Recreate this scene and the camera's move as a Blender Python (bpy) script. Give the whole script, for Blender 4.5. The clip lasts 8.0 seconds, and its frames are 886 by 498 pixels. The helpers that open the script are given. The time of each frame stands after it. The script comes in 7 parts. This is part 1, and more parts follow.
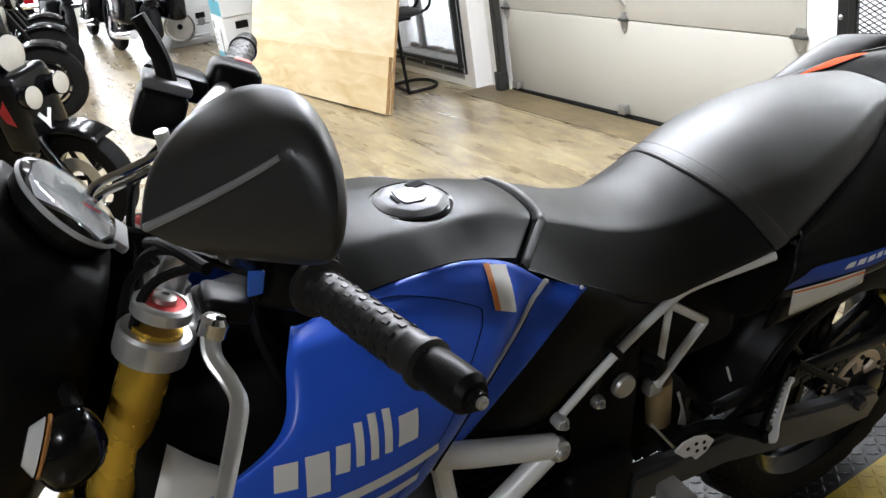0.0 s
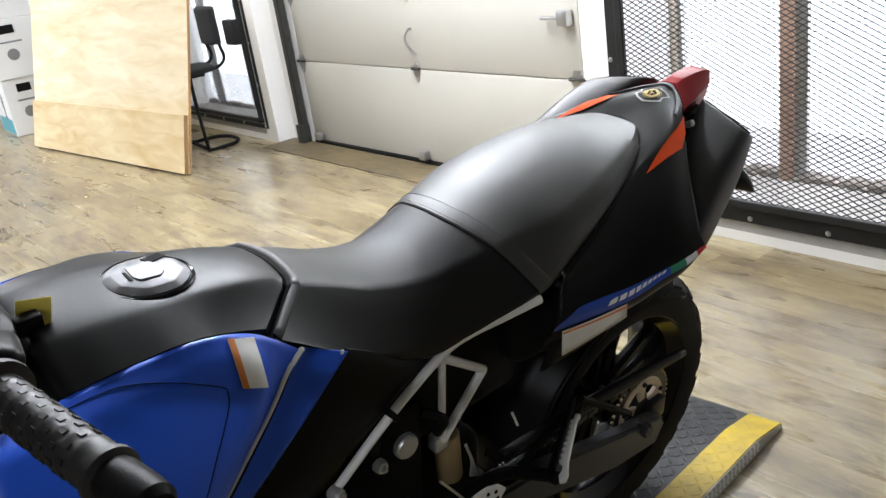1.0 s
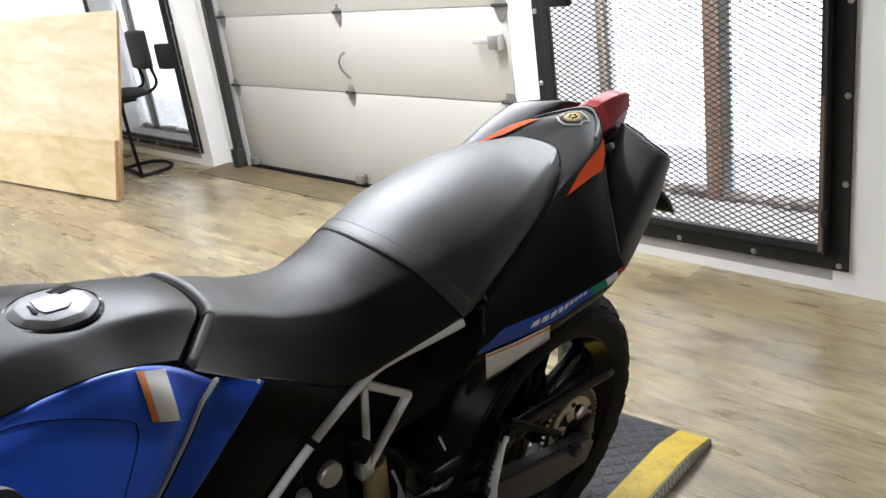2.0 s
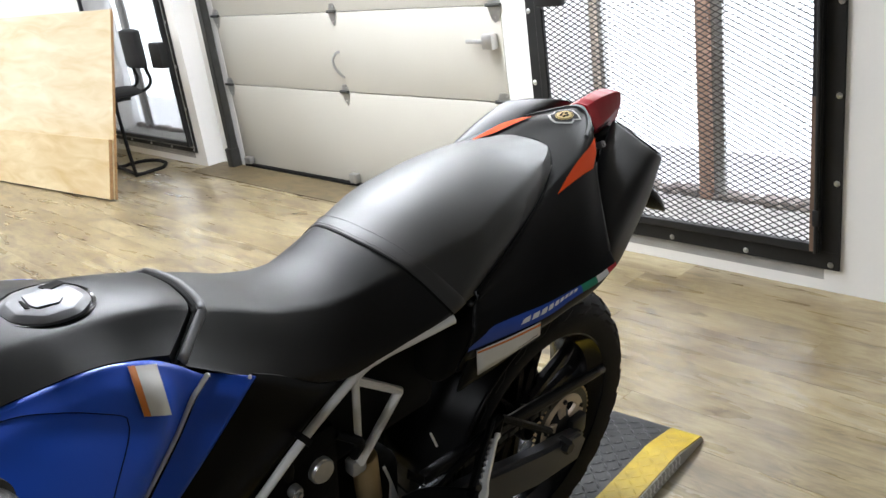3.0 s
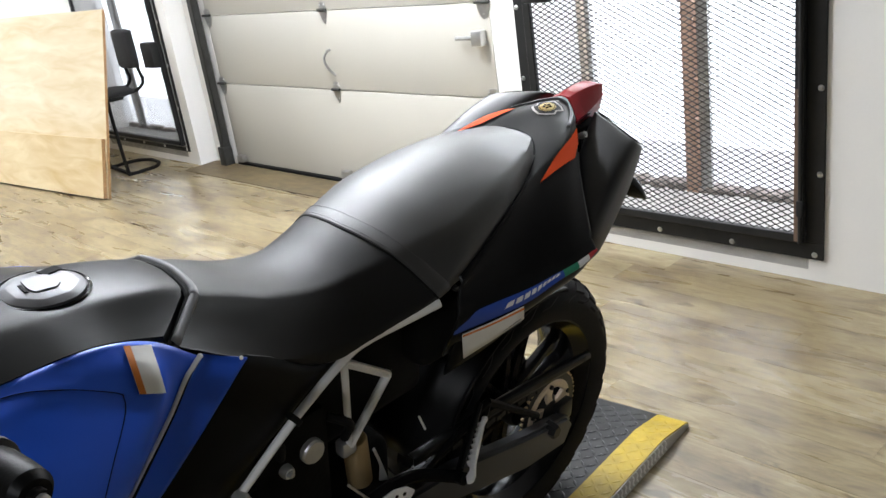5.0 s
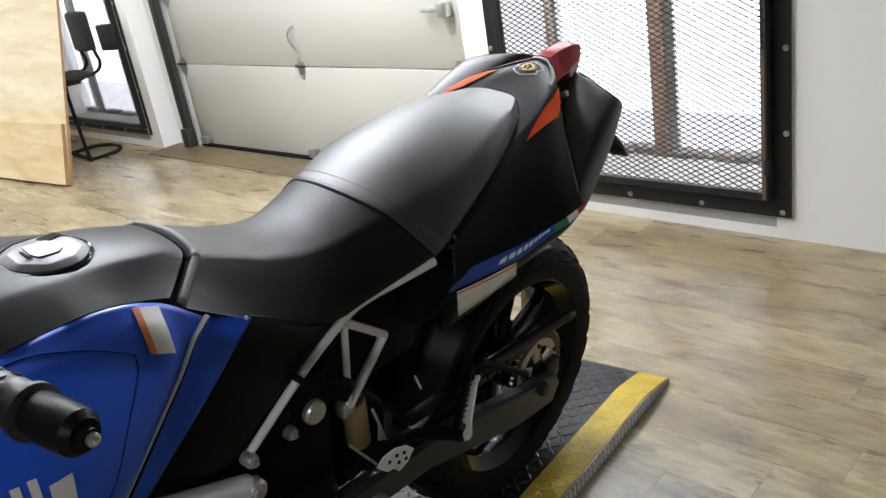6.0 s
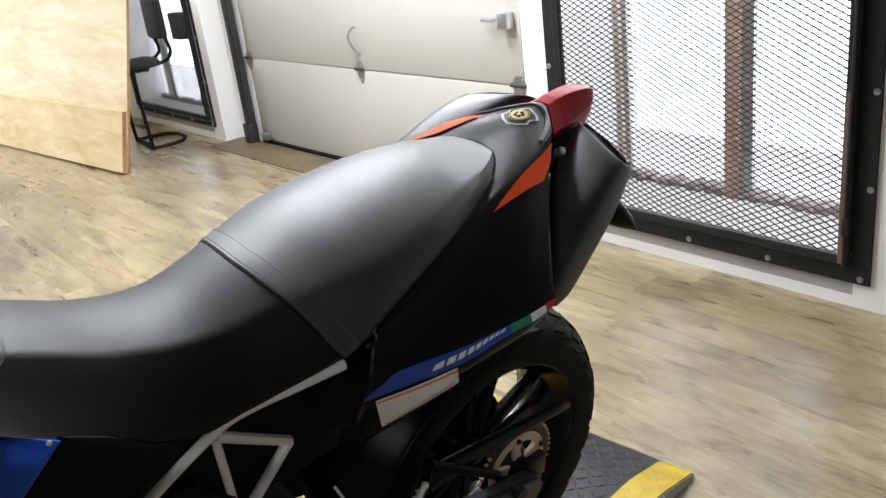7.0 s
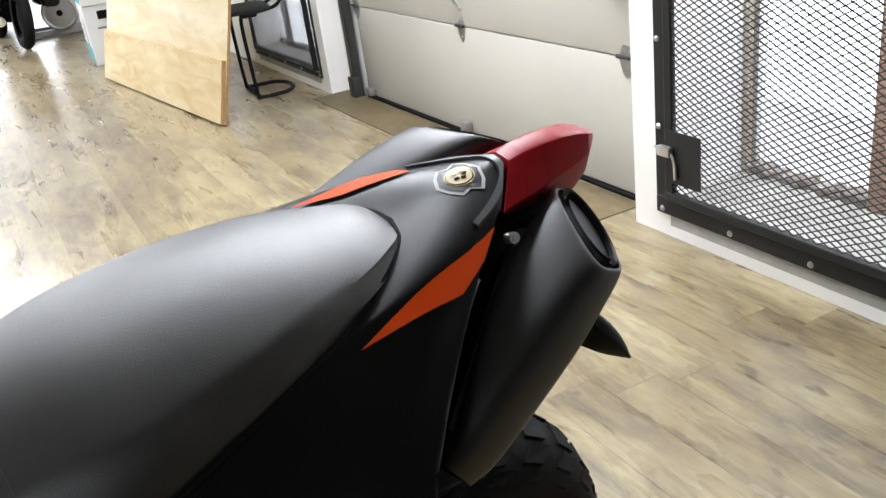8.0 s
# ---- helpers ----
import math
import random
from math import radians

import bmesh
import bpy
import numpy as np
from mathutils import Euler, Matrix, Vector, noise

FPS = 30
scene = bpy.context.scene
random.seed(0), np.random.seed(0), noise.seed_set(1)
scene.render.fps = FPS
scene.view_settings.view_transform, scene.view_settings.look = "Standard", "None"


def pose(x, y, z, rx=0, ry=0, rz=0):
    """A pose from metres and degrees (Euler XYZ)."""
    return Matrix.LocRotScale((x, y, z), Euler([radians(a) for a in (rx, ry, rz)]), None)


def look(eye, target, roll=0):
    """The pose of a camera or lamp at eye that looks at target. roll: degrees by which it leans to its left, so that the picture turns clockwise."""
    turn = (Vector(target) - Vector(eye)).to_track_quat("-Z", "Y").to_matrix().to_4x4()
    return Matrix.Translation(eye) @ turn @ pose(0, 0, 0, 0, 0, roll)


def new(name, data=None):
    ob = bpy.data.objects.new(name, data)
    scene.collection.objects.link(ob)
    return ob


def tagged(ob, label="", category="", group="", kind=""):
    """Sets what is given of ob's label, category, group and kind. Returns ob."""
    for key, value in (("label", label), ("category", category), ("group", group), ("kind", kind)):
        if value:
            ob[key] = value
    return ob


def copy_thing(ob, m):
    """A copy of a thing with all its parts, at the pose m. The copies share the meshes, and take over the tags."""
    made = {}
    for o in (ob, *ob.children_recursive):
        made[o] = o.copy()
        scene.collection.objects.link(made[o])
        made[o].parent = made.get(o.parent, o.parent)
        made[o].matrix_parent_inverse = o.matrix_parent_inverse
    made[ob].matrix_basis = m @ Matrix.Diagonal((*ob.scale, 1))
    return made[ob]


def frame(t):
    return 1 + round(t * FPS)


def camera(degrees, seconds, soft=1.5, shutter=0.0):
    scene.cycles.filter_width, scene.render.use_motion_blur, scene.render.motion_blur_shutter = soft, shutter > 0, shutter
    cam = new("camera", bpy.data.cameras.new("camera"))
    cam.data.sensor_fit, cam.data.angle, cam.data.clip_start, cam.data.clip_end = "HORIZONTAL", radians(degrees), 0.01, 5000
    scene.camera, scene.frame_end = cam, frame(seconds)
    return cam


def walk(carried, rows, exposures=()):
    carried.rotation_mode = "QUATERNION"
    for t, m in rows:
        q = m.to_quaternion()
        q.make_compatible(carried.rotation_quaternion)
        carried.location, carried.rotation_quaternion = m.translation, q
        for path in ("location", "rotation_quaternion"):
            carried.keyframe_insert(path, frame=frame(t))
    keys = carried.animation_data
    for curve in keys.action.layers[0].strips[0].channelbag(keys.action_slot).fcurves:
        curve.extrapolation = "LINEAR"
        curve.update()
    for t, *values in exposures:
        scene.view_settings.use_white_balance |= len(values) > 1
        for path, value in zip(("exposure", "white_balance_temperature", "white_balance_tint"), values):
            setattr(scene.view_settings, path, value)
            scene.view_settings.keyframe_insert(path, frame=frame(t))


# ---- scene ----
cam = camera(54.0, 8.0)
PATH = [
    (0, (0.956, -0.394, 1.379), (-0.727, 0.363, 0.608), -8.7),
    (0.2, (0.957, -0.364, 1.379), (-0.682, 0.481, 0.604), -9.3),
    (0.3, (0.961, -0.349, 1.375), (-0.663, 0.538, 0.617), -9.3),
    (0.5, (0.954, -0.327, 1.369), (-0.616, 0.665, 0.625), -9.5),
    (1, (0.96, -0.288, 1.364), (-0.533, 0.828, 0.638), -8.7),
    (1.5, (0.972, -0.266, 1.361), (-0.461, 0.937, 0.654), -8.9),
    (2, (0.98, -0.262, 1.363), (-0.436, 0.966, 0.666), -8.2),
    (3.5, (0.994, -0.266, 1.358), (-0.41, 0.975, 0.658), -8.1),
    (4, (1.001, -0.269, 1.357), (-0.396, 0.976, 0.652), -8.2),
    (5.5, (1.039, -0.312, 1.351), (-0.359, 0.935, 0.651), -8.6),
    (6, (1.012, -0.339, 1.337), (-0.319, 0.948, 0.579), -9.6),
    (6.3, (0.991, -0.31, 1.328), (-0.283, 1.007, 0.526), -11.2),
    (6.5, (0.98, -0.237, 1.319), (-0.308, 1.085, 0.549), -10.7),
    (6.7, (0.97, -0.127, 1.312), (-0.441, 1.067, 0.549), -11.2),
    (7, (0.947, 0.038, 1.323), (-0.526, 1.172, 0.586), -7.3),
    (7.2, (0.928, 0.137, 1.315), (-0.545, 1.222, 0.508), -7.1),
    (7.5, (0.828, 0.296, 1.295), (-0.745, 1.257, 0.52), -5.9),
    (7.7, (0.774, 0.404, 1.292), (-0.812, 1.327, 0.495), -8.2),
    (8, (0.732, 0.573, 1.308), (-0.904, 1.377, 0.485), -7.8),
]
walk(cam, [(t, look(eye, target, roll)) for t, eye, target, roll in PATH],
     exposures=[(0.0, -0.14), (0.5, -0.22), (1.0, -0.24), (2.0, -0.20), (4.0, -0.20), (5.5, -0.27), (6.2, -0.32), (6.7, -0.27), (7.5, -0.27), (8.0, -0.26)])

# ---- light ----
world = bpy.data.worlds.new("sky")
scene.world = world
world.use_nodes = True
wn = world.node_tree.nodes
sky = wn.new("ShaderNodeTexSky")
sky.sky_type, sky.sun_disc = "NISHITA", False
sky.sun_elevation, sky.sun_rotation = radians(40), radians(20)
wn["Background"].inputs["Strength"].default_value = 0.15
world.node_tree.links.new(sky.outputs["Color"], wn["Background"].inputs["Color"])


def area_lamp(name, m, sx, sy, watts, colour=(1, 1, 1)):
    lamp = bpy.data.lights.new(name, "AREA")
    lamp.shape, lamp.size, lamp.size_y, lamp.energy, lamp.color = "RECTANGLE", sx, sy, watts, colour
    ob = new(name, lamp)
    ob.matrix_world = m
    return ob


# fluorescent tubes under the ceiling, out of view: some placed from highlights, others added
TUBES = [(-9.0, -1.4, 100, 0), (-5.6, -1.4, 150, 0), (-7.4, 0.3, 120, 0), (-5.2, 0.6, 24, 0), (-2.2, 0.50, 76, 90), (-2.0, 1.75, 185, 90), (-12.5, -0.5, 240, 0),
         # added fill from the camera's side, brightens the wall and left flank
         (2.2, -2.9, 100, 0)]
for x, y, watts, turn in TUBES:
    area_lamp("unseen_ceiling_light", pose(x, y, 2.86, 0, 0, turn), 1.2, 0.2, watts, (0.885, 0.925, 1.0))


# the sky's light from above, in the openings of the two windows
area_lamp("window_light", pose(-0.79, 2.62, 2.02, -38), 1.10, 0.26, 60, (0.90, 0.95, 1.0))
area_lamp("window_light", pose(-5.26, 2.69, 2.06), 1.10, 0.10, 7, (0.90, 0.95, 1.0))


# ---- materials ----
def material(name, colour, rough=0.5, metal=0.0, vary=0.15, scale=8.0, bump=0.0, bump_scale=60.0, spec=0.5, coat=0.0):
    """A surface with colour and gloss that vary at two scales, and a fine relief."""
    m = bpy.data.materials.new(name)
    m.use_nodes = True
    n, l = m.node_tree.nodes, m.node_tree.links
    b = n["Principled BSDF"]
    co = n.new("ShaderNodeTexCoord")
    big, fine = n.new("ShaderNodeTexNoise"), n.new("ShaderNodeTexNoise")
    big.inputs["Scale"].default_value, big.inputs["Detail"].default_value = scale, 4
    fine.inputs["Scale"].default_value, fine.inputs["Detail"].default_value = bump_scale, 3
    l.new(co.outputs["Object"], big.inputs["Vector"])
    l.new(co.outputs["Object"], fine.inputs["Vector"])
    mixed = n.new("ShaderNodeMix")
    mixed.data_type, mixed.blend_type = "RGBA", "MIX"
    dark = [max(0.0, c * (1 - vary)) for c in colour]
    lit = [min(1.0, c * (1 + vary)) for c in colour]
    mixed.inputs["A"].default_value, mixed.inputs["B"].default_value = (*dark, 1), (*lit, 1)
    add = n.new("ShaderNodeMath")
    add.operation = "MULTIPLY_ADD"
    add.inputs[1].default_value = 0.35
    l.new(fine.outputs["Fac"], add.inputs[0])
    l.new(big.outputs["Fac"], add.inputs[2])
    sub = n.new("ShaderNodeMath")
    sub.operation = "SUBTRACT"
    sub.inputs[1].default_value = 0.17
    l.new(add.outputs[0], sub.inputs[0])
    l.new(sub.outputs[0], mixed.inputs["Factor"])
    l.new(mixed.outputs["Result"], b.inputs["Base Color"])
    rr = n.new("ShaderNodeMapRange")
    rr.inputs["To Min"].default_value, rr.inputs["To Max"].default_value = max(0.02, rough - 0.08), min(1, rough + 0.08)
    l.new(big.outputs["Fac"], rr.inputs["Value"])
    l.new(rr.outputs["Result"], b.inputs["Roughness"])
    b.inputs["Metallic"].default_value = metal
    b.inputs["Specular IOR Level"].default_value = spec
    b.inputs["Coat Weight"].default_value = coat
    b.inputs["Coat Roughness"].default_value = 0.08
    if bump:
        bp = n.new("ShaderNodeBump")
        bp.inputs["Strength"].default_value = bump
        bp.inputs["Distance"].default_value = 0.002
        l.new(fine.outputs["Fac"], bp.inputs["Height"])
        l.new(bp.outputs["Normal"], b.inputs["Normal"])
    return m


def wood_material(name, light, dark, stretch, scale, rough, bump=0.1, random_amount=0.5, wave=0.0):
    """Wood: long grain along the object's x, streaks, and a tone of its own for each piece."""
    m = bpy.data.materials.new(name)
    m.use_nodes = True
    n, l = m.node_tree.nodes, m.node_tree.links
    b = n["Principled BSDF"]
    co = n.new("ShaderNodeTexCoord")
    rand = n.new("ShaderNodeObjectInfo").outputs["Random"]
    shift = n.new("ShaderNodeVectorMath")
    shift.operation = "MULTIPLY_ADD"
    comb = n.new("ShaderNodeCombineXYZ")
    for k in range(3):
        l.new(rand, comb.inputs[k])
    shift.inputs[1].default_value = (37.0, 53.0, 19.0)
    l.new(comb.outputs[0], shift.inputs[0])
    l.new(co.outputs["Object"], shift.inputs[2])
    mp = n.new("ShaderNodeMapping")
    mp.inputs["Scale"].default_value = (1.0, stretch, stretch)
    l.new(shift.outputs[0], mp.inputs["Vector"])
    grain, cloud = n.new("ShaderNodeTexNoise"), n.new("ShaderNodeTexNoise")
    grain.inputs["Scale"].default_value, grain.inputs["Detail"].default_value, grain.inputs["Distortion"].default_value = scale, 7, 0.6 + wave
    cloud.inputs["Scale"].default_value, cloud.inputs["Detail"].default_value = scale * 0.45, 3
    l.new(mp.outputs[0], grain.inputs["Vector"])
    l.new(mp.outputs[0], cloud.inputs["Vector"])
    ramp = n.new("ShaderNodeValToRGB")
    ramp.color_ramp.elements[0].position, ramp.color_ramp.elements[1].position = 0.30, 0.70
    ramp.color_ramp.elements[0].color, ramp.color_ramp.elements[1].color = (*dark, 1), (*light, 1)
    tot = n.new("ShaderNodeMath")
    tot.operation = "MULTIPLY_ADD"
    tot.inputs[1].default_value = 0.5
    l.new(cloud.outputs["Fac"], tot.inputs[0])
    half = n.new("ShaderNodeMath")
    half.operation = "MULTIPLY_ADD"
    half.inputs[1].default_value = random_amount
    half.inputs[2].default_value = -0.25 * random_amount - 0.08
    l.new(rand, half.inputs[0])
    l.new(half.outputs[0], tot.inputs[2])
    fin = n.new("ShaderNodeMath")
    fin.operation = "MULTIPLY_ADD"
    fin.inputs[1].default_value = 0.55
    l.new(grain.outputs["Fac"], fin.inputs[0])
    l.new(tot.outputs[0], fin.inputs[2])
    l.new(fin.outputs[0], ramp.inputs["Fac"])
    l.new(ramp.outputs["Color"], b.inputs["Base Color"])
    rr = n.new("ShaderNodeMapRange")
    rr.inputs["To Min"].default_value, rr.inputs["To Max"].default_value = rough - 0.08, rough + 0.12
    l.new(cloud.outputs["Fac"], rr.inputs["Value"])
    l.new(rr.outputs["Result"], b.inputs["Roughness"])
    bp = n.new("ShaderNodeBump")
    bp.inputs["Strength"].default_value, bp.inputs["Distance"].default_value = bump, 0.001
    l.new(grain.outputs["Fac"], bp.inputs["Height"])
    l.new(bp.outputs["Normal"], b.inputs["Normal"])
    return m


def plank_material(name, island=False):
    """Wood-look vinyl: tan ground, long brown blotches, pale scrapes, fine grain and a tone for each plank."""
    m = bpy.data.materials.new(name)
    m.use_nodes = True
    n, l = m.node_tree.nodes, m.node_tree.links
    b = n["Principled BSDF"]
    co = n.new("ShaderNodeTexCoord")
    rand = n.new("ShaderNodeNewGeometry").outputs["Random Per Island"] if island else n.new("ShaderNodeObjectInfo").outputs["Random"]
    comb = n.new("ShaderNodeCombineXYZ")
    for k in range(3):
        l.new(rand, comb.inputs[k])
    shift = n.new("ShaderNodeVectorMath")
    shift.operation = "MULTIPLY_ADD"
    shift.inputs[1].default_value = (37.0, 53.0, 19.0)
    l.new(comb.outputs[0], shift.inputs[0])
    l.new(co.outputs["Object"], shift.inputs[2])

    def noise(sx, sy, detail, rough, distort=0.0):
        mp = n.new("ShaderNodeMapping")
        mp.inputs["Scale"].default_value = (sx, sy, 1.0)
        l.new(shift.outputs[0], mp.inputs["Vector"])
        t = n.new("ShaderNodeTexNoise")
        t.inputs["Scale"].default_value = 1.0
        t.inputs["Detail"].default_value, t.inputs["Roughness"].default_value, t.inputs["Distortion"].default_value = detail, rough, distort
        l.new(mp.outputs[0], t.inputs["Vector"])
        return t.outputs["Fac"]

    def ramp(fac, stops):
        r = n.new("ShaderNodeValToRGB")
        els = r.color_ramp.elements
        while len(els) < len(stops):
            els.new(0.5)
        for e, (p, c) in zip(els, stops):
            e.position, e.color = p, (*c, 1)
        l.new(fac, r.inputs["Fac"])
        return r.outputs["Color"]

    def mix(kind, fac, a, c):
        x = n.new("ShaderNodeMix")
        x.data_type, x.blend_type = "RGBA", kind
        if isinstance(fac, float):
            x.inputs["Factor"].default_value = fac
        else:
            l.new(fac, x.inputs["Factor"])
        l.new(a, x.inputs["A"])
        l.new(c, x.inputs["B"])
        return x.outputs["Result"]

    cloud = noise(2.6, 8.0, 5, 0.6, 0.9)
    blotch = noise(7.0, 24.0, 7, 0.70, 0.9)
    scrape = noise(1.6, 11.0, 4, 0.55, 0.5)
    grain = noise(6.0, 95.0, 5, 0.65)
    knot = noise(7.0, 16.0, 2, 0.5)
    ground = ramp(cloud, [(0.30, (0.134, 0.101, 0.064)), (0.42, (0.224, 0.181, 0.116)), (0.52, (0.300, 0.248, 0.148)), (0.62, (0.345, 0.290, 0.178)), (0.74, (0.380, 0.342, 0.266))])
    dark = ramp(blotch, [(0.33, (0.52, 0.47, 0.40)), (0.43, (0.83, 0.79, 0.72)), (0.53, (1.0, 0.99, 0.95)), (0.68, (1.10, 1.10, 1.10))])
    pale = ramp(scrape, [(0.46, (1.0, 1.0, 1.0)), (0.66, (1.08, 1.09, 1.12))])
    fine = ramp(grain, [(0.34, (0.84, 0.825, 0.80)), (0.60, (1.05, 1.05, 1.05))])
    spots = ramp(knot, [(0.24, (0.40, 0.35, 0.30)), (0.31, (1.0, 1.0, 1.0))])
    tone = ramp(rand, [(0.0, (0.88, 0.86, 0.83)), (0.5, (0.97, 0.97, 0.96)), (1.0, (1.06, 1.07, 1.08))])
    # smudges that run on across the planks
    place = n.new("ShaderNodeNewGeometry").outputs["Position"]
    wide = n.new("ShaderNodeTexNoise")
    wide.inputs["Scale"].default_value, wide.inputs["Detail"].default_value, wide.inputs["Roughness"].default_value = 2.2, 5, 0.6
    stretch = n.new("ShaderNodeMapping")
    stretch.inputs["Scale"].default_value = (0.7, 1.9, 1.0)
    l.new(place, stretch.inputs["Vector"])
    l.new(stretch.outputs[0], wide.inputs["Vector"])
    smudge = ramp(wide.outputs["Fac"], [(0.32, (0.66, 0.62, 0.58)), (0.45, (0.90, 0.88, 0.855)), (0.56, (1.0, 1.0, 0.98)), (0.70, (1.08, 1.09, 1.13))])
    c = ground
    for layer in (dark, pale, fine, spots, tone, smudge):
        c = mix("MULTIPLY", 1.0, c, layer)
    l.new(c, b.inputs["Base Color"])
    rr = n.new("ShaderNodeMapRange")
    rr.inputs["To Min"].default_value, rr.inputs["To Max"].default_value = 0.20, 0.38
    b.inputs["Specular IOR Level"].default_value = 0.85
    l.new(scrape, rr.inputs["Value"])
    l.new(rr.outputs["Result"], b.inputs["Roughness"])
    bp = n.new("ShaderNodeBump")
    bp.inputs["Strength"].default_value, bp.inputs["Distance"].default_value = 0.12, 0.001
    l.new(grain, bp.inputs["Height"])
    l.new(bp.outputs["Normal"], b.inputs["Normal"])
    return m


def glass_material(name, colour, rough=0.02):
    m = bpy.data.materials.new(name)
    m.use_nodes = True
    b = m.node_tree.nodes["Principled BSDF"]
    b.inputs["Base Color"].default_value = (*colour, 1)
    b.inputs["Roughness"].default_value = rough
    b.inputs["Transmission Weight"].default_value = 1.0
    b.inputs["IOR"].default_value = 1.45
    return m


def glow_material(name, colour, strength):
    m = bpy.data.materials.new(name)
    m.use_nodes = True
    b = m.node_tree.nodes["Principled BSDF"]
    b.inputs["Base Color"].default_value = (*colour, 1)
    b.inputs["Emission Color"].default_value = (*colour, 1)
    b.inputs["Emission Strength"].default_value = strength
    return m


M_WALL = material("white_wall_paint", (0.83, 0.815, 0.785), 0.6, vary=0.04, scale=2.5, bump=0.08, bump_scale=90)
M_CEIL = material("ceiling_paint", (0.30, 0.30, 0.295), 0.8, vary=0.05)
M_WALLDARK = material("grey_unseen_wall", (0.30, 0.30, 0.29), 0.7, vary=0.08, scale=2.5)
M_DOOR = material("cream_door_steel", (0.47, 0.452, 0.398), 0.45, vary=0.04, scale=3, bump=0.05, bump_scale=250)
M_FLOOR_BASE = material("subfloor_joint", (0.33, 0.275, 0.195), 0.7)
M_PLANK = plank_material("vinyl_wood_plank")
M_PLANK_FAR = plank_material("vinyl_wood_plank_far", True)
M_PLY = wood_material("plywood_face", (0.79, 0.71, 0.54), (0.56, 0.42, 0.21), 5.5, 2.0, 0.6, 0.05, 0.1, wave=0.5)
M_PLY2 = wood_material("plywood_strip_face", (0.74, 0.63, 0.41), (0.52, 0.36, 0.16), 4.5, 2.2, 0.6, 0.05, 0.1, wave=0.9)
M_PLYEDGE = material("plywood_edge", (0.30, 0.17, 0.07), 0.7, vary=0.4, scale=60)
M_STEEL_BLK = material("black_angle_steel", (0.016, 0.016, 0.016), 0.5, metal=0.0, vary=0.4, scale=12, bump=0.15, spec=0.25)
M_MESH = material("expanded_steel_mesh", (0.05, 0.05, 0.05), 0.5, metal=0.4, vary=0.3)
M_GALV = material("galvanised_steel", (0.44, 0.44, 0.43), 0.36, metal=0.85, vary=0.25, scale=20)
M_TRACK = material("dull_track_steel", (0.045, 0.045, 0.042), 0.5, metal=0.4, vary=0.4, scale=16)
M_BOLT = material("zinc_bolt", (0.55, 0.55, 0.55), 0.3, metal=0.9)
M_RUST = material("rusty_brown_steel", (0.40, 0.25, 0.18), 0.7, vary=0.35, scale=14, bump=0.3)
M_RUSTDARK = material("dark_rusty_steel", (0.12, 0.075, 0.05), 0.7, vary=0.4, scale=14, bump=0.3)
M_REVEAL = material("white_reveal_paint", (0.84, 0.84, 0.84), 0.6, vary=0.05)
M_BEIGE = material("beige_window_trim", (0.52, 0.44, 0.36), 0.6, vary=0.2, scale=15)
M_SWING = material("grey_swingarm_paint", (0.045, 0.046, 0.05), 0.34, metal=0.3, vary=0.15, scale=12)
M_STAIN = wood_material("stained_threshold_board", (0.18, 0.135, 0.070), (0.050, 0.036, 0.018), 3.0, 4.5, 0.5, 0.1, 0.1, wave=1.0)
M_CONC = material("concrete_ledge", (0.36, 0.35, 0.33), 0.85, vary=0.35, scale=9, bump=0.5, bump_scale=40)
M_GROUND = material("pale_paving", (0.72, 0.72, 0.72), 0.85, vary=0.1, scale=3)
M_MORTAR = material("rough_mortar", (0.22, 0.19, 0.17), 0.9, vary=0.5, scale=25, bump=0.8, bump_scale=50)
M_GLASS = glass_material("window_glass", (1, 1, 1))
M_OUT = glow_material("bright_outdoors", (0.90, 0.94, 1.0), 2.5)
M_SHOPFRONT = glow_material("bright_street", (0.92, 0.95, 1.0), 6.0)
M_RUBBER = material("black_rubber", (0.005, 0.005, 0.005), 0.6, vary=0.3, scale=20, bump=0.2, bump_scale=150, spec=0.15)
M_TYRE = material("tyre_rubber", (0.006, 0.006, 0.0065), 0.68, vary=0.35, scale=15, bump=0.25, bump_scale=120, spec=0.15)
M_SEAT = material("grained_black_vinyl", (0.0045, 0.0045, 0.0045), 0.45, vary=0.12, scale=6, bump=0.2, bump_scale=700, spec=0.34)
# the seat vinyl again, brightened in colour and gloss as the lit pillion
M_PILLION = material("lit_pillion_vinyl", (0.012, 0.012, 0.012), 0.46, vary=0.25, scale=9, bump=0.22, bump_scale=700, spec=1.0)
M_SEAT_LINE = material("seat_lip_highlight", (0.13, 0.13, 0.133), 0.5, vary=0.15, scale=30)
M_TRIM = material("mirror_ridge_highlight", (0.17, 0.17, 0.175), 0.35, vary=0.12, scale=30)
M_MIRROR = material("dark_grey_mirror_shell", (0.015, 0.015, 0.0155), 0.36, vary=0.12, scale=9, bump=0.05, bump_scale=500, spec=0.5)
M_STITCH = material("dark_thread", (0.09, 0.09, 0.09), 0.8)
M_PLASTIC = material("satin_black_plastic", (0.006, 0.006, 0.006), 0.34, vary=0.15, scale=7, bump=0.12, bump_scale=500, spec=0.11)
M_TAIL = material("satin_black_tail_plastic", (0.006, 0.006, 0.006), 0.36, vary=0.15, scale=7, bump=0.08, bump_scale=500, spec=0.17)
M_SILENCER = material("matt_black_heat_paint", (0.014, 0.014, 0.014), 0.42, vary=0.2, scale=9, bump=0.10, bump_scale=500, spec=0.5)
M_FLANGE = material("grey_trim_and_caught_light", (0.050, 0.050, 0.052), 0.4, vary=0.1, scale=20)
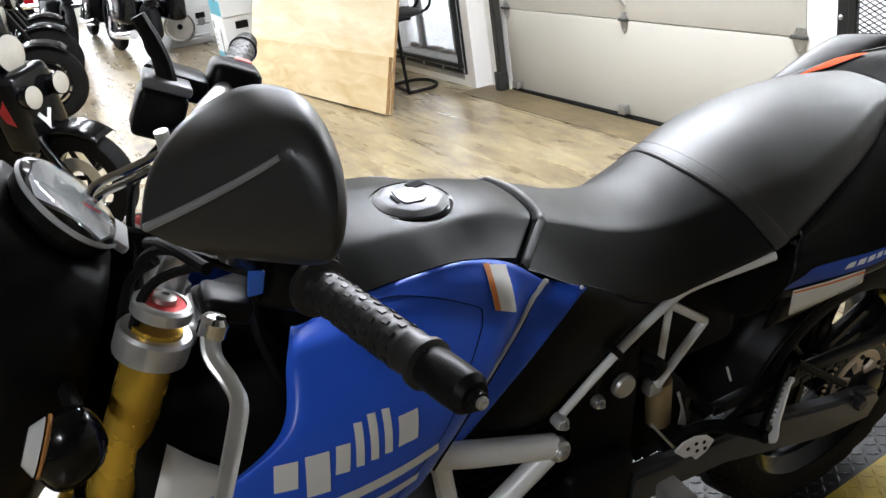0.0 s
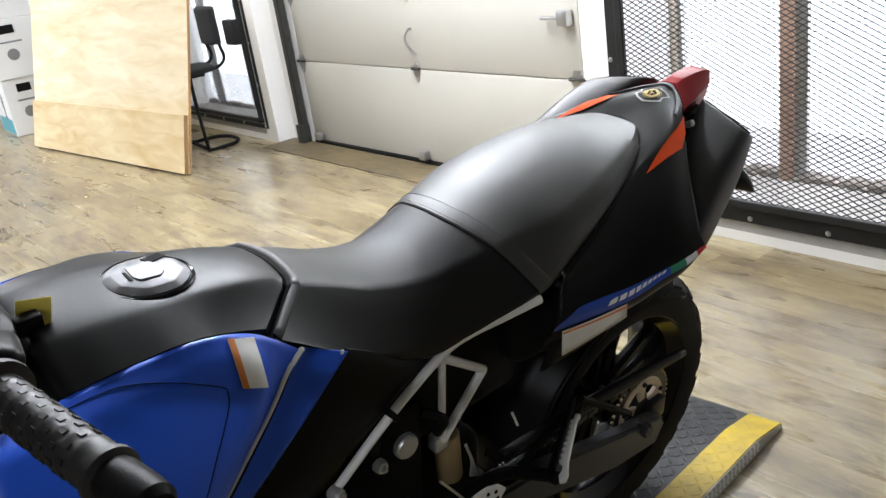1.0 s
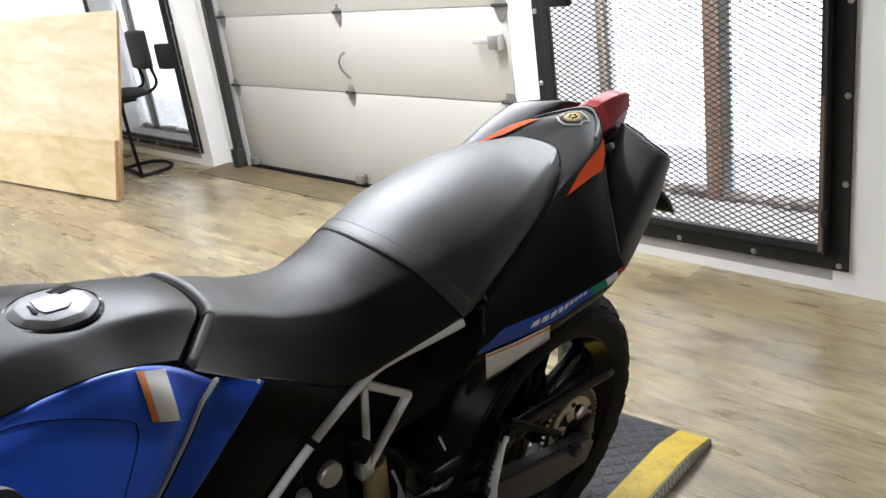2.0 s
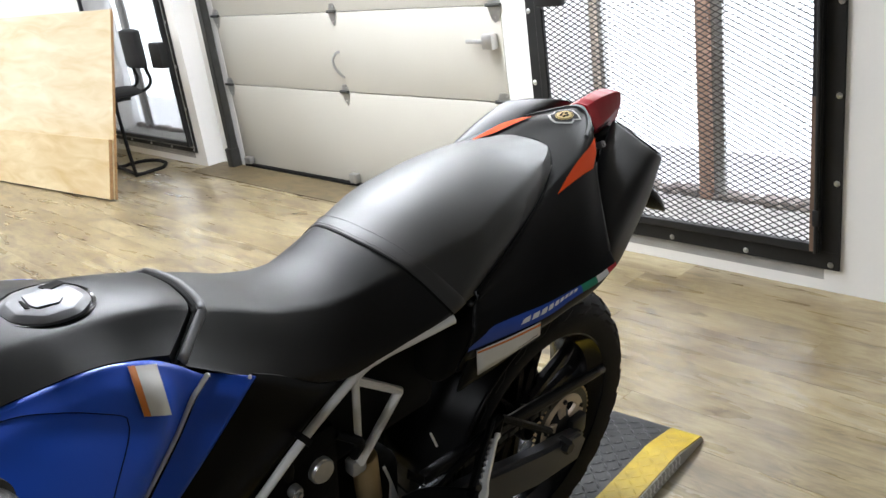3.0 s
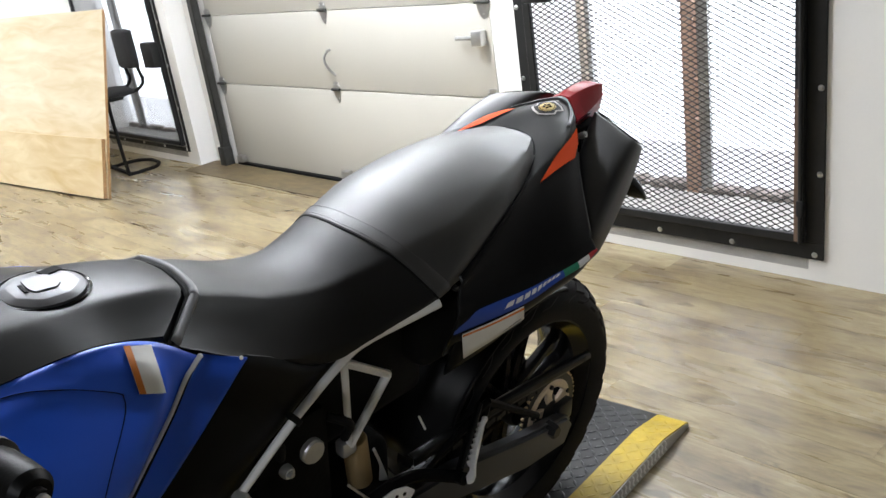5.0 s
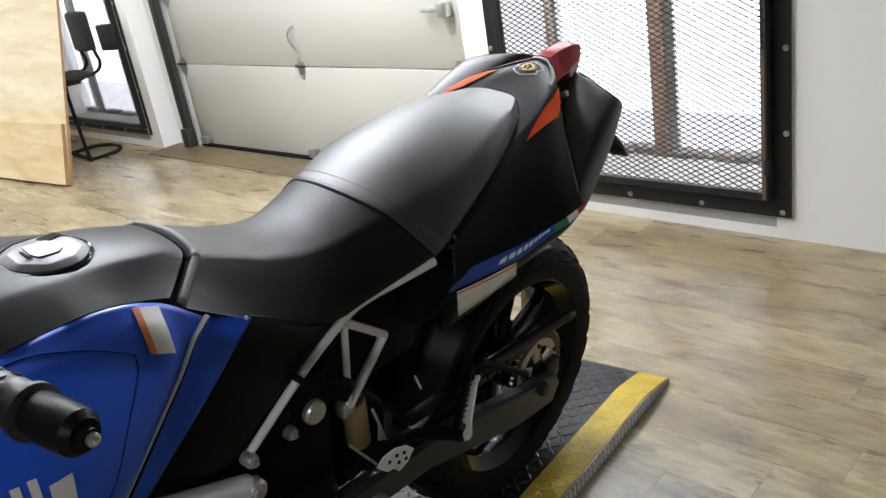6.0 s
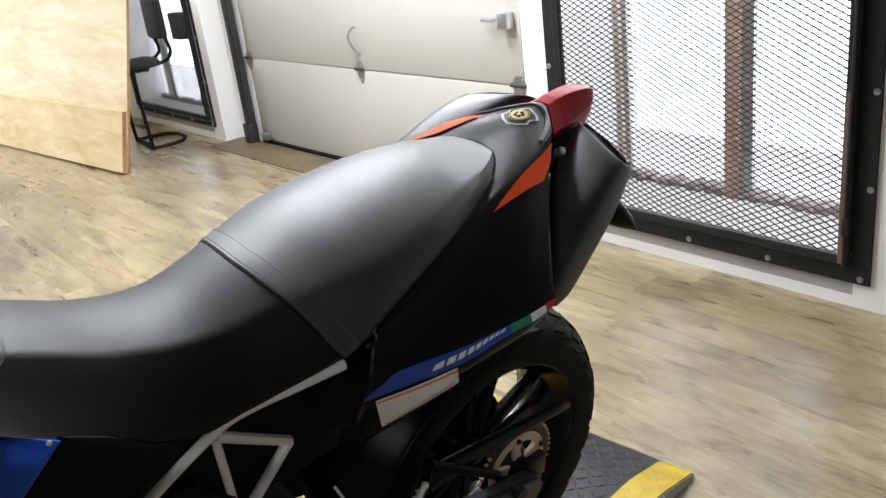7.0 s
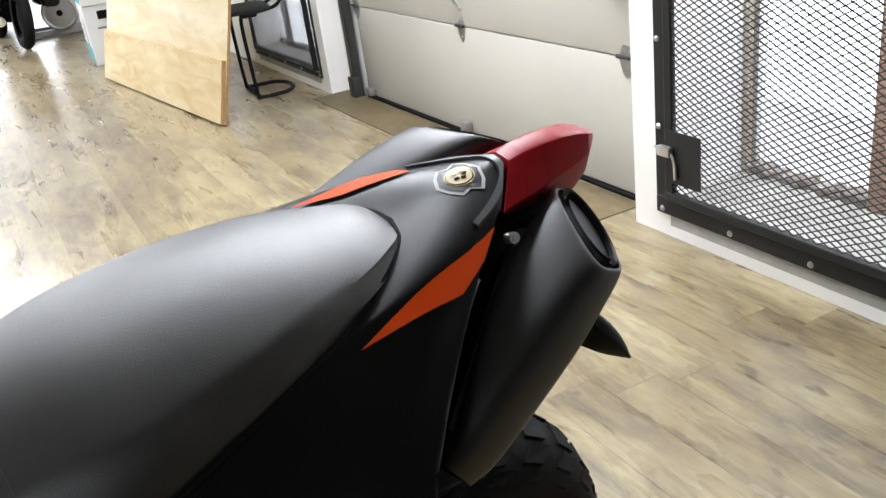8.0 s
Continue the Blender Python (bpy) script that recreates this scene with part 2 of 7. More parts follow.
M_LID = material("grey_satin_lid", (0.12, 0.12, 0.125), 0.38, vary=0.1, scale=20, spec=0.6)
M_TANK = material("matt_black_tank_cover", (0.005, 0.005, 0.005), 0.36, vary=0.1, scale=5, bump=0.05, bump_scale=600, spec=0.15)
M_GLOSS = material("gloss_black_paint", (0.004, 0.004, 0.0045), 0.16, vary=0.1, spec=0.3)
M_BLUE = material("satin_blue_paint", (0.024, 0.108, 0.68), 0.33, vary=0.06, scale=4, coat=0.05, spec=0.25)
# near-black that puts the shade of gaps, holes and insides into colour
M_DARKGAP = material("near_black_shade_and_parts", (0.003, 0.003, 0.003), 0.8, spec=0.2)
M_SILVER = material("silver_frame_paint", (0.82, 0.82, 0.815), 0.38, metal=0.1, vary=0.1, scale=9, bump=0.05)
M_ALU = material("cast_aluminium", (0.60, 0.60, 0.59), 0.34, metal=0.75, vary=0.2, scale=25, bump=0.15)
M_ALUDARK = material("dark_anodised_aluminium", (0.008, 0.008, 0.0085), 0.42, metal=0.15, vary=0.2, scale=14, bump=0.1, spec=0.3)
M_CAP = material("brushed_cap_aluminium", (0.15, 0.15, 0.155), 0.44, metal=0.9, vary=0.12, scale=30)
M_CHROME = material("chrome", (0.75, 0.75, 0.76), 0.08, metal=1.0, vary=0.05)
M_LAMPGLASS = material("pale_lamp_glass", (0.36, 0.34, 0.30), 0.2, vary=0.2)
M_GRIP = material("grip_rubber", (0.012, 0.012, 0.012), 0.42, vary=0.3, scale=20, bump=0.2, bump_scale=150, spec=0.5)
M_GOLD = material("gold_anodised_fork", (0.72, 0.45, 0.055), 0.26, metal=0.65, vary=0.1, scale=20)
M_BRONZE = material("bronze_anodised", (0.36, 0.26, 0.13), 0.42, metal=0.4, vary=0.2, scale=20)
M_TANALU = material("tan_anodised_carrier", (0.50, 0.41, 0.31), 0.42, metal=0.35, vary=0.25, scale=30)
M_FOOT = material("polished_cast_foot_rest", (0.80, 0.80, 0.79), 0.34, metal=0.2, vary=0.15, scale=40, bump=0.1)
M_REDANO = material("red_anodised", (0.42, 0.014, 0.012), 0.45, metal=0.4, vary=0.1)
M_ORANGE = material("orange_decal", (1.0, 0.10, 0.012), 0.5, vary=0.04, spec=0.08)
M_WHITE = material("white_decal", (0.78, 0.78, 0.77), 0.45, vary=0.05)
M_STICKER = material("paper_sticker", (0.82, 0.81, 0.78), 0.5, vary=0.10, scale=40)
M_STKORANGE = material("orange_sticker_band", (0.75, 0.24, 0.04), 0.5, vary=0.1)
M_INK = material("grey_print", (0.20, 0.20, 0.20), 0.6)
M_GREEN = material("green_decal", (0.02, 0.22, 0.13), 0.4)
M_RED = material("red_decal", (0.45, 0.02, 0.03), 0.4)
M_DECALBLUE = material("blue_decal", (0.02, 0.07, 0.38), 0.35)
M_BADGEGOLD = material("gold_print", (0.50, 0.36, 0.10), 0.5, vary=0.3, scale=60)
M_BADGEGREY = material("grey_badge_print", (0.42, 0.40, 0.37), 0.5, vary=0.2, scale=60)
M_REDLENS = material("red_tail_lens", (0.33, 0.003, 0.009), 0.34, vary=0.12, spec=0.15)
M_ENGINE = material("black_engine_casting", (0.003, 0.003, 0.0032), 0.5, metal=0.0, vary=0.35, scale=18, bump=0.35, bump_scale=120, spec=0.07)
M_YELLOW = material("worn_yellow_paint", (0.40, 0.275, 0.008), 0.5, vary=0.42, scale=22, bump=0.4, bump_scale=50)
M_PLATE = material("black_diamond_plate", (0.012, 0.012, 0.0125), 0.40, metal=0.0, vary=0.35, scale=12, bump=0.2, spec=0.3)
M_PLATESIDE = material("bare_diamond_plate", (0.40, 0.39, 0.37), 0.36, metal=0.25, vary=0.35, scale=14, bump=0.2)
M_PLATEWORN = material("worn_plate_tread", (0.050, 0.050, 0.052), 0.34, metal=0.6, vary=0.5, scale=25, bump=0.2)
M_CARD = material("white_carton", (0.72, 0.72, 0.71), 0.6, vary=0.06, scale=5)
M_TEAL = material("teal_print", (0.10, 0.36, 0.44), 0.5)
M_FABRIC = material("black_chair_fabric", (0.016, 0.016, 0.017), 0.9, vary=0.3, scale=60, bump=0.4, bump_scale=400)
M_YTAG = material("yellow_key_tag", (0.80, 0.66, 0.12), 0.5, vary=0.08)
M_LENSCLEAR = material("clear_lamp_lens", (0.62, 0.62, 0.60), 0.1, vary=0.1, coat=0.5)
M_AMBER = material("amber_lens", (0.45, 0.20, 0.06), 0.15)
M_SCREEN = material("dash_screen", (0.24, 0.25, 0.25), 0.12, vary=0.2, coat=0.6)
M_BLUEBAG = material("blue_plastic", (0.03, 0.16, 0.60), 0.5, vary=0.2)
M_GREYPAINT = material("light_grey_machine_paint", (0.5, 0.51, 0.52), 0.4, vary=0.1)
M_LAMP = glow_material("fluorescent_diffuser", (1.0, 0.97, 0.90), 6.0)


# ---- mesh helpers ----
def put(bm, name, mat, parent=None, label="", smooth=30, subsurf=0, thick=0.0, bevel=0.0, matrix=None):
    me = bpy.data.meshes.new(name)
    bmesh.ops.recalc_face_normals(bm, faces=bm.faces)
    bm.to_mesh(me)
    bm.free()
    me.materials.append(mat)
    if smooth:
        me.polygons.foreach_set("use_smooth", [True] * len(me.polygons))
        if smooth < 180:
            me.set_sharp_from_angle(angle=radians(smooth))
    ob = new(name, me)
    if parent:
        ob.parent = parent
    if matrix is not None:
        ob.matrix_basis = matrix
    if label:
        ob["label"] = label
    if thick:
        s = ob.modifiers.new("thickness", "SOLIDIFY")
        s.thickness, s.offset = thick, -1
    if bevel:
        s = ob.modifiers.new("edges", "BEVEL")
        s.width, s.segments, s.limit_method, s.angle_limit = bevel, 2, "ANGLE", radians(40)
    if subsurf:
        s = ob.modifiers.new("smooth", "SUBSURF")
        s.levels = s.render_levels = subsurf
    return ob


def part(name, bm, mat, parent, label="", **kw):
    return put(bm, name, mat, parent, label, **kw)


def thing(name, label, category, m=None, group=""):
    ob = tagged(new(name), label, category, group)
    if m is not None:
        ob.matrix_basis = m
    return ob


def box(bm, lo, hi, m=None):
    lo, hi = Vector(lo), Vector(hi)
    c, s = (lo + hi) / 2, hi - lo
    t = Matrix.Translation(c) @ Matrix.Diagonal((*s, 1))
    bmesh.ops.create_cube(bm, size=1, matrix=(m @ t) if m is not None else t)
    return bm


def boxes(*pairs, m=None):
    bm = bmesh.new()
    for lo, hi in pairs:
        box(bm, lo, hi, m)
    return bm


def rounded(lo, hi, r, seg=2, m=None):
    bm = boxes((lo, hi))
    bmesh.ops.bevel(bm, geom=bm.edges[:], offset=r, segments=seg, profile=0.5, affect="EDGES")
    if m is not None:
        bm.transform(m)
    return bm


def spline(pts, n):
    """n points on a smooth curve through pts."""
    P = [Vector(p) for p in pts]
    if len(P) == 2:
        return [P[0].lerp(P[1], k / (n - 1)) for k in range(n)]
    P = [P[0] * 2 - P[1]] + P + [P[-1] * 2 - P[-2]]
    out, segs = [], len(P) - 3
    for k in range(n):
        s = min(k / (n - 1) * segs, segs - 1e-6)
        i, f = int(s), s - int(s)
        a, b, c, d = P[i:i + 4]
        out.append(0.5 * (2 * b + (c - a) * f + (2 * a - 5 * b + 4 * c - d) * f * f + (3 * b - a - 3 * c + d) * f ** 3))
    return out


def tube(bm, pts, r, seg=10, n=None, caps=True, flat=1.0):
    """A tube of radius r (a number or a list along the path) along the points."""
    P = spline(pts, n) if n else [Vector(p) for p in pts]
    rings, ref = [], Vector((0.31, 0.2, 0.93))
    for i, p in enumerate(P):
        d = (P[min(i + 1, len(P) - 1)] - P[max(i - 1, 0)]).normalized()
        a = (ref - d * ref.dot(d)).normalized()
        b = d.cross(a)
        ref = a
        ri = r if isinstance(r, (int, float)) else r[0] + (r[-1] - r[0]) * i / (len(P) - 1) if len(r) == 2 else r[i]
        rings.append([bm.verts.new(p + (a * math.cos(t) * flat + b * math.sin(t)) * ri) for t in (2 * math.pi * k / seg for k in range(seg))])
    for A, B in zip(rings, rings[1:]):
        for k in range(seg):
            bm.faces.new((A[k], A[(k + 1) % seg], B[(k + 1) % seg], B[k]))
    if caps:
        bm.faces.new(rings[0])
        bm.faces.new(rings[-1])
    return bm


def tubes(*specs, **kw):
    bm = bmesh.new()
    for pts, r in specs:
        tube(bm, pts, r, **kw)
    return bm


def rod(a, b, r, seg=14, bevel=0.0):
    bm = tube(bmesh.new(), [a, b], r, seg)
    if bevel:
        es = [e for e in bm.edges if any(len(f.verts) > 4 for f in e.link_faces)]
        bmesh.ops.bevel(bm, geom=es, offset=bevel, segments=2, profile=0.5, affect="EDGES")
    return bm


def grid(rows, close=False, cap=False):
    """A sheet through rows of points; close joins the last column to the first, cap shuts both ends."""
    bm = bmesh.new()
    V = [[bm.verts.new(p) for p in row] for row in rows]
    n = len(V[0])
    for A, B in zip(V, V[1:]):
        for k in range(n if close else n - 1):
            bm.faces.new((A[k], A[(k + 1) % n], B[(k + 1) % n], B[k]))
    if cap:
        bm.faces.new(V[0])
        bm.faces.new(V[-1])
    bmesh.ops.remove_doubles(bm, verts=bm.verts, dist=1e-5)
    return bm


def fine_rows(rows, n):
    """Rows made finer along their length."""
    cols = [spline(c, n) for c in zip(*rows)]
    return [list(r) for r in zip(*cols)]


def fine_grid(rows, n, m):
    return fine_rows([spline(r, m) for r in rows], n)


def revolve(profile, seg=32, m=None, a0=0.0, a1=2 * math.pi):
    """Turns (radius, height) pairs round z."""
    full = abs(a1 - a0 - 2 * math.pi) < 1e-6
    cnt = seg if full else seg + 1
    rows = [[Vector((r * math.cos(a0 + (a1 - a0) * k / seg), r * math.sin(a0 + (a1 - a0) * k / seg), h)) for k in range(cnt)] for r, h in profile]
    bm = grid(rows, close=full)
    if m is not None:
        bm.transform(m)
    return bm


def prism(outline, depth, m=None, bevel=0.0):
    """A flat outline in x, y given a depth in z."""
    bm = bmesh.new()
    vs = [bm.verts.new((*p, 0)) for p in outline]
    f = bm.faces.new(vs)
    ex = bmesh.ops.extrude_face_region(bm, geom=[f])
    bmesh.ops.translate(bm, vec=(0, 0, depth), verts=[g for g in ex["geom"] if isinstance(g, bmesh.types.BMVert)])
    if bevel:
        bmesh.ops.bevel(bm, geom=bm.edges[:], offset=bevel, segments=1, affect="EDGES")
    if m is not None:
        bm.transform(m)
    return bm


def basis(o, x, y):
    """A frame at o with its x towards x and its y near y."""
    x = Vector(x).normalized()
    z = x.cross(Vector(y)).normalized()
    y = z.cross(x)
    m = Matrix((x, y, z)).transposed().to_4x4()
    return Matrix.Translation(o) @ m


def joined(*bms):
    """Several meshes welded into one where they touch."""
    out = bmesh.new()
    for bm in bms:
        me = bpy.data.meshes.new("half")
        bm.to_mesh(me)
        bm.free()
        out.from_mesh(me)
        bpy.data.meshes.remove(me)
    bmesh.ops.remove_doubles(out, verts=out.verts, dist=2e-4)
    return out


def flip(bm):
    bm.transform(Matrix.Diagonal((1, -1, 1, 1)))
    return bm


# ---- room: walls, ceiling, garage door, windows ----
WALL, DOOR = 2.497, 2.632          # the face of the long wall, and of the door set back in it
CEIL = 2.95


def wall_piece(name, lo, hi, mat=M_WALL, label="plain white painted wall"):
    return tagged(put(boxes((lo, hi)), name, mat, smooth=0), label, "wall", kind="structure")


WIN_R = (-1.435, -0.145, 0.085, 2.15)      # x0, x1, z0, z1 of the mesh frames
WIN_L = (-5.95, -4.57, 0.09, 2.15)
GAR = (-4.47, -1.56, 2.42)
bm = bmesh.new()
ends = [-16.0, WIN_L[0] + 0.05, WIN_L[1] - 0.05, GAR[0], GAR[1], WIN_R[0] + 0.05, WIN_R[1] - 0.05, 7.0]
for a, b in ((0, 1), (2, 3), (4, 5), (6, 7)):
    box(bm, (ends[a], WALL, 0), (ends[b], WALL + 0.16, CEIL))
for x0, x1, z0, z1 in (WIN_R, WIN_L):
    box(bm, (x0 + 0.05, WALL, 0), (x1 - 0.05, WALL + 0.16, z0 + 0.045))
    box(bm, (x0 + 0.05, WALL, z1 - 0.05), (x1 - 0.05, WALL + 0.16, CEIL))
box(bm, (GAR[0], WALL, GAR[2]), (GAR[1], WALL + 0.16, CEIL))
tagged(put(bm, "wall_north", M_WALL, smooth=0), "white painted wall with two windows and a garage opening", "wall", kind="structure")
# assumed walls out of view, kept grey so less light bounces back
wall_piece("wall_south", (-16.0, -9.2, 0), (7.0, -9.0, CEIL), M_WALLDARK, "unseen wall, grey to cut bounced light")
wall_piece("wall_east", (7.0, -9.2, 0), (7.2, WALL + 0.16, CEIL), M_WALLDARK, "unseen wall, grey to cut bounced light")
WIN_W = (-2.6, 2.2, 0.25, 2.65)             # y0, y1, z0, z1 of the shop window in the far wall
bm = bmesh.new()
box(bm, (-16.2, -9.2, 0), (-16.0, WIN_W[0], CEIL))
box(bm, (-16.2, WIN_W[1], 0), (-16.0, WALL + 0.16, CEIL))
box(bm, (-16.2, WIN_W[0], 0), (-16.0, WIN_W[1], WIN_W[2]))
box(bm, (-16.2, WIN_W[0], WIN_W[3]), (-16.0, WIN_W[1], CEIL))
tagged(put(bm, "wall_west", M_WALL, smooth=0), "white painted wall with a wide shop window", "wall", kind="structure")
shop = tagged(new("window_3"), "wide bright shop window in a dark frame", "window", kind="structure")
bm = bmesh.new()
for k in range(4):
    y = WIN_W[0] + (WIN_W[1] - WIN_W[0]) * k / 3
    box(bm, (-16.14, y - 0.03, WIN_W[2]), (-16.06, y + 0.03, WIN_W[3]))
for z in (WIN_W[2], WIN_W[3] - 0.06):
    box(bm, (-16.13, WIN_W[0], z), (-16.07, WIN_W[1], z + 0.06))
part("window_frame", bm, M_STEEL_BLK, shop, smooth=0)
for k in range(3):
    y = WIN_W[0] + (WIN_W[1] - WIN_W[0]) * k / 3
    part("pane", boxes(((-16.105, y + 0.03, WIN_W[2] + 0.06), (-16.095, y + 1.57, WIN_W[3] - 0.06))), M_GLASS, shop, smooth=0).visible_shadow = False
tagged(put(boxes(((-17.45, -5.0, -0.02), (-17.4, 4.0, 5.0))), "backdrop", M_SHOPFRONT, smooth=0), "bright overexposed daylight outside", "backdrop", kind="structure")
tagged(put(boxes(((-16.2, -9.2, CEIL), (7.2, WALL + 0.16, CEIL + 0.15))), "ceiling", M_CEIL, smooth=0), "plain white ceiling", "ceiling", kind="structure")
# ground outside, to the horizon
tagged(put(boxes(((-60, WALL + 0.17, -0.3), (60, 900, -0.02))), "ground", M_GROUND, smooth=0), "pale bright paved ground outside", "ground", kind="structure")


def garage_door():
    g = tagged(new("garage_door"), "closed cream sectional garage door with steel hinges", "garage door", kind="structure")
    g.matrix_basis = pose(0, DOOR, 0)
    x0, x1 = -4.19, -1.71
    joints = [0.020, 0.552, 0.988, 1.45, 1.91, 2.40]
    for k, (a, b) in enumerate(zip(joints, joints[1:])):
        part("door_panel", rounded((x0, 0, a + 0.002), (x1, 0.045, b - 0.002), 0.006, 2), M_DOOR, g, smooth=40)
    part("bottom_seal", rounded((x0, -0.012, 0.0), (x1, 0.04, 0.018), 0.006), M_RUBBER, g, "black rubber bottom seal")

    def hinge(x, z, w=0.035):
        h = part("hinge", prism([(-w, 0.0), (-0.5 * w, 0.045), (0.5 * w, 0.045), (w, 0.0), (0.45 * w, -0.06), (0, -0.075), (-0.45 * w, -0.06)], 0.004,
                                Matrix.Translation((x, -0.001, z)) @ pose(0, 0, 0, 90), 0.001), M_GALV, g)
        part("hinge_pin", rod((x - w, -0.012, z + 0.004), (x + w, -0.012, z + 0.004), 0.008, 10), M_TRACK, h)
        for bx, bz in ((-0.5 * w, 0.03), (0.5 * w, 0.03), (0, -0.05)):
            part("bolt", rod((x + bx, -0.004, z + bz), (x + bx, -0.010, z + bz), 0.005, 6), M_BOLT, h)

    for z in joints[1:-1]:
        for x in (-4.165, -2.932, -1.738):
            hinge(x, z, 0.045 if x > -2 or x < -4 else 0.035)
    # lift handle over the first joint
    part("lift_handle", tube(bmesh.new(), [(-2.93, -0.004, 0.775), (-2.935, -0.025, 0.77), (-2.95, -0.04, 0.735), (-2.945, -0.035, 0.69), (-2.925, -0.012, 0.645), (-2.915, -0.004, 0.635)], 0.0075, 8, 20), M_GALV, g, "steel lift handle")
    part("latch", rounded((-1.80, -0.05, 0.80), (-1.735, -0.004, 0.87), 0.008), M_GALV, g, "side slide latch")
    part("latch_bolt", rod((-1.91, -0.03, 0.835), (-1.80, -0.03, 0.835), 0.010, 10), M_GALV, g)
    part("step_bracket", rounded((-2.985, -0.045, 0.03), (-2.925, -0.004, 0.085), 0.006), M_GALV, g)
    part("step_bracket", rounded((-4.13, -0.045, 0.03), (-4.06, -0.004, 0.075), 0.006), M_GALV, g)
    for s, xt in ((-1, -4.245),):
        t = part("track", boxes(((xt - 0.025, -0.07, 0.12), (xt + 0.025, -0.06, 2.3)), ((xt - 0.025, -0.07, 0.12), (xt - 0.018, -0.02, 2.3)), ((xt + 0.018, -0.07, 0.12), (xt + 0.025, -0.02, 2.3))), M_TRACK, g, "galvanised roller track")
        part("bracket", rounded((xt - 0.045, -0.085, 0.0), (xt + 0.03, -0.015, 0.13), 0.006), M_TRACK, t)
        part("seal_strip", boxes(((xt + s * 0.035 - 0.01, -0.03, 0), (xt + s * 0.035 + 0.01, 0.04, 2.42))), M_TRACK, t)
    # jambs close the gap at both sides of the door
    part("jamb", boxes(((GAR[0] + 0.003, 0.002, 0), (-4.193, 0.06, GAR[2])), ((-1.707, 0.002, 0), (GAR[1] - 0.003, 0.06, GAR[2]))), M_WALL, g, smooth=0)


garage_door()
tagged(put(rounded((GAR[0] + 0.01, 2.36, 0.001), (-1.66, DOOR - 0.02, 0.005), 0.0015, 1), "threshold", M_STAIN, smooth=0), "stained brown threshold board before the garage door", "threshold", kind="structure")


def expanded_mesh(x0, x1, z0, z1, lw, sw, t):
    """Diamonds of flat strands, lw wide and sw high."""
    V, F = [], []
    rows = int((z1 - z0) / (sw / 2)) + 1
    cols = int((x1 - x0) / (lw / 2)) + 1
    d = 0.0018
    for r in range(0, rows - 1):
        for c in range(cols - 1):
            up = (r + c) % 2 == 0
            a = (x0 + c * lw / 2, z0 + (r + (0 if up else 1)) * sw / 2)
            b = (x0 + (c + 1) * lw / 2, z0 + (r + (1 if up else 0)) * sw / 2)
            n = len(V)
            for (x, z) in (a, b):
                V.extend([(x, -d, z - t), (x, -d, z + t), (x, d, z + t), (x, d, z - t)])
            F.extend([(n + k, n + (k + 1) % 4, n + 4 + (k + 1) % 4, n + 4 + k) for k in range(4)])
    me = bpy.data.meshes.new("mesh_screen")
    me.from_pydata(V, [], F)
    me.materials.append(M_MESH)
    return me


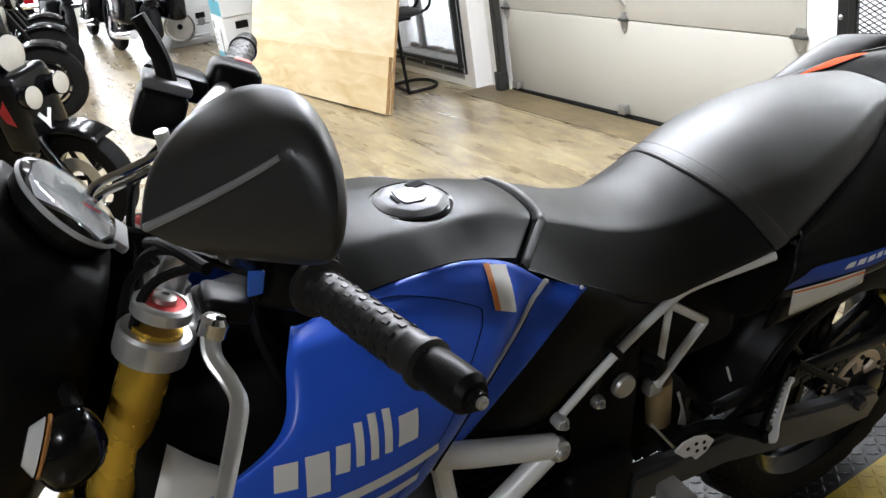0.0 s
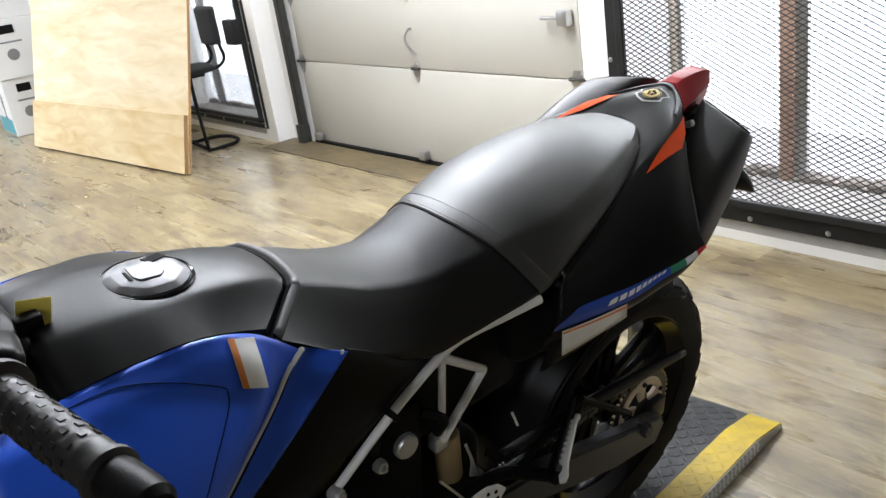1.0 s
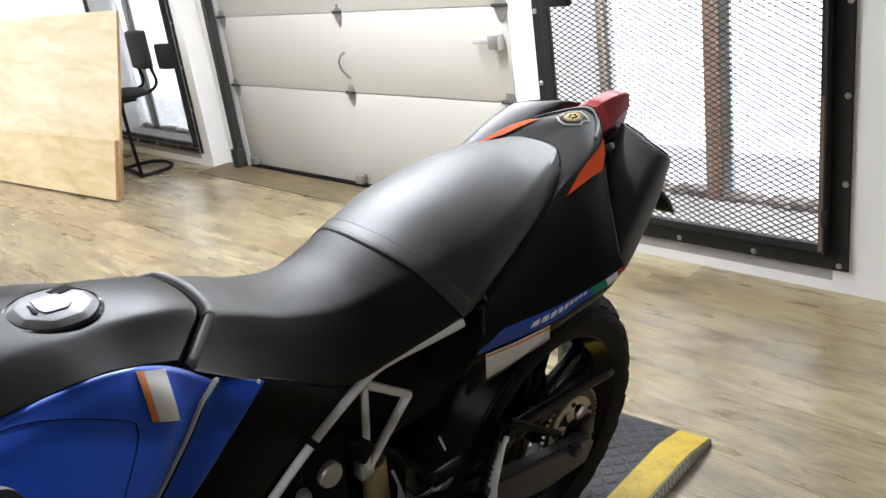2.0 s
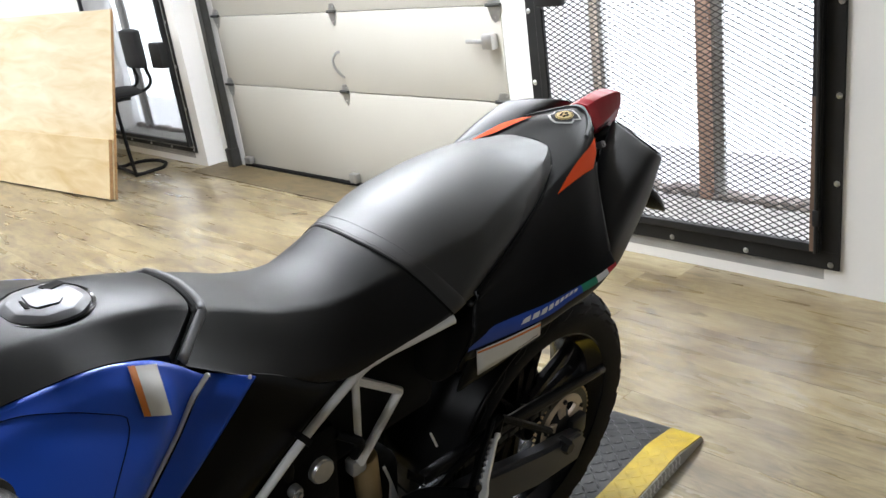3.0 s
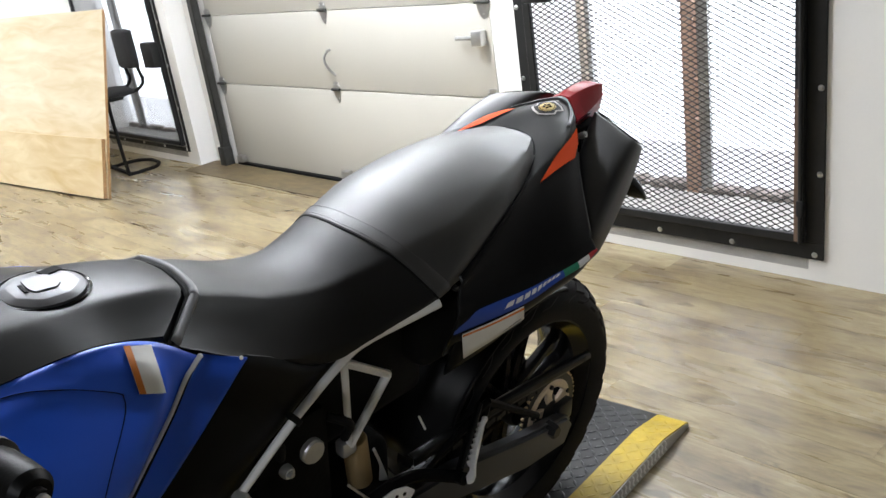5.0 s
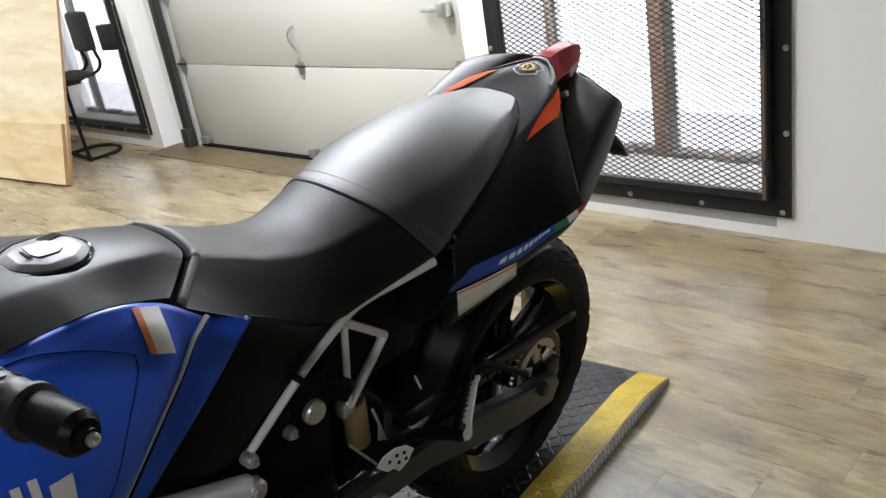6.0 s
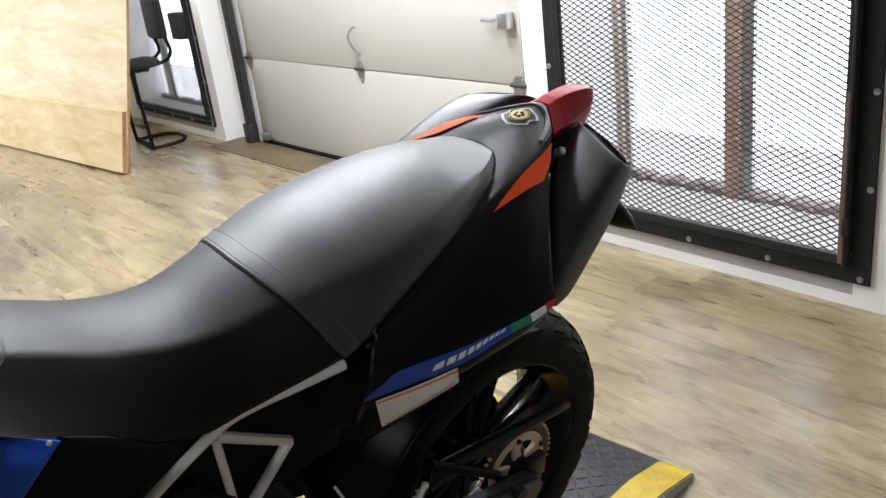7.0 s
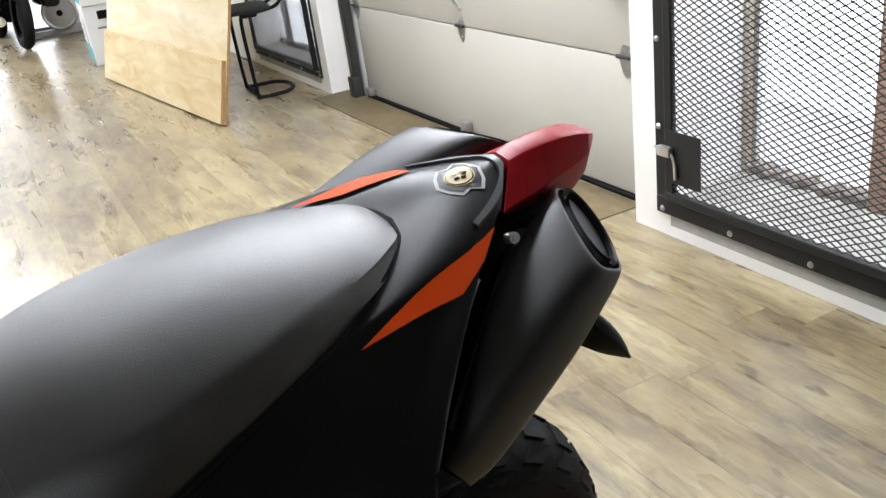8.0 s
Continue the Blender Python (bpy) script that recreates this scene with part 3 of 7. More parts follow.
def mesh_window(name, dims, label, posts, with_latch, deep=1.0):
    x0, x1, z0, z1 = dims
    w = tagged(new(name), label, "window", kind="structure")
    w.matrix_basis = pose(0, WALL, 0)
    f, gap = (0.062, 0.0) if with_latch else (0.026, 0.018)
    d = deep
    fr = bmesh.new()
    for lo, hi in (((x0, -0.012, z0), (x1, -0.002, z0 + f)), ((x0, -0.012, z1 - f), (x1, -0.002, z1)),
                   ((x0, -0.011, z0 + f), (x0 + f, -0.002, z1 - f)), ((x1 - f, -0.011, z0 + f), (x1, -0.002, z1 - f))):
        box(fr, lo, hi)
    part("steel_frame", fr, M_STEEL_BLK, w, "black bolted angle steel frame", bevel=0.002)
    inner = bmesh.new()
    f += gap
    for lo, hi in (((x0 + f, -0.03, z0 + f), (x1 - f, -0.004, z0 + f + 0.03)), ((x1 - f - 0.035, -0.028, z0 + f + 0.03), (x1 - f, -0.006, z1 - f)), ((x0 + f, -0.028, z0 + f + 0.03), (x0 + f + 0.035, -0.006, z1 - f))):
        box(inner, lo, hi)
    part("gate_frame", inner, M_STEEL_BLK, w, bevel=0.003)
    part("hinge_tube", rod((x1 - f - 0.01, -0.034, z0 + f), (x1 - f - 0.01, -0.034, z1 - f), 0.008, 10), M_STEEL_BLK, w, "dark steel hinge tube")
    if with_latch:
        part("rusty_stile", boxes(((x1 - f - 0.034, -0.0305, z0 + f + 0.004), (x1 - f - 0.018, -0.0285, z0 + 0.60))), M_RUSTDARK, w, "rusty brown stile", smooth=0)
    for z in (z0 + 0.16, z0 + 0.95):
        part("hinge", rounded((x1 - f - 0.022, -0.044, z), (x1 - f + 0.004, -0.024, z + 0.06), 0.006), M_STEEL_BLK, w)
    sc = new("mesh_screen", expanded_mesh(x0 + f + 0.004, x1 - f - 0.004, z0 + f, z1 - f, *((0.0415, 0.0208, 0.0019) if with_latch else (0.040, 0.020, 0.0005))))
    sc.parent = w
    sc.matrix_basis = pose(0, -0.018, 0)
    tagged(sc, "black expanded steel mesh", kind="stuff")
    # bolts round the frame
    for k in range(5):
        x = x0 + 0.03 + k * (x1 - x0 - 0.06) / 4
        part("bolt", revolve([(0.0001, 0.008), (0.006, 0.007), (0.010, 0.002), (0.011, 0)], 10, Matrix.Translation((x, -0.012, z0 + 0.018)) @ pose(0, 0, 0, 90)), M_BOLT, w)
    for s in (x0 + 0.016, x1 - 0.016):
        for k in range(1, 7):
            part("bolt", revolve([(0.0001, 0.008), (0.006, 0.007), (0.010, 0.002), (0.011, 0)], 10, Matrix.Translation((s, -0.011, z0 + 0.018 + 0.292 * k)) @ pose(0, 0, 0, 90)), M_BOLT, w)
    # recess behind: ledge, reveal, posts and panes
    part("ledge", boxes(((x0 + 0.05, 0.0, z0 - 0.05), (x1 - 0.05, 0.46 * d, z0 + 0.055))), M_CONC, w, "rough grey concrete ledge", bevel=0.006)
    part("reveal", boxes(((x0 + 0.02, 0.163, z0), (x0 + 0.05, 0.46 * d, z1)), ((x1 - 0.05, 0.163, z0), (x1 - 0.02, 0.46 * d, z1)), ((x0 + 0.02, 0.163, z1 - 0.05), (x1 - 0.02, 0.46 * d, z1 - 0.02))), M_REVEAL, w, smooth=0)
    mb = bmesh.new()
    rnd = random.Random(5)
    for k in range(46):
        x = x0 + 0.06 + (x1 - x0 - 0.16) * k / 45
        box(mb, (x, 0.355 * d + rnd.uniform(-0.02, 0.01), z0 + 0.05), (x + 0.035, 0.43 * d, z0 + 0.066 + rnd.uniform(0, 0.022)))
    part("mortar_bed", mb, M_MORTAR, w, "crumbling dark mortar", bevel=0.006)
    for px, pw, mt in posts:
        p = part("post", boxes(((px - pw / 2, 0.335 * d, z0 + 0.055), (px + pw / 2, 0.40 * d, z1 - 0.05))), mt, w, bevel=0.004)
        part("glazing_bead", boxes(((px + pw / 2, 0.36 * d, z0 + 0.06), (px + pw / 2 + (0.022 if pw < 0.03 else 0.05), 0.385 * d, z1 - 0.05))), M_GALV, p, bevel=0.003)
    edges = [x0 + 0.0] + [p[0] for p in posts] + [x1 - 0.05]
    for a, b in zip(edges, edges[1:]):
        pane = part("pane", boxes(((a + 0.06, 0.372 * d, z0 + 0.07), (b - 0.04, 0.377 * d, z1 - 0.06))), M_GLASS, w, smooth=0)
        pane.visible_shadow = False
    if with_latch:
        lp = part("latch_plate", boxes(((x0 + 0.085, -0.034, 0.22), (x0 + 0.23, -0.030, 0.40))), M_STEEL_BLK, w, "black latch plate")
        part("padlock", rounded((x0 + 0.055, -0.06, 0.315), (x0 + 0.115, -0.036, 0.35), 0.006), M_BOLT, lp)
        part("hasp", tube(bmesh.new(), [(x0 + 0.02, -0.03, 0.33), (x0 + 0.10, -0.045, 0.335), (x0 + 0.125, -0.045, 0.30), (x0 + 0.125, -0.04, 0.24)], 0.006, 8, 16), M_BOLT, lp)
        part("lock_box", rounded((x0 + 0.10, -0.07, 1.0), (x0 + 0.23, -0.032, 1.10), 0.008), M_STEEL_BLK, w)
    else:
        part("lock_box", rounded((x1 - 0.20, -0.09, 0.69), (x1 - 0.045, -0.032, 0.86), 0.01), M_STEEL_BLK, w, "black steel lock box")
    return w


mesh_window("window_1", WIN_R, "barred window with black expanded steel mesh gate", [(-1.372, 0.024, M_BEIGE), (-0.848, 0.055, M_RUST)], True)
mesh_window("window_2", WIN_L, "barred window with black steel mesh behind the chair", [(-5.66, 0.06, M_GREYPAINT), (-5.05, 0.05, M_GREYPAINT)], False, 0.5)
# overcast daylight outdoors
bd = tagged(put(boxes(((-14, 4.0, -0.02), (8, 4.05, 5.0))), "backdrop", M_OUT, smooth=0), "bright overexposed daylight outside", "backdrop", kind="structure")
bd.visible_shadow = False


def ceiling_light(x, y, turn):
    g = thing("ceiling_light", "assumed white strip light under the ceiling, out of view", "light", pose(x, y, CEIL, 0, 0, turn), "strip lights")
    part("body", boxes(((-0.65, -0.11, -0.075), (0.65, 0.11, -0.001))), M_GREYPAINT, g, bevel=0.006)
    part("diffuser", rounded((-0.62, -0.09, -0.083), (0.62, 0.09, -0.0755), 0.003), M_LAMP, g, "glowing diffuser").visible_shadow = False


# a fixture for each lamp, the added fill included
for x, y, watts, turn in TUBES:
    ceiling_light(x, y, turn)


# ---- loose things in the room ----
def plywood():
    foot, end = Vector((-4.34, 1.770, 0)), Vector((-6.75, 1.490, 0))
    along = (end - foot).normalized()
    back = Vector((0, 0.265, 1)).normalized()
    m = basis(foot, along, back)
    L = (end - foot).length
    p = thing("plywood_sheet", "large pale plywood sheet leaning upright on its long edge", "board")
    part("face", boxes(((0, 0.004, -0.018), (L, 1.168, 0.0)), m=m), M_PLY, p, smooth=0)
    part("edge", boxes(((-0.003, 0.004, -0.0175), (-0.0005, 1.168, -0.0005)), m=m), M_PLYEDGE, p, smooth=0)
    q = thing("plywood_strip", "knotty plywood offcut leaning on the larger sheet", "board")
    m2 = m @ Matrix.Translation((0.012, 0.004, -0.034))
    part("face", boxes(((0, 0, -0.012), (L - 0.03, 0.375, 0.012)), m=m2), M_PLY2, q, smooth=0)
    part("edge", boxes(((-0.003, 0, -0.0115), (-0.0005, 0.375, 0.0115)), m=m2), M_PLYEDGE, q, smooth=0)


plywood()


def carton(m, w, d, h):
    c = thing("carton", "white cardboard box with teal print and product pictures", "box", m, "stacked cartons")
    part("body", rounded((-w / 2, -d / 2, 0), (w / 2, d / 2, h), 0.004, 1), M_CARD, c)
    y = -d / 2
    part("teal_panel", boxes(((-w / 2 + 0.03, y - 0.002, 0.01), (w / 2 - 0.03, y - 0.0005, 0.15))), M_TEAL, c, smooth=0)
    part("picture_mark", prism([(0, 0.0), (0.07, 0.02), (0.02, 0.05), (0.06, 0.20), (0.02, 0.26), (-0.03, 0.18), (-0.015, 0.05), (-0.07, 0.02)], 0.0015, Matrix.Translation((0.06, y - 0.0005, 0.13)) @ pose(0, 0, 0, 90)), M_INK, c, smooth=0)
    part("square_mark", boxes(((-w / 2 + 0.05, y - 0.002, h - 0.13), (-w / 2 + 0.11, y - 0.0005, h - 0.06))), M_INK, c, smooth=0)
    for k in range(3):
        part("print_bar", boxes(((-w / 2 + 0.05, y - 0.002, 0.20 + 0.05 * k), (-w / 2 + 0.12, y - 0.0005, 0.215 + 0.05 * k))), M_INK, c, smooth=0)
    x = w / 2
    part("square_mark", boxes(((x + 0.0005, -0.10, h - 0.12), (x + 0.002, 0.02, h - 0.05))), M_PLASTIC, c, smooth=0)
    part("print_bar", boxes(((x + 0.0005, -0.12, h - 0.20), (x + 0.002, 0.06, h - 0.185))), M_INK, c, smooth=0)
    part("round_mark", revolve([(0.0001, 0.0015), (0.05, 0.0015), (0.05, 0)], 18, Matrix.Translation((x + 0.0005, -0.04, 0.20)) @ pose(0, 0, 0, 0, 90, 0)), M_INK, c, smooth=0)
    return c


for k in range(3):
    carton(pose(-7.72 + 0.02 * (k % 2), 1.725, 0.002 + 0.502 * k, 0, 0, -3), 0.60, 0.42, 0.50)


def chair():
    c = thing("office_chair", "black upholstered cantilever chair on a tube sled base", "chair", pose(-5.00, 2.13, 0, 0, 0, 84))
    r = 0.0125
    for s in (-1, 1):
        part("side_tube", tube(bmesh.new(), [(0.10, 0.21 * s, 0.53), (0.03, 0.20 * s, 0.53), (-0.005, 0.20 * s, 0.49), (0.005, 0.20 * s, 0.05), (0.03, 0.20 * s, r), (0.12, 0.20 * s, r), (0.21, 0.18 * s, r), (0.27, 0.08 * s, r), (0.275, 0, r)], r, 10, 48), M_RUBBER, c)
    part("front_rung", tube(bmesh.new(), [(0.02, -0.20, r), (0.02, 0.20, r)], r, 10), M_RUBBER, c)
    seat = [[Vector((x, y, z)) for y, z in ((-0.20, 0.525 + dz), (-0.21, 0.545 + dz), (0, 0.555 + dz), (0.21, 0.545 + dz), (0.20, 0.525 + dz), (0.21, 0.505 + dz), (0, 0.500 + dz), (-0.21, 0.505 + dz))] for x, dz in ((-0.20, 0.018), (-0.17, 0.03), (0.0, 0.03), (0.17, 0.03), (0.21, 0.03))]
    part("seat", grid(seat, True, True), M_FABRIC, c, "black padded seat", subsurf=2)
    for s in (-0.13, 0.13):
        part("back_strut", tube(bmesh.new(), [(0.10, s, 0.535), (0.24, s, 0.555), (0.29, s, 0.61), (0.275, s, 0.70), (0.275, s, 0.84)], 0.017, 8, 24, flat=0.7), M_RUBBER, c)
    back = [[Vector((x + 0.27, y, z)) for x, y in ((-0.04, -0.175), (-0.052, 0), (-0.04, 0.175), (0.03, 0.175), (0.040, 0), (0.03, -0.175))] for z in (0.695, 0.71, 0.81, 0.94, 0.96)]
    part("backrest", grid(back, True, True), M_FABRIC, c, "black padded backrest", subsurf=2)


chair()


def platform():
    p = thing("bike_platform", "black diamond plate wheel platform with yellow painted edges", "platform", pose(-0.245, 0, 0, 0, 0, 5.5))
    hw, y0, y1, yr, t = 0.315, -0.95, 1.325, 1.452, 0.042
    # the deck, with a short slope down at its end; bands of yellow along both edges
    def strip(xa, xb):
        prof = [(y0, t), (y1 - 0.02, t), (y1, t - 0.002), (yr - 0.012, 0.018), (yr, 0.012)]
        rows = [[Vector((xa, y, z)), Vector((xb, y, z))] for y, z in prof]
        low = [[Vector((xa, y, 0.0)), Vector((xb, y, 0.0))] for y, z in prof]
        bm = bmesh.new()
        T = [[bm.verts.new(v) for v in r] for r in rows]
        B = [[bm.verts.new(v) for v in r] for r in low]
        for k in range(4):
            bm.faces.new((T[k][0], T[k][1], T[k + 1][1], T[k + 1][0]))
            bm.faces.new((T[k][0], B[k][0], B[k + 1][0], T[k + 1][0]))
            bm.faces.new((T[k][1], B[k][1], B[k + 1][1], T[k + 1][1]))
            bm.faces.new((B[k][0], B[k][1], B[k + 1][1], B[k + 1][0]))
        bm.faces.new((T[0][0], T[0][1], B[0][1], B[0][0]))
        bm.faces.new((T[4][0], T[4][1], B[4][1], B[4][0]))
        return bm
    part("deck", strip(-hw + 0.085, hw - 0.085), M_PLATE, p, "black diamond plate deck", smooth=0)
    for s in (-1, 1):
        a, b = sorted((s * (hw - 0.0845), s * hw))
        part("yellow_edge", strip(a, b), M_YELLOW, p, "worn yellow painted edge", smooth=0)
        part("side_plate", prism([(y0, 0.001), (y0, t - 0.003), (y1 - 0.02, t - 0.003), (y1, t - 0.006), (yr - 0.012, 0.015), (yr - 0.003, 0.009), (yr - 0.003, 0.001)], 0.003, Matrix(((0, 0, 1, s * hw if s > 0 else s * hw - 0.003), (1, 0, 0, 0), (0, 1, 0, 0), (0, 0, 0, 1)))), M_PLATESIDE, p, "bare diamond plate side", smooth=0)
    # raised lozenges of the plate
    rnd = random.Random(3)

    def lozenges(name, x0, x1, ya, yb, mat, side=None, e=0.0024):
        V, F = [], []
        nx, ny = int((x1 - x0) / (0.026 if side is None else 0.015)), int((yb - ya) / (0.026 if side is None else 0.019))
        for i in range(nx + 1):
            for j in range(ny + 1):
                x, y = x0 + (i + 0.5) * (x1 - x0) / (nx + 1), ya + (j + 0.5) * (yb - ya) / (ny + 1)
                a = radians(45 if (i + j) % 2 else -45) + rnd.uniform(-0.05, 0.05)
                l, w = 0.0150, 0.0050
                if side is not None:
                    a, l, w = radians(38 if i % 2 else -38), 0.0095, 0.0034
                n = len(V)
                for px, py, pz in ((-l, 0, 0), (0, -w, 0), (l, 0, 0), (0, w, 0), (-l * 0.45, 0, e), (l * 0.45, 0, e)):
                    qx, qy = x + px * math.cos(a) - py * math.sin(a), y + px * math.sin(a) + py * math.cos(a)
                    if side is not None:
                        V.append((side + math.copysign(pz + 0.0001, side), qy, qx))
                    else:
                        z = t if qy < y1 - 0.02 else t - 0.002 - max(0, (qy - y1)) * (t - 0.020) / (yr - 0.012 - y1)
                        V.append((qx, qy, z + pz))
                F.extend([(n, n + 1, n + 4), (n + 1, n + 5, n + 4), (n + 1, n + 2, n + 5), (n + 2, n + 3, n + 5), (n + 3, n + 4, n + 5), (n + 3, n, n + 4)])
        me = bpy.data.meshes.new(name)
        me.from_pydata(V, [], F)
        me.materials.append(mat)
        ob = new(name, me)
        ob.parent = p
        tagged(ob, "raised lozenge pattern of the plate", kind="stuff")

    lozenges("deck_pattern", -hw + 0.09, hw - 0.09, y0, yr - 0.03, M_PLATEWORN)
    lozenges("edge_pattern", hw - 0.08, hw - 0.004, y0, yr - 0.03, M_YELLOW, e=0.0012)
    lozenges("edge_pattern", -hw + 0.004, -hw + 0.08, y0, yr - 0.03, M_YELLOW, e=0.0012)
    lozenges("side_pattern", 0.006, t - 0.006, y0, y1, M_FOOT, side=hw + 0.003)


platform()


# ---- the blue motorcycle ----
# its own frame: x to the rear, y to its left, z up along its middle plane, which leans on the side stand
from mathutils.bvhtree import BVHTree

LEAN, HEADING = radians(11), radians(1.9)
lat = Vector((math.cos(HEADING), math.sin(HEADING), 0))
B_U = Vector((-math.sin(HEADING), math.cos(HEADING), 0))
B_V = lat * math.cos(LEAN) - Vector((0, 0, math.sin(LEAN)))
B_W = lat * math.sin(LEAN) + Vector((0, 0, math.cos(LEAN)))
BIKE = Matrix.Translation(Vector((0, 0, 1.019)) - B_W * 0.992) @ Matrix((B_U, B_V, B_W)).transposed().to_4x4()
bike = thing("motorcycle", "blue and black naked motorcycle on a diamond plate platform", "motorcycle", BIKE)


def table(x, rows):
    """A smooth value from (x, value) rows."""
    if x <= rows[0][0]:
        return rows[0][1]
    for (a, p), (b, q) in zip(rows, rows[1:]):
        if x <= b:
            f = (x - a) / (b - a)
            return p + (q - p) * f
    return rows[-1][1]


def curve(rows, n=60):
    """The rows of a table drawn out as a smooth curve."""
    return [(p.x, p.y) for p in spline([(a, b, 0) for a, b in rows], n)]


TOP = curve([(-0.25, 0.985), (-0.18, 0.998), (-0.12, 1.002), (-0.06, 0.998), (0.0, 0.991), (0.06, 0.983), (0.12, 0.967), (0.164, 0.950), (0.221, 0.932), (0.282, 0.911),
             (0.33, 0.900), (0.382, 0.901), (0.439, 0.918), (0.498, 0.940), (0.56, 0.963), (0.623, 0.975), (0.691, 0.982), (0.761, 0.981), (0.81, 0.972), (0.86, 0.958), (0.90, 0.942)])
HALF = curve([(0.07, 0.119), (0.10, 0.123), (0.14, 0.128), (0.18, 0.130), (0.22, 0.130), (0.28, 0.133), (0.33, 0.140), (0.382, 0.151), (0.44, 0.160), (0.49, 0.166), (0.535, 0.166), (0.58, 0.160),
              (0.64, 0.150), (0.70, 0.136), (0.761, 0.115), (0.81, 0.093), (0.85, 0.072), (0.88, 0.048), (0.893, 0.028)])
LOW = curve([(0.07, 0.936), (0.10, 0.915), (0.13, 0.894), (0.174, 0.862), (0.239, 0.820), (0.305, 0.786), (0.36, 0.788), (0.43, 0.800), (0.49, 0.818), (0.535, 0.828), (0.60, 0.826), (0.66, 0.834),
             (0.72, 0.858), (0.78, 0.898), (0.83, 0.925), (0.885, 0.935)])


SHOULDER = curve([(0.07, 0.060), (0.16, 0.068), (0.25, 0.074), (0.30, 0.076), (0.38, 0.086), (0.46, 0.106), (0.50, 0.120), (0.56, 0.138), (0.61, 0.142), (0.67, 0.133), (0.73, 0.117), (0.79, 0.094), (0.85, 0.064), (0.88, 0.042), (0.90, 0.022)])


def seat_section(u, out=0.0, crown=2.0):
    """Points across the seat at u, from the left edge to the right: a flat top, a soft shoulder and a steep flank."""
    t, a, b = table(u, TOP), table(u, HALF) + out, table(u, LOW)
    vs = min(table(u, SHOULDER), 0.90 * a) + out * 0.5
    flat = min(1.0, max(0.0, (u - 0.165) / 0.09))
    edge = t + out - (2.3 + 1.2 * min(1.0, max(0.0, (u - 0.08) / 0.2))) * a * a
    t = t - flat * max(0.0, -crown * vs * vs + 0.65 * vs - 0.0265)
    half = [(vs * f, t + out - crown * (vs * f) ** 2) for f in (0, 0.3, 0.6, 0.85, 0.97)]
    hs = t + out - crown * vs * vs
    edge = min(edge, hs - 0.012)
    run = 0.75 * min(1.0, max(0.0, (0.40 - u) / 0.20))
    edge += (b - edge) * run
    half.append((vs + 0.04 * (a - vs), hs - 0.0030))
    half.append((vs + 0.38 * (a - vs), hs + (edge - hs) * 0.36))
    half.append((a, edge))
    half.append((a + 0.004, edge - 0.35 * (edge - b)))
    half.append((a + 0.002, edge - 0.75 * (edge - b)))
    half.append((a - 0.008, b))
    left = [Vector((u, v, h)) for v, h in half]
    right = [Vector((p.x, -p.y, p.z)) for p in left]
    return left[::-1] + right[1:]


CUT = [(0.0, 0.151), (0.03, 0.149), (0.052, 0.146), (0.066, 0.139), (0.085, 0.118), (0.121, 0.079), (0.14, 0.070)]   # the joint between seat and tank cover, swept forwards on the flanks


# the seam between the two seats runs backwards down the flanks
SLANT = [0.0, 0.002, 0.006, 0.011, 0.013, 0.015, 0.022, 0.034, 0.038, 0.044, 0.049]


def seat_line(u, slant=1.0, out=0.0, nose=0.0):
    """Points across the seat along a line that runs back by slant down the flanks, or forwards along the nose."""
    left = []
    for k, d in enumerate(SLANT):
        at = u + d * slant
        if nose:
            v = seat_section(0.12)[len(SLANT) - 1 - k].y
            at += nose * (table(v, CUT) + 0.011 - 0.162)
        left.append(seat_section(at, out)[len(SLANT) - 1 - k])
    return left[::-1] + [Vector((p.x, -p.y, p.z)) for p in left[1:]]


rows = []
for k in range(24):
    f = k / 23
    rows.append(seat_line(0.162 + (0.4535 - 0.162) * f, f ** 2, 0.0, (1 - f) ** 2))
rows.append([p + Vector((0.002, 0, -0.006)) for p in rows[-1]])
part("rider_seat", grid([[p + Vector((0.004, 0, -0.006)) for p in rows[0]]] + rows), M_SEAT, bike, "grained black vinyl rider seat", smooth=38)
# rounded edge along the nose of the seat, its highlight painted grey
part("nose_edge", tube(bmesh.new(), [p + Vector((0.004, 0, -0.0020)) for p in rows[0][3:-3]], 0.0064, 12, 80), M_SEAT_LINE, bike, "rounded seat edge with its highlight painted grey", smooth=180)
part("nose_gap", tube(bmesh.new(), [p + Vector((-0.004, 0, -0.003)) for p in rows[0][1:-1]], 0.005, 8, 60), M_DARKGAP, bike)
prow = []
for k in range(34):
    f = k / 33
    prow.append(seat_line(0.457 + (0.893 - 0.457) * f, max(0.0, 1 - 1.6 * f)))
prow.insert(0, [p + Vector((-0.001, 0, -0.006)) for p in prow[0]])
last = prow[-1]
prow.append([Vector((0.900, p.y * 0.5, p.z - 0.010)) for p in last])
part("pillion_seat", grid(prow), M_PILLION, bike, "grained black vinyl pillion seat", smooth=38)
strap = [seat_line(u, 1.0, o)[1:-1] for u, o in ((0.4565, -0.001), (0.457, 0.0022), (0.470, 0.0026), (0.4825, 0.0020), (0.4835, -0.0005))]
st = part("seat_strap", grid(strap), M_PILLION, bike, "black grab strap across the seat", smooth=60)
for u in (0.4610, 0.4800):
    pts = spline(seat_line(u, 1.0, 0.0026)[2:-2], 220)
    bm = bmesh.new()
    for k in range(0, 218, 2):
        tube(bm, [pts[k], pts[k + 1]], 0.0005, 4)
    part("stitching", bm, M_STITCH, st)
part("seam", tube(bmesh.new(), seat_line(0.4555, 1.0, -0.0008), 0.0021, 6, 90), M_DARKGAP, bike)
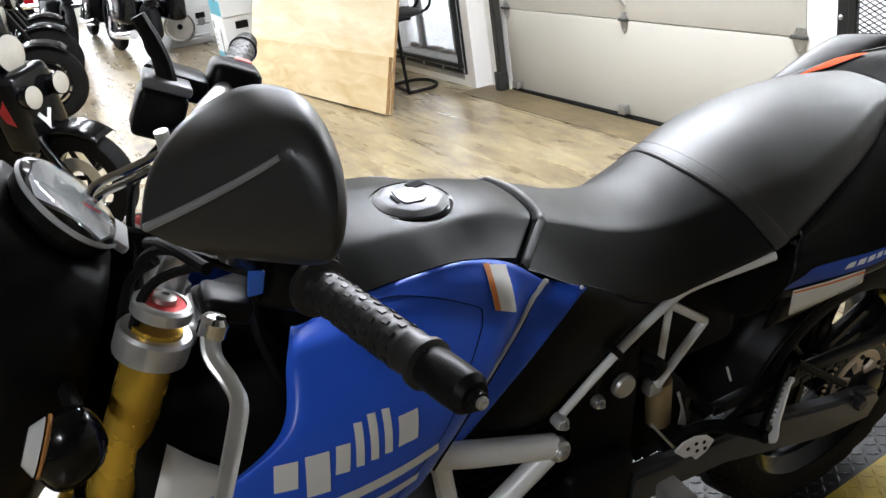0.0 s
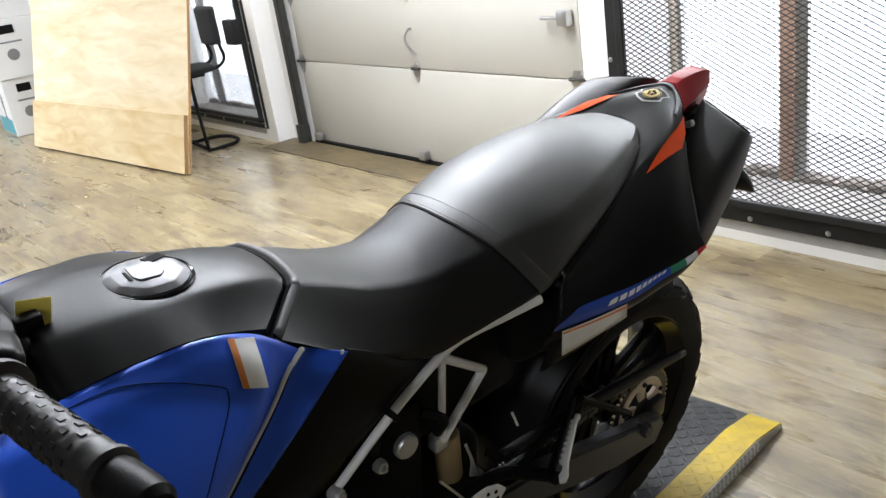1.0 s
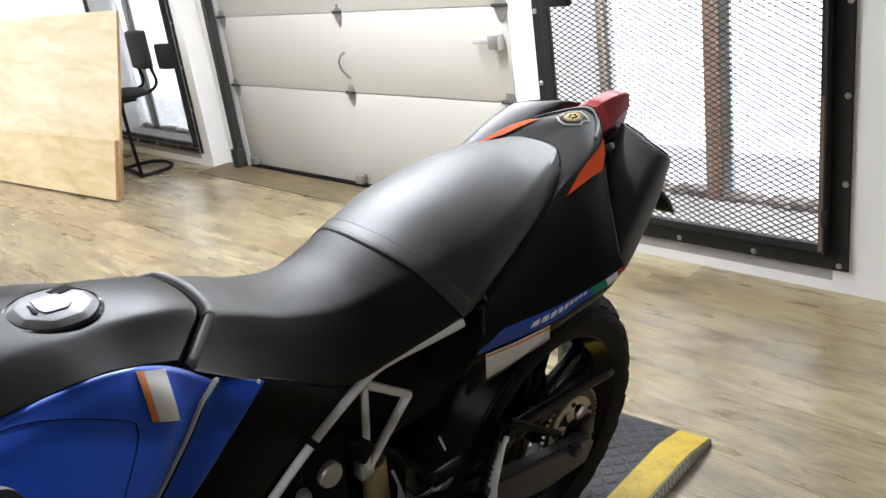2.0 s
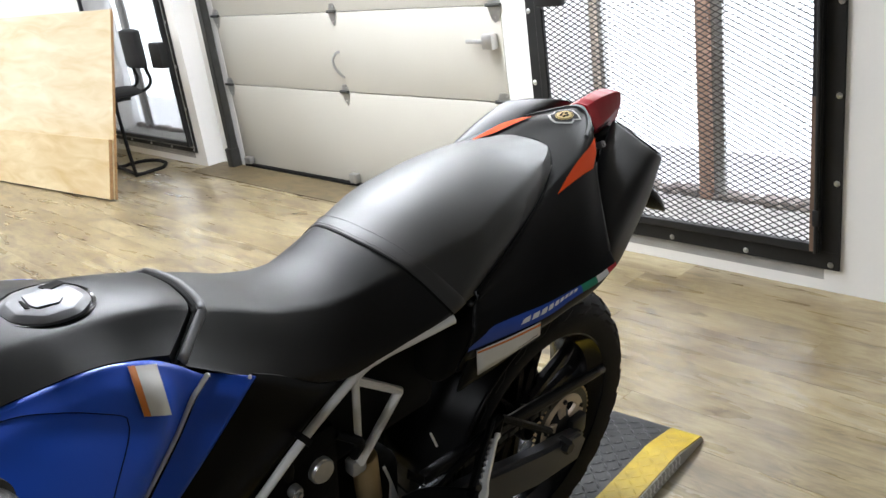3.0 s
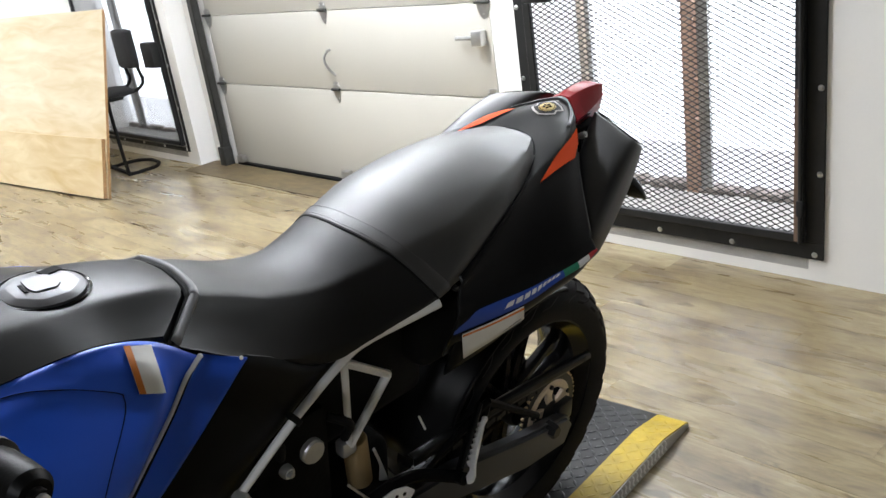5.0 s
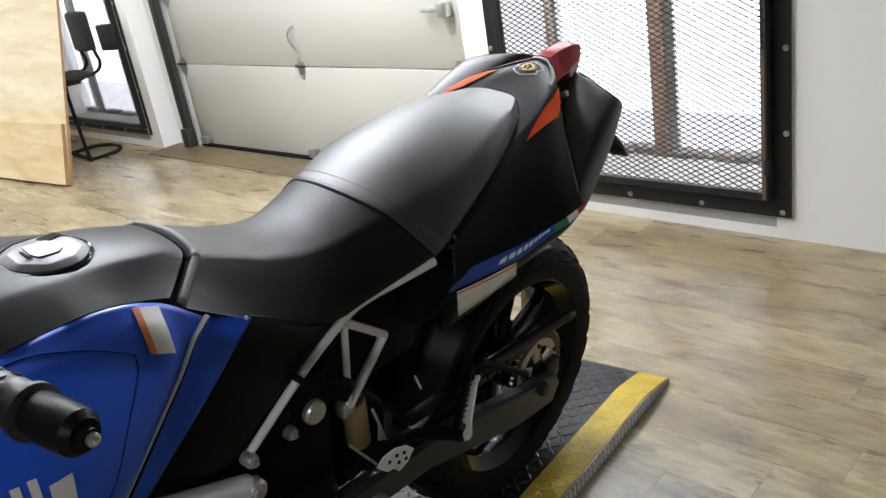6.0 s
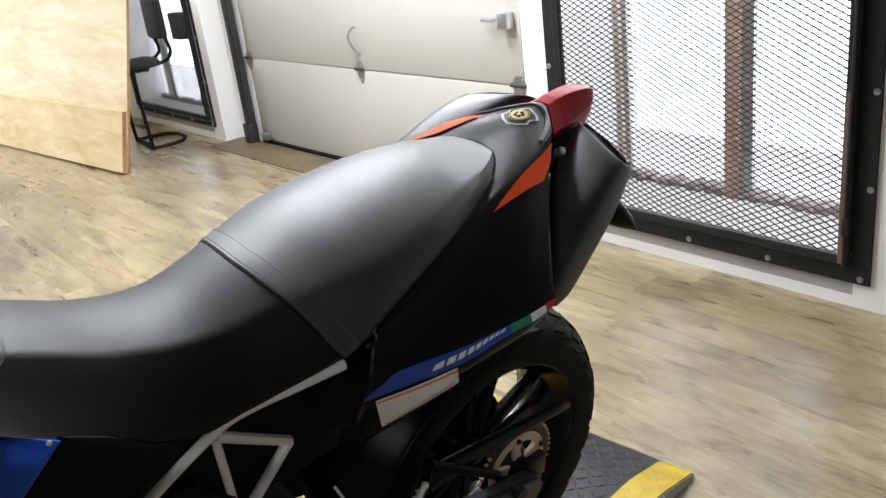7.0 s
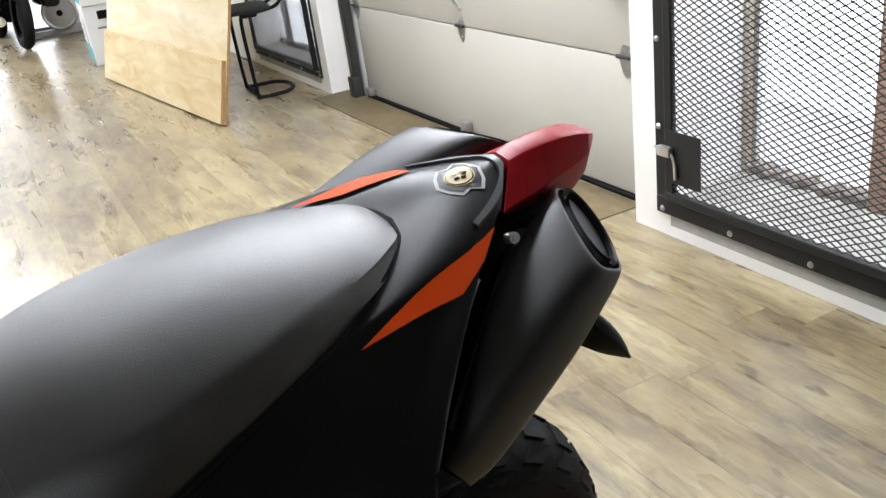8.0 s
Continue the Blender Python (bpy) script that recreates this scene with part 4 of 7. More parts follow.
for s in (1, -1):
    part("strap_bolt", revolve([(0.0001, 0.004), (0.003, 0.0035), (0.0048, 0.001), (0.0048, -0.004)], 12, Matrix.Translation((0.536, 0.172 * s, 0.829)) @ pose(0, 0, 0, -90 * s)), M_ALUDARK, bike)

# tank cover
EDGE = [(-0.25, 0.130, 0.955), (-0.20, 0.128, 0.966), (-0.143, 0.126, 0.974), (-0.10, 0.128, 0.978), (-0.03, 0.128, 0.977), (0.004, 0.126, 0.971), (0.041, 0.123, 0.958), (0.076, 0.121, 0.944), (0.12, 0.119, 0.922), (0.16, 0.118, 0.900)]


def cover_section(u, cut=0.0):
    """Points across the tank cover: a nearly flat top, a fold and a steeper flank, swept forwards by cut at the seat."""
    half = []
    for f, g in ((0, 0), (0.17, 0.01), (0.34, 0.045), (0.45, 0.09), (0.505, 0.14), (0.56, 0.225), (0.68, 0.44), (0.84, 0.73), (1.0, 1.0)):
        at = u + cut * (table(0.121 * f, CUT) - 0.151)
        t, ev, eh = table(at, TOP), table(at, [(a, b) for a, b, c in EDGE]), table(at, [(a, c) for a, b, c in EDGE])
        half.append(Vector((at, ev * f, t - (t - eh) * g)))
    low = half[-1]
    half += [low + Vector((0, -0.001, -0.010)), low + Vector((0, -0.016, -0.020))]
    return half[::-1] + [Vector((p.x, -p.y, p.z)) for p in half[1:]]


crow = [cover_section(-0.150 + 0.025 * k, (k / 12) ** 2) for k in range(13)]
crow.append([p + Vector((0.001, 0, -0.003)) for p in crow[-1]])
crow.append([p + Vector((0.002, 0, -0.014)) for p in crow[-1]])
crow.insert(0, [p + Vector((-0.008, 0, -0.02)) for p in crow[0]])
cover_bm = grid(fine_rows(crow, 46))
COVER = BVHTree.FromBMesh(cover_bm)
part("tank_cover", cover_bm, M_TANK, bike, "matt black tank cover", smooth=50)


def snapped(outline, tree, lift, cuts=3, flip_y=False, along=None):
    """A thin patch of the given outline laid on a surface, by the nearest way or along a direction."""
    bm = bmesh.new()
    f = bm.faces.new([bm.verts.new(p) for p in outline])
    bmesh.ops.triangulate(bm, faces=[f])
    for _ in range(cuts):
        bmesh.ops.subdivide_edges(bm, edges=bm.edges[:], cuts=1, use_grid_fill=True)
        bmesh.ops.triangulate(bm, faces=bm.faces[:])
    for v in bm.verts:
        loc, nor, _, _ = tree.ray_cast(v.co - along * 0.1, along) if along else tree.find_nearest(v.co)
        if loc is None:
            loc, nor, _, _ = tree.find_nearest(v.co)
        if nor.y < 0 and abs(nor.y) > 0.2:
            nor = -nor
        if nor.z < 0 and abs(nor.z) > 0.6:
            nor = -nor
        v.co = loc + nor * lift
    if flip_y:
        bm.transform(Matrix.Diagonal((1, -1, 1, 1)))
    return bm


# fuel cap
CAPM = Matrix.Translation((0.002, 0, 0.989)) @ pose(0, 0, 0, 0, 5.0, 0)
cap = part("fuel_cap", revolve([(0.0535, -0.012), (0.0540, 0.0015), (0.0525, 0.003), (0.050, 0.002), (0.0475, -0.004), (0.046, -0.012)], 48, CAPM), M_GLOSS, bike, "black ring of the fuel cap")
oct_rows = []
for r, h, mix in ((0.0485, -0.004, 1.0), (0.0480, 0.004, 0.7), (0.0395, 0.0085, 0.0), (0.0375, 0.0092, 0.0), (0.0001, 0.0100, 0.0)):
    row = []
    for k in range(48):
        a = 2 * math.pi * k / 48
        o = (a + math.pi / 8) % (math.pi / 4) - math.pi / 8
        poly = r / math.cos(o) * 0.965
        row.append(CAPM @ Vector(((r * mix + poly * (1 - mix)) * math.cos(a), (r * mix + poly * (1 - mix)) * math.sin(a), h)))
    oct_rows.append(row)
part("lid", grid(oct_rows, True), M_CAP, cap, "brushed aluminium lid with faceted rim", smooth=25)
part("lock_flap", prism([(-0.016, -0.018), (0.012, -0.020), (0.018, -0.012), (0.018, 0.012), (0.010, 0.020), (-0.014, 0.018), (-0.018, 0.006)], 0.0022, CAPM @ Matrix.Translation((-0.002, 0.0, 0.0093)), 0.0006), M_CAP, cap)
part("hinge_notch", prism([(0.006, -0.030), (0.030, -0.034), (0.034, -0.022), (0.012, -0.016)], 0.0014, CAPM @ Matrix.Translation((0, 0, 0.0094))), M_DARKGAP, cap, smooth=0)
part("key_slot", prism([(-0.026, 0.012), (-0.022, 0.014), (-0.022, -0.008), (-0.025, -0.009)], 0.0010, CAPM @ Matrix.Translation((0, 0, 0.0105))), M_DARKGAP, cap, smooth=0)

# blue side panels
BLUE = [
    [(0.173, 0.144, 0.874), (0.10, 0.138, 0.796), (0.03, 0.126, 0.718), (0.0, 0.120, 0.684)],
    [(0.128, 0.125, 0.893), (0.055, 0.131, 0.825), (-0.037, 0.138, 0.728), (-0.06, 0.138, 0.684)],
    [(0.112, 0.136, 0.905), (0.034, 0.157, 0.840), (-0.060, 0.166, 0.740), (-0.09, 0.164, 0.700)],
    [(0.062, 0.126, 0.946), (0.040, 0.173, 0.906), (-0.035, 0.194, 0.81), (-0.11, 0.188, 0.715)],
    [(0.0, 0.128, 0.971), (-0.004, 0.167, 0.935), (-0.072, 0.214, 0.84), (-0.165, 0.204, 0.72)],
    [(-0.07, 0.129, 0.977), (-0.085, 0.178, 0.945), (-0.142, 0.226, 0.862), (-0.225, 0.214, 0.74)],
    [(-0.14, 0.127, 0.974), (-0.16, 0.178, 0.952), (-0.205, 0.226, 0.880), (-0.290, 0.214, 0.775)],
    [(-0.20, 0.128, 0.966), (-0.222, 0.172, 0.958), (-0.255, 0.215, 0.903), (-0.345, 0.202, 0.84)],
    [(-0.212, 0.118, 0.960), (-0.236, 0.162, 0.950), (-0.268, 0.200, 0.895), (-0.356, 0.188, 0.835)],
]
blue_bm = grid(fine_grid(BLUE, 64, 26))
BLUETREE = BVHTree.FromBMesh(blue_bm)
for s in (1, -1):
    pb = blue_bm.copy() if s > 0 else flip(blue_bm.copy())
    bp = part("side_panel", pb, M_BLUE, bike, "satin blue side panel", smooth=60, thick=0.004 * s)
    # silver strip beside the knee recess
    line = spline([(0.117, 0.141, 0.909), (0.104, 0.149, 0.903), (0.085, 0.154, 0.890), (0.056, 0.157, 0.862), (0.022, 0.159, 0.834), (-0.008, 0.163, 0.805), (-0.058, 0.168, 0.745), (-0.085, 0.166, 0.708)], 22)
    pts = [BLUETREE.find_nearest(p)[0] + Vector((0.001, 0.003, 0.001)) for p in line]
    part("trim_strip", tube(bmesh.new(), [Vector((p.x, p.y * s, p.z)) for p in pts], [0.0036, 0.0014], 8, 50, flat=0.6), M_SILVER, bp, "silver trim strip")
    # near-black tube that paints the shade of the hollow beside the strip
    shade_path = [p + Vector((0.006, -0.002, -0.001)) for p in pts[2:]]
    part("recess", tube(bmesh.new(), [Vector((p.x, p.y * s, p.z)) for p in shade_path], [0.0012, 0.0034], 8, 50, flat=0.5), M_DARKGAP, bp)
    # panel seam
    seam = [(-0.002, 0.171, 0.929), (-0.014, 0.168, 0.938), (-0.061, 0.156, 0.960), (-0.105, 0.142, 0.970), (-0.16, 0.14, 0.972)]
    seam2 = [(-0.002, 0.171, 0.929), (-0.009, 0.18, 0.911), (-0.049, 0.204, 0.865), (-0.10, 0.21, 0.79), (-0.15, 0.205, 0.73)]
    for sm in (seam, seam2):
        pts = [BLUETREE.find_nearest(p)[0] + Vector((0, 0.0003, 0.0003)) for p in spline(sm, 26)]
        part("panel_seam", tube(bmesh.new(), [Vector((p.x, p.y * s, p.z)) for p in pts], 0.0005, 6), M_DARKGAP, bp)
    # maker's mark as plain white bars, and stripes under it
    x = -0.290
    for wd, lo, hi in ((0.026, 0.0, 0.038), (0.026, -0.020, 0.038), (0.016, 0.0, 0.038), (0.0095, 0.0, 0.056), (0.0095, 0.0, 0.060), (0.0095, 0.0, 0.058), (0.026, 0.0, 0.040)):
        z0 = 0.838
        o = [(x, 0.225, z0 + lo), (x + wd, 0.225, z0 + lo - 0.002), (x + wd + 0.005, 0.225, z0 + hi - 0.002), (x + 0.005, 0.225, z0 + hi)]
        part("logo_bar", snapped(o, BLUETREE, 0.0012, 2, s < 0), M_WHITE, bp, smooth=60)
        x += wd + 0.0075
    for o in ([(-0.300, 0.22, 0.800), (-0.095, 0.2, 0.806), (-0.092, 0.2, 0.788), (-0.30, 0.22, 0.782)], [(-0.285, 0.22, 0.770), (-0.118, 0.2, 0.766), (-0.120, 0.2, 0.750), (-0.285, 0.22, 0.756)]):
        part("stripe", snapped(o, BLUETREE, 0.0012, 4, s < 0), M_WHITE, bp, smooth=60)
# warning sticker on the panel
o = [(0.024, 0.132, 0.960), (0.057, 0.131, 0.946), (0.044, 0.173, 0.907), (0.014, 0.173, 0.922)]
INWARD = Vector((0.30, -0.775, -0.567)).normalized()
sk = part("warning_sticker", snapped(o, BLUETREE, 0.0014, 4, along=INWARD), M_STICKER, bike, "white warning sticker with an orange band", smooth=60)
o2 = [(0.024, 0.132, 0.960), (0.032, 0.1315, 0.957), (0.0215, 0.173, 0.918), (0.014, 0.173, 0.922)]
part("sticker_band", snapped(o2, BLUETREE, 0.0022, 3, along=INWARD), M_STKORANGE, sk, "orange band", smooth=60)
blue_bm.free()

# black covers under the seat, both sides
for s in (1, -1):
    R = [[(0.175, 0.138, 0.874), (0.10, 0.132, 0.795), (0.03, 0.120, 0.717), (0.0, 0.112, 0.68)],
         [(0.22, 0.135, 0.845), (0.15, 0.138, 0.775), (0.08, 0.130, 0.70), (0.06, 0.12, 0.66)],
         [(0.28, 0.135, 0.80), (0.21, 0.132, 0.73), (0.15, 0.125, 0.68), (0.12, 0.115, 0.64)],
         [(0.33, 0.130, 0.785), (0.27, 0.118, 0.74), (0.20, 0.105, 0.68), (0.17, 0.10, 0.64)]]
    bm = grid(fine_grid(R, 18, 16))
    part("side_cover", bm if s > 0 else flip(bm), M_PLASTIC, bike, "matt black plastic side cover", smooth=60, thick=0.004 * s)
    part("cover_screw", revolve([(0.0001, 0.002), (0.0022, 0.0018), (0.003, 0)], 10, Matrix.Translation((0.162, 0.148 * s, 0.882)) @ pose(0, 0, 0, -70 * s)), M_WHITE, bike)

# frame of silver tubes
for s in (1, -1):
    Y = lambda p: (p[0], p[1] * s, p[2])
    joint = (0.335, 0.136, 0.778)
    part("subframe_tube", tube(bmesh.new(), [Y(p) for p in ((0.130, 0.150, 0.674), (0.240, 0.141, 0.738), (0.335, 0.139, 0.787), (0.375, 0.146, 0.803), (0.430, 0.157, 0.811), (0.500, 0.168, 0.818))], [0.0062, 0.0082], 14, 40), M_SILVER, bike, "silver tubular subframe")
    part("frame_clamp", tube(bmesh.new(), [Y((0.232, 0.1415, 0.734)), Y((0.240, 0.141, 0.739))], 0.0125, 12), M_DARKGAP, bike)
    for a, b, r in ((joint, (0.453, 0.100, 0.676), 0.0072), ((0.453, 0.100, 0.676), (0.372, 0.092, 0.574), 0.0076), (joint, (0.372, 0.092, 0.574), 0.0058)):
        part("brace_tube", tube(bmesh.new(), [Y(a), Y(b)], r, 10), M_SILVER, bike)
    part("brace_lug", rounded((0.355, 0.085 * s - 0.012, 0.555), (0.385, 0.085 * s + 0.012, 0.585), 0.006), M_ALU, bike)
    part("frame_tube", tube(bmesh.new(), [Y((0.135, 0.132, 0.603)), Y((-0.05, 0.135, 0.690)), Y((-0.18, 0.11, 0.76))], 0.019, 14, 16), M_SILVER, bike, "thick silver trellis tube")
    part("frame_tube", tube(bmesh.new(), [Y((0.13, 0.128, 0.585)), Y((0.0, 0.125, 0.50)), Y((-0.12, 0.12, 0.43))], 0.017, 14, 12), M_SILVER, bike, "silver trellis tube")
    part("frame_tube", tube(bmesh.new(), [Y((-0.05, 0.13, 0.685)), Y((-0.03, 0.125, 0.53))], 0.014, 12), M_SILVER, bike)
    for p, r in (((0.130, 0.156, 0.672), 0.0108), ((0.140, 0.142, 0.600), 0.018), ((0.238, 0.106, 0.618), 0.011)):
        lug = part("frame_lug", revolve([(0.0001, 0.012), (r * 0.45, 0.012), (r * 0.5, 0.008), (r * 0.8, 0.009), (r, 0.004), (r, -0.010)], 20, Matrix.Translation(Y(p)) @ pose(0, 0, 0, -90 * s)), M_ALU, bike)
        part("bolt", revolve([(0.0001, 0.016), (r * 0.4, 0.015), (r * 0.42, 0.010)], 6, Matrix.Translation(Y(p)) @ pose(0, 0, 0, -90 * s)), M_BOLT, lug)
    part("pivot_cap", revolve([(0.0001, 0.007), (0.018, 0.006), (0.0205, 0.002), (0.0205, -0.008)], 24, Matrix.Translation(Y((0.287, 0.108, 0.626))) @ pose(0, 0, 0, -90 * s)), M_ALU, bike, "round silver pivot cap")
    part("frame_plate", rounded((0.19, min(0.06 * s, 0.102 * s), 0.36), (0.33, max(0.06 * s, 0.102 * s), 0.69), 0.018, 2), M_ENGINE, bike, "black cast frame plate")

# tail: upper panels, orange wedges, badge
TAIL = [
    [(0.54, 0, 0.905), (0.70, 0, 0.925), (0.86, 0, 0.937), (0.98, 0, 0.967), (1.040, 0, 0.976)],
    [(0.54, 0.11, 0.880), (0.67, 0.115, 0.882), (0.80, 0.100, 0.919), (0.91, 0.082, 0.946), (0.998, 0.056, 0.957)],
    [(0.545, 0.172, 0.842), (0.66, 0.152, 0.884), (0.78, 0.124, 0.912), (0.885, 0.112, 0.929), (0.978, 0.072, 0.947)],
    [(0.540, 0.176, 0.828), (0.65, 0.178, 0.848), (0.75, 0.176, 0.872), (0.83, 0.166, 0.892), (0.900, 0.140, 0.905)],
    [(0.533, 0.180, 0.816), (0.643, 0.197, 0.818), (0.706, 0.213, 0.827), (0.762, 0.226, 0.838), (0.812, 0.228, 0.846)],
    [(0.525, 0.187, 0.805), (0.640, 0.210, 0.807), (0.703, 0.227, 0.817), (0.757, 0.240, 0.828), (0.803, 0.240, 0.838)],
    [(0.520, 0.191, 0.788), (0.638, 0.225, 0.795), (0.701, 0.243, 0.809), (0.753, 0.253, 0.820), (0.793, 0.254, 0.831)],
    [(0.515, 0.184, 0.760), (0.637, 0.226, 0.779), (0.70, 0.246, 0.803), (0.752, 0.256, 0.814), (0.790, 0.258, 0.828)],
    [(0.515, 0.174, 0.738), (0.637, 0.219, 0.757), (0.70, 0.240, 0.780), (0.750, 0.250, 0.795), (0.788, 0.251, 0.813)],
    [(0.530, 0.150, 0.694), (0.640, 0.198, 0.730), (0.70, 0.216, 0.755), (0.745, 0.226, 0.772), (0.780, 0.232, 0.795)],
]
RIGHT = Matrix(((1, 0, 0, 0), (0, 1, 0, 0), (0, -0.035, 1, 0), (0, 0, 0, 1)))   # the right half sits a little higher
tail_bm = grid(fine_grid(TAIL, 60, 46))
TAILTREE = BVHTree.FromBMesh(tail_bm)
right_bm = flip(tail_bm.copy())
right_bm.transform(RIGHT)
tp = part("tail_panel", joined(tail_bm.copy(), right_bm), M_TAIL, bike, "satin black tail panel", smooth=40, thick=0.004)
for s in (1, -1):
    wedge = [(0.792, 0.131, 0.910), (0.862, 0.108, 0.928), (0.975, 0.071, 0.942), (0.950, 0.096, 0.930), (0.906, 0.121, 0.919)]
    if s < 0:
        wedge = [(0.825, 0.100, 0.934), (0.875, 0.074, 0.946), (0.952, 0.052, 0.956), (0.942, 0.068, 0.953), (0.906, 0.088, 0.946)]
    ow = snapped(wedge, TAILTREE, 0.0026, 5, s < 0)
    if s < 0:
        ow.transform(RIGHT)
    part("orange_wedge", ow, M_ORANGE, tp, "bright orange wedge decal", smooth=60)
    # stripe along the lower edge: blue, green, white, red
    lo = [Vector(p) for p in TAIL[7]]
    rail = spline(lo, 60)
    cuts = ((0, 33, M_DECALBLUE), (33, 42, M_GREEN), (42, 51, M_WHITE), (51, 59, M_RED))
    for a, b, mt in cuts:
        bands = [[], [], [], [], []]
        for k in range(a, b + 1):
            up = 0.028 * (1 - 0.70 * k / 59) * min(1.0, 0.3 + k / 6)
            p = rail[k]
            for j, dst in enumerate(bands):
                h = up * j / 4
                loc, nor, _, _ = TAILTREE.find_nearest(p + Vector((0, -0.1 * h, h)))
                nor = nor if nor.y > 0 else -nor
                dst.append(loc + nor * 0.0018)
        bm = grid(bands)
        part("stripe", bm if s > 0 else flip(bm), mt, tp, smooth=60)
    # model name as plain white bars
    for k in range(9):
        a = 10 + k * 2.3
        pa, pb = rail[int(a)].lerp(rail[int(a) + 1], a % 1), rail[int(a + 1.75)].lerp(rail[int(a + 1.75) + 1], (a + 1.75) % 1)
        o = []
        for p, f in ((pa, 0.40), (pb, 0.40), (pb, 0.68), (pa, 0.68)):
            up = 0.028 * (1 - 0.70 * a / 59) * f
            o.append(p + Vector((0.005 if f > 0.5 else 0, -0.1 * up, up)))
        part("name_bar", snapped(o, TAILTREE, 0.0026, 1, s < 0), M_WHITE, tp, smooth=60)
# the tail plastic's rear facet, coloured grey as if catching light
for s in (1, -1):
    R = [[(0.934, 0.112 * s, 0.921), (0.900, 0.141 * s, 0.904), (0.850, 0.190 * s, 0.872), (0.807, 0.236 * s, 0.840)], [(0.938, 0.106 * s, 0.915), (0.905, 0.131 * s, 0.893), (0.860, 0.172 * s, 0.858), (0.815, 0.216 * s, 0.826)]]
    part("panel_flange", grid(fine_grid(R, 5, 12)), M_FLANGE, bike, "rear edge of the tail panel, greyed as caught light", thick=0.003)
# dark groove between the pillion pad and the tail panels
line = spline([(0.548, 0.176, 0.846), (0.60, 0.166, 0.866), (0.65, 0.156, 0.884), (0.70, 0.141, 0.899), (0.75, 0.122, 0.913), (0.80, 0.100, 0.926), (0.85, 0.070, 0.939), (0.885, 0.035, 0.945), (0.896, 0.0, 0.946)], 40)
line = [TAILTREE.find_nearest(p)[0] - Vector((0, 0, 0.0015)) for p in line]
for s in (1, -1):
    bm = tube(bmesh.new(), line, 0.0042, 8)
    if s < 0:
        flip(bm).transform(RIGHT)
    part("pad_groove", bm, M_DARKGAP, bike)
# label sticker under the stripe
bm = grid(fine_grid([[(0.529, 0.191, 0.757), (0.582, 0.210, 0.765), (0.637, 0.227, 0.775)], [(0.548, 0.178, 0.695), (0.595, 0.203, 0.722), (0.643, 0.224, 0.747)]], 5, 8))
tg = part("data_label", bm, M_STICKER, bike, "white data label with an orange line", smooth=60, thick=0.001)
part("label_band", grid(fine_grid([[(0.5295, 0.1925, 0.7553), (0.582, 0.2115, 0.763), (0.637, 0.2285, 0.773)], [(0.5310, 0.1915, 0.7505), (0.583, 0.211, 0.7585), (0.6372, 0.2283, 0.7685)]], 3, 8)), M_STKORANGE, tg, "orange line")
for k, (a, b) in enumerate(((0.60, 0.634), (0.606, 0.634))):
    z = 0.752 - 0.006 * k
    part("print_bar", grid([[(a, 0.2140 - 0.001 * k + 0.0025, z - 0.012), (b, 0.2262, z + 0.001)], [(a, 0.2134 - 0.001 * k + 0.0025, z - 0.014), (b, 0.2258, z - 0.001)]]), M_INK, tg)
bm = grid(fine_grid([[(0.53, 0.176, 0.752), (0.62, 0.205, 0.765), (0.70, 0.225, 0.79)], [(0.53, 0.150, 0.66), (0.64, 0.180, 0.70), (0.74, 0.19, 0.76)]], 8, 10))
part("tail_skirt", bm, M_PLASTIC, bike, thick=0.004)
# badge on the tail
def tail_top(x, y, lift=0.0014):
    loc, nor, _, _ = TAILTREE.find_nearest((x, abs(y), 0.96))
    return Vector((loc.x, math.copysign(loc.y, y) if y else 0.0, loc.z + lift + (0.035 * loc.y if y < 0 else 0.0)))
def badge(name, outline, mt, lift, label=""):
    bm = bmesh.new()
    c = sum((Vector((*p, 0)) for p in outline), Vector()) / len(outline)
    vc = bm.verts.new(tail_top(c.x, c.y, lift))
    ring = [bm.verts.new(tail_top(x, y, lift)) for x, y in outline]
    for k in range(len(ring)):
        bm.faces.new((vc, ring[k], ring[(k + 1) % len(ring)]))
    return part(name, bm, mt, bike, label)
shield = [(0.983 + 1.18 * (x - 0.983), 1.18 * y) for x, y in ((0.958, 0.0), (0.963, 0.013), (0.972, 0.024), (0.982, 0.020), (0.992, 0.026), (1.000, 0.015), (1.006, 0.0), (1.000, -0.015), (0.992, -0.026), (0.982, -0.020), (0.972, -0.024), (0.963, -0.013))]
def ringed(r, cx=0.983):
    return [(cx + r * math.cos(2 * math.pi * k / 20), r * math.sin(2 * math.pi * k / 20)) for k in range(20)]
badge("shield_badge", shield, M_BADGEGREY, 0.0012, "grey shield sticker")
badge("badge_inner", [(0.983 + (x - 0.983) * 0.86, y * 0.86) for x, y in shield], M_PLASTIC, 0.0018)
badge("badge_disc", ringed(0.0165), M_BADGEGOLD, 0.0024, "gold round emblem")
badge("badge_core", ringed(0.0150), M_GLOSS, 0.0027)
badge("badge_face", ringed(0.0140), M_BADGEGOLD, 0.0030)
for k in range(5):
    a = 2 * math.pi * k / 5
    badge("badge_mark", [(0.983 + 0.006 * math.cos(a) + 0.004 * math.cos(a + q), 0.006 * math.sin(a) + 0.003 * math.sin(a + q)) for q in (0, 1.5, 3.1, 4.6)], M_GLOSS, 0.0036)
tail_bm.free()

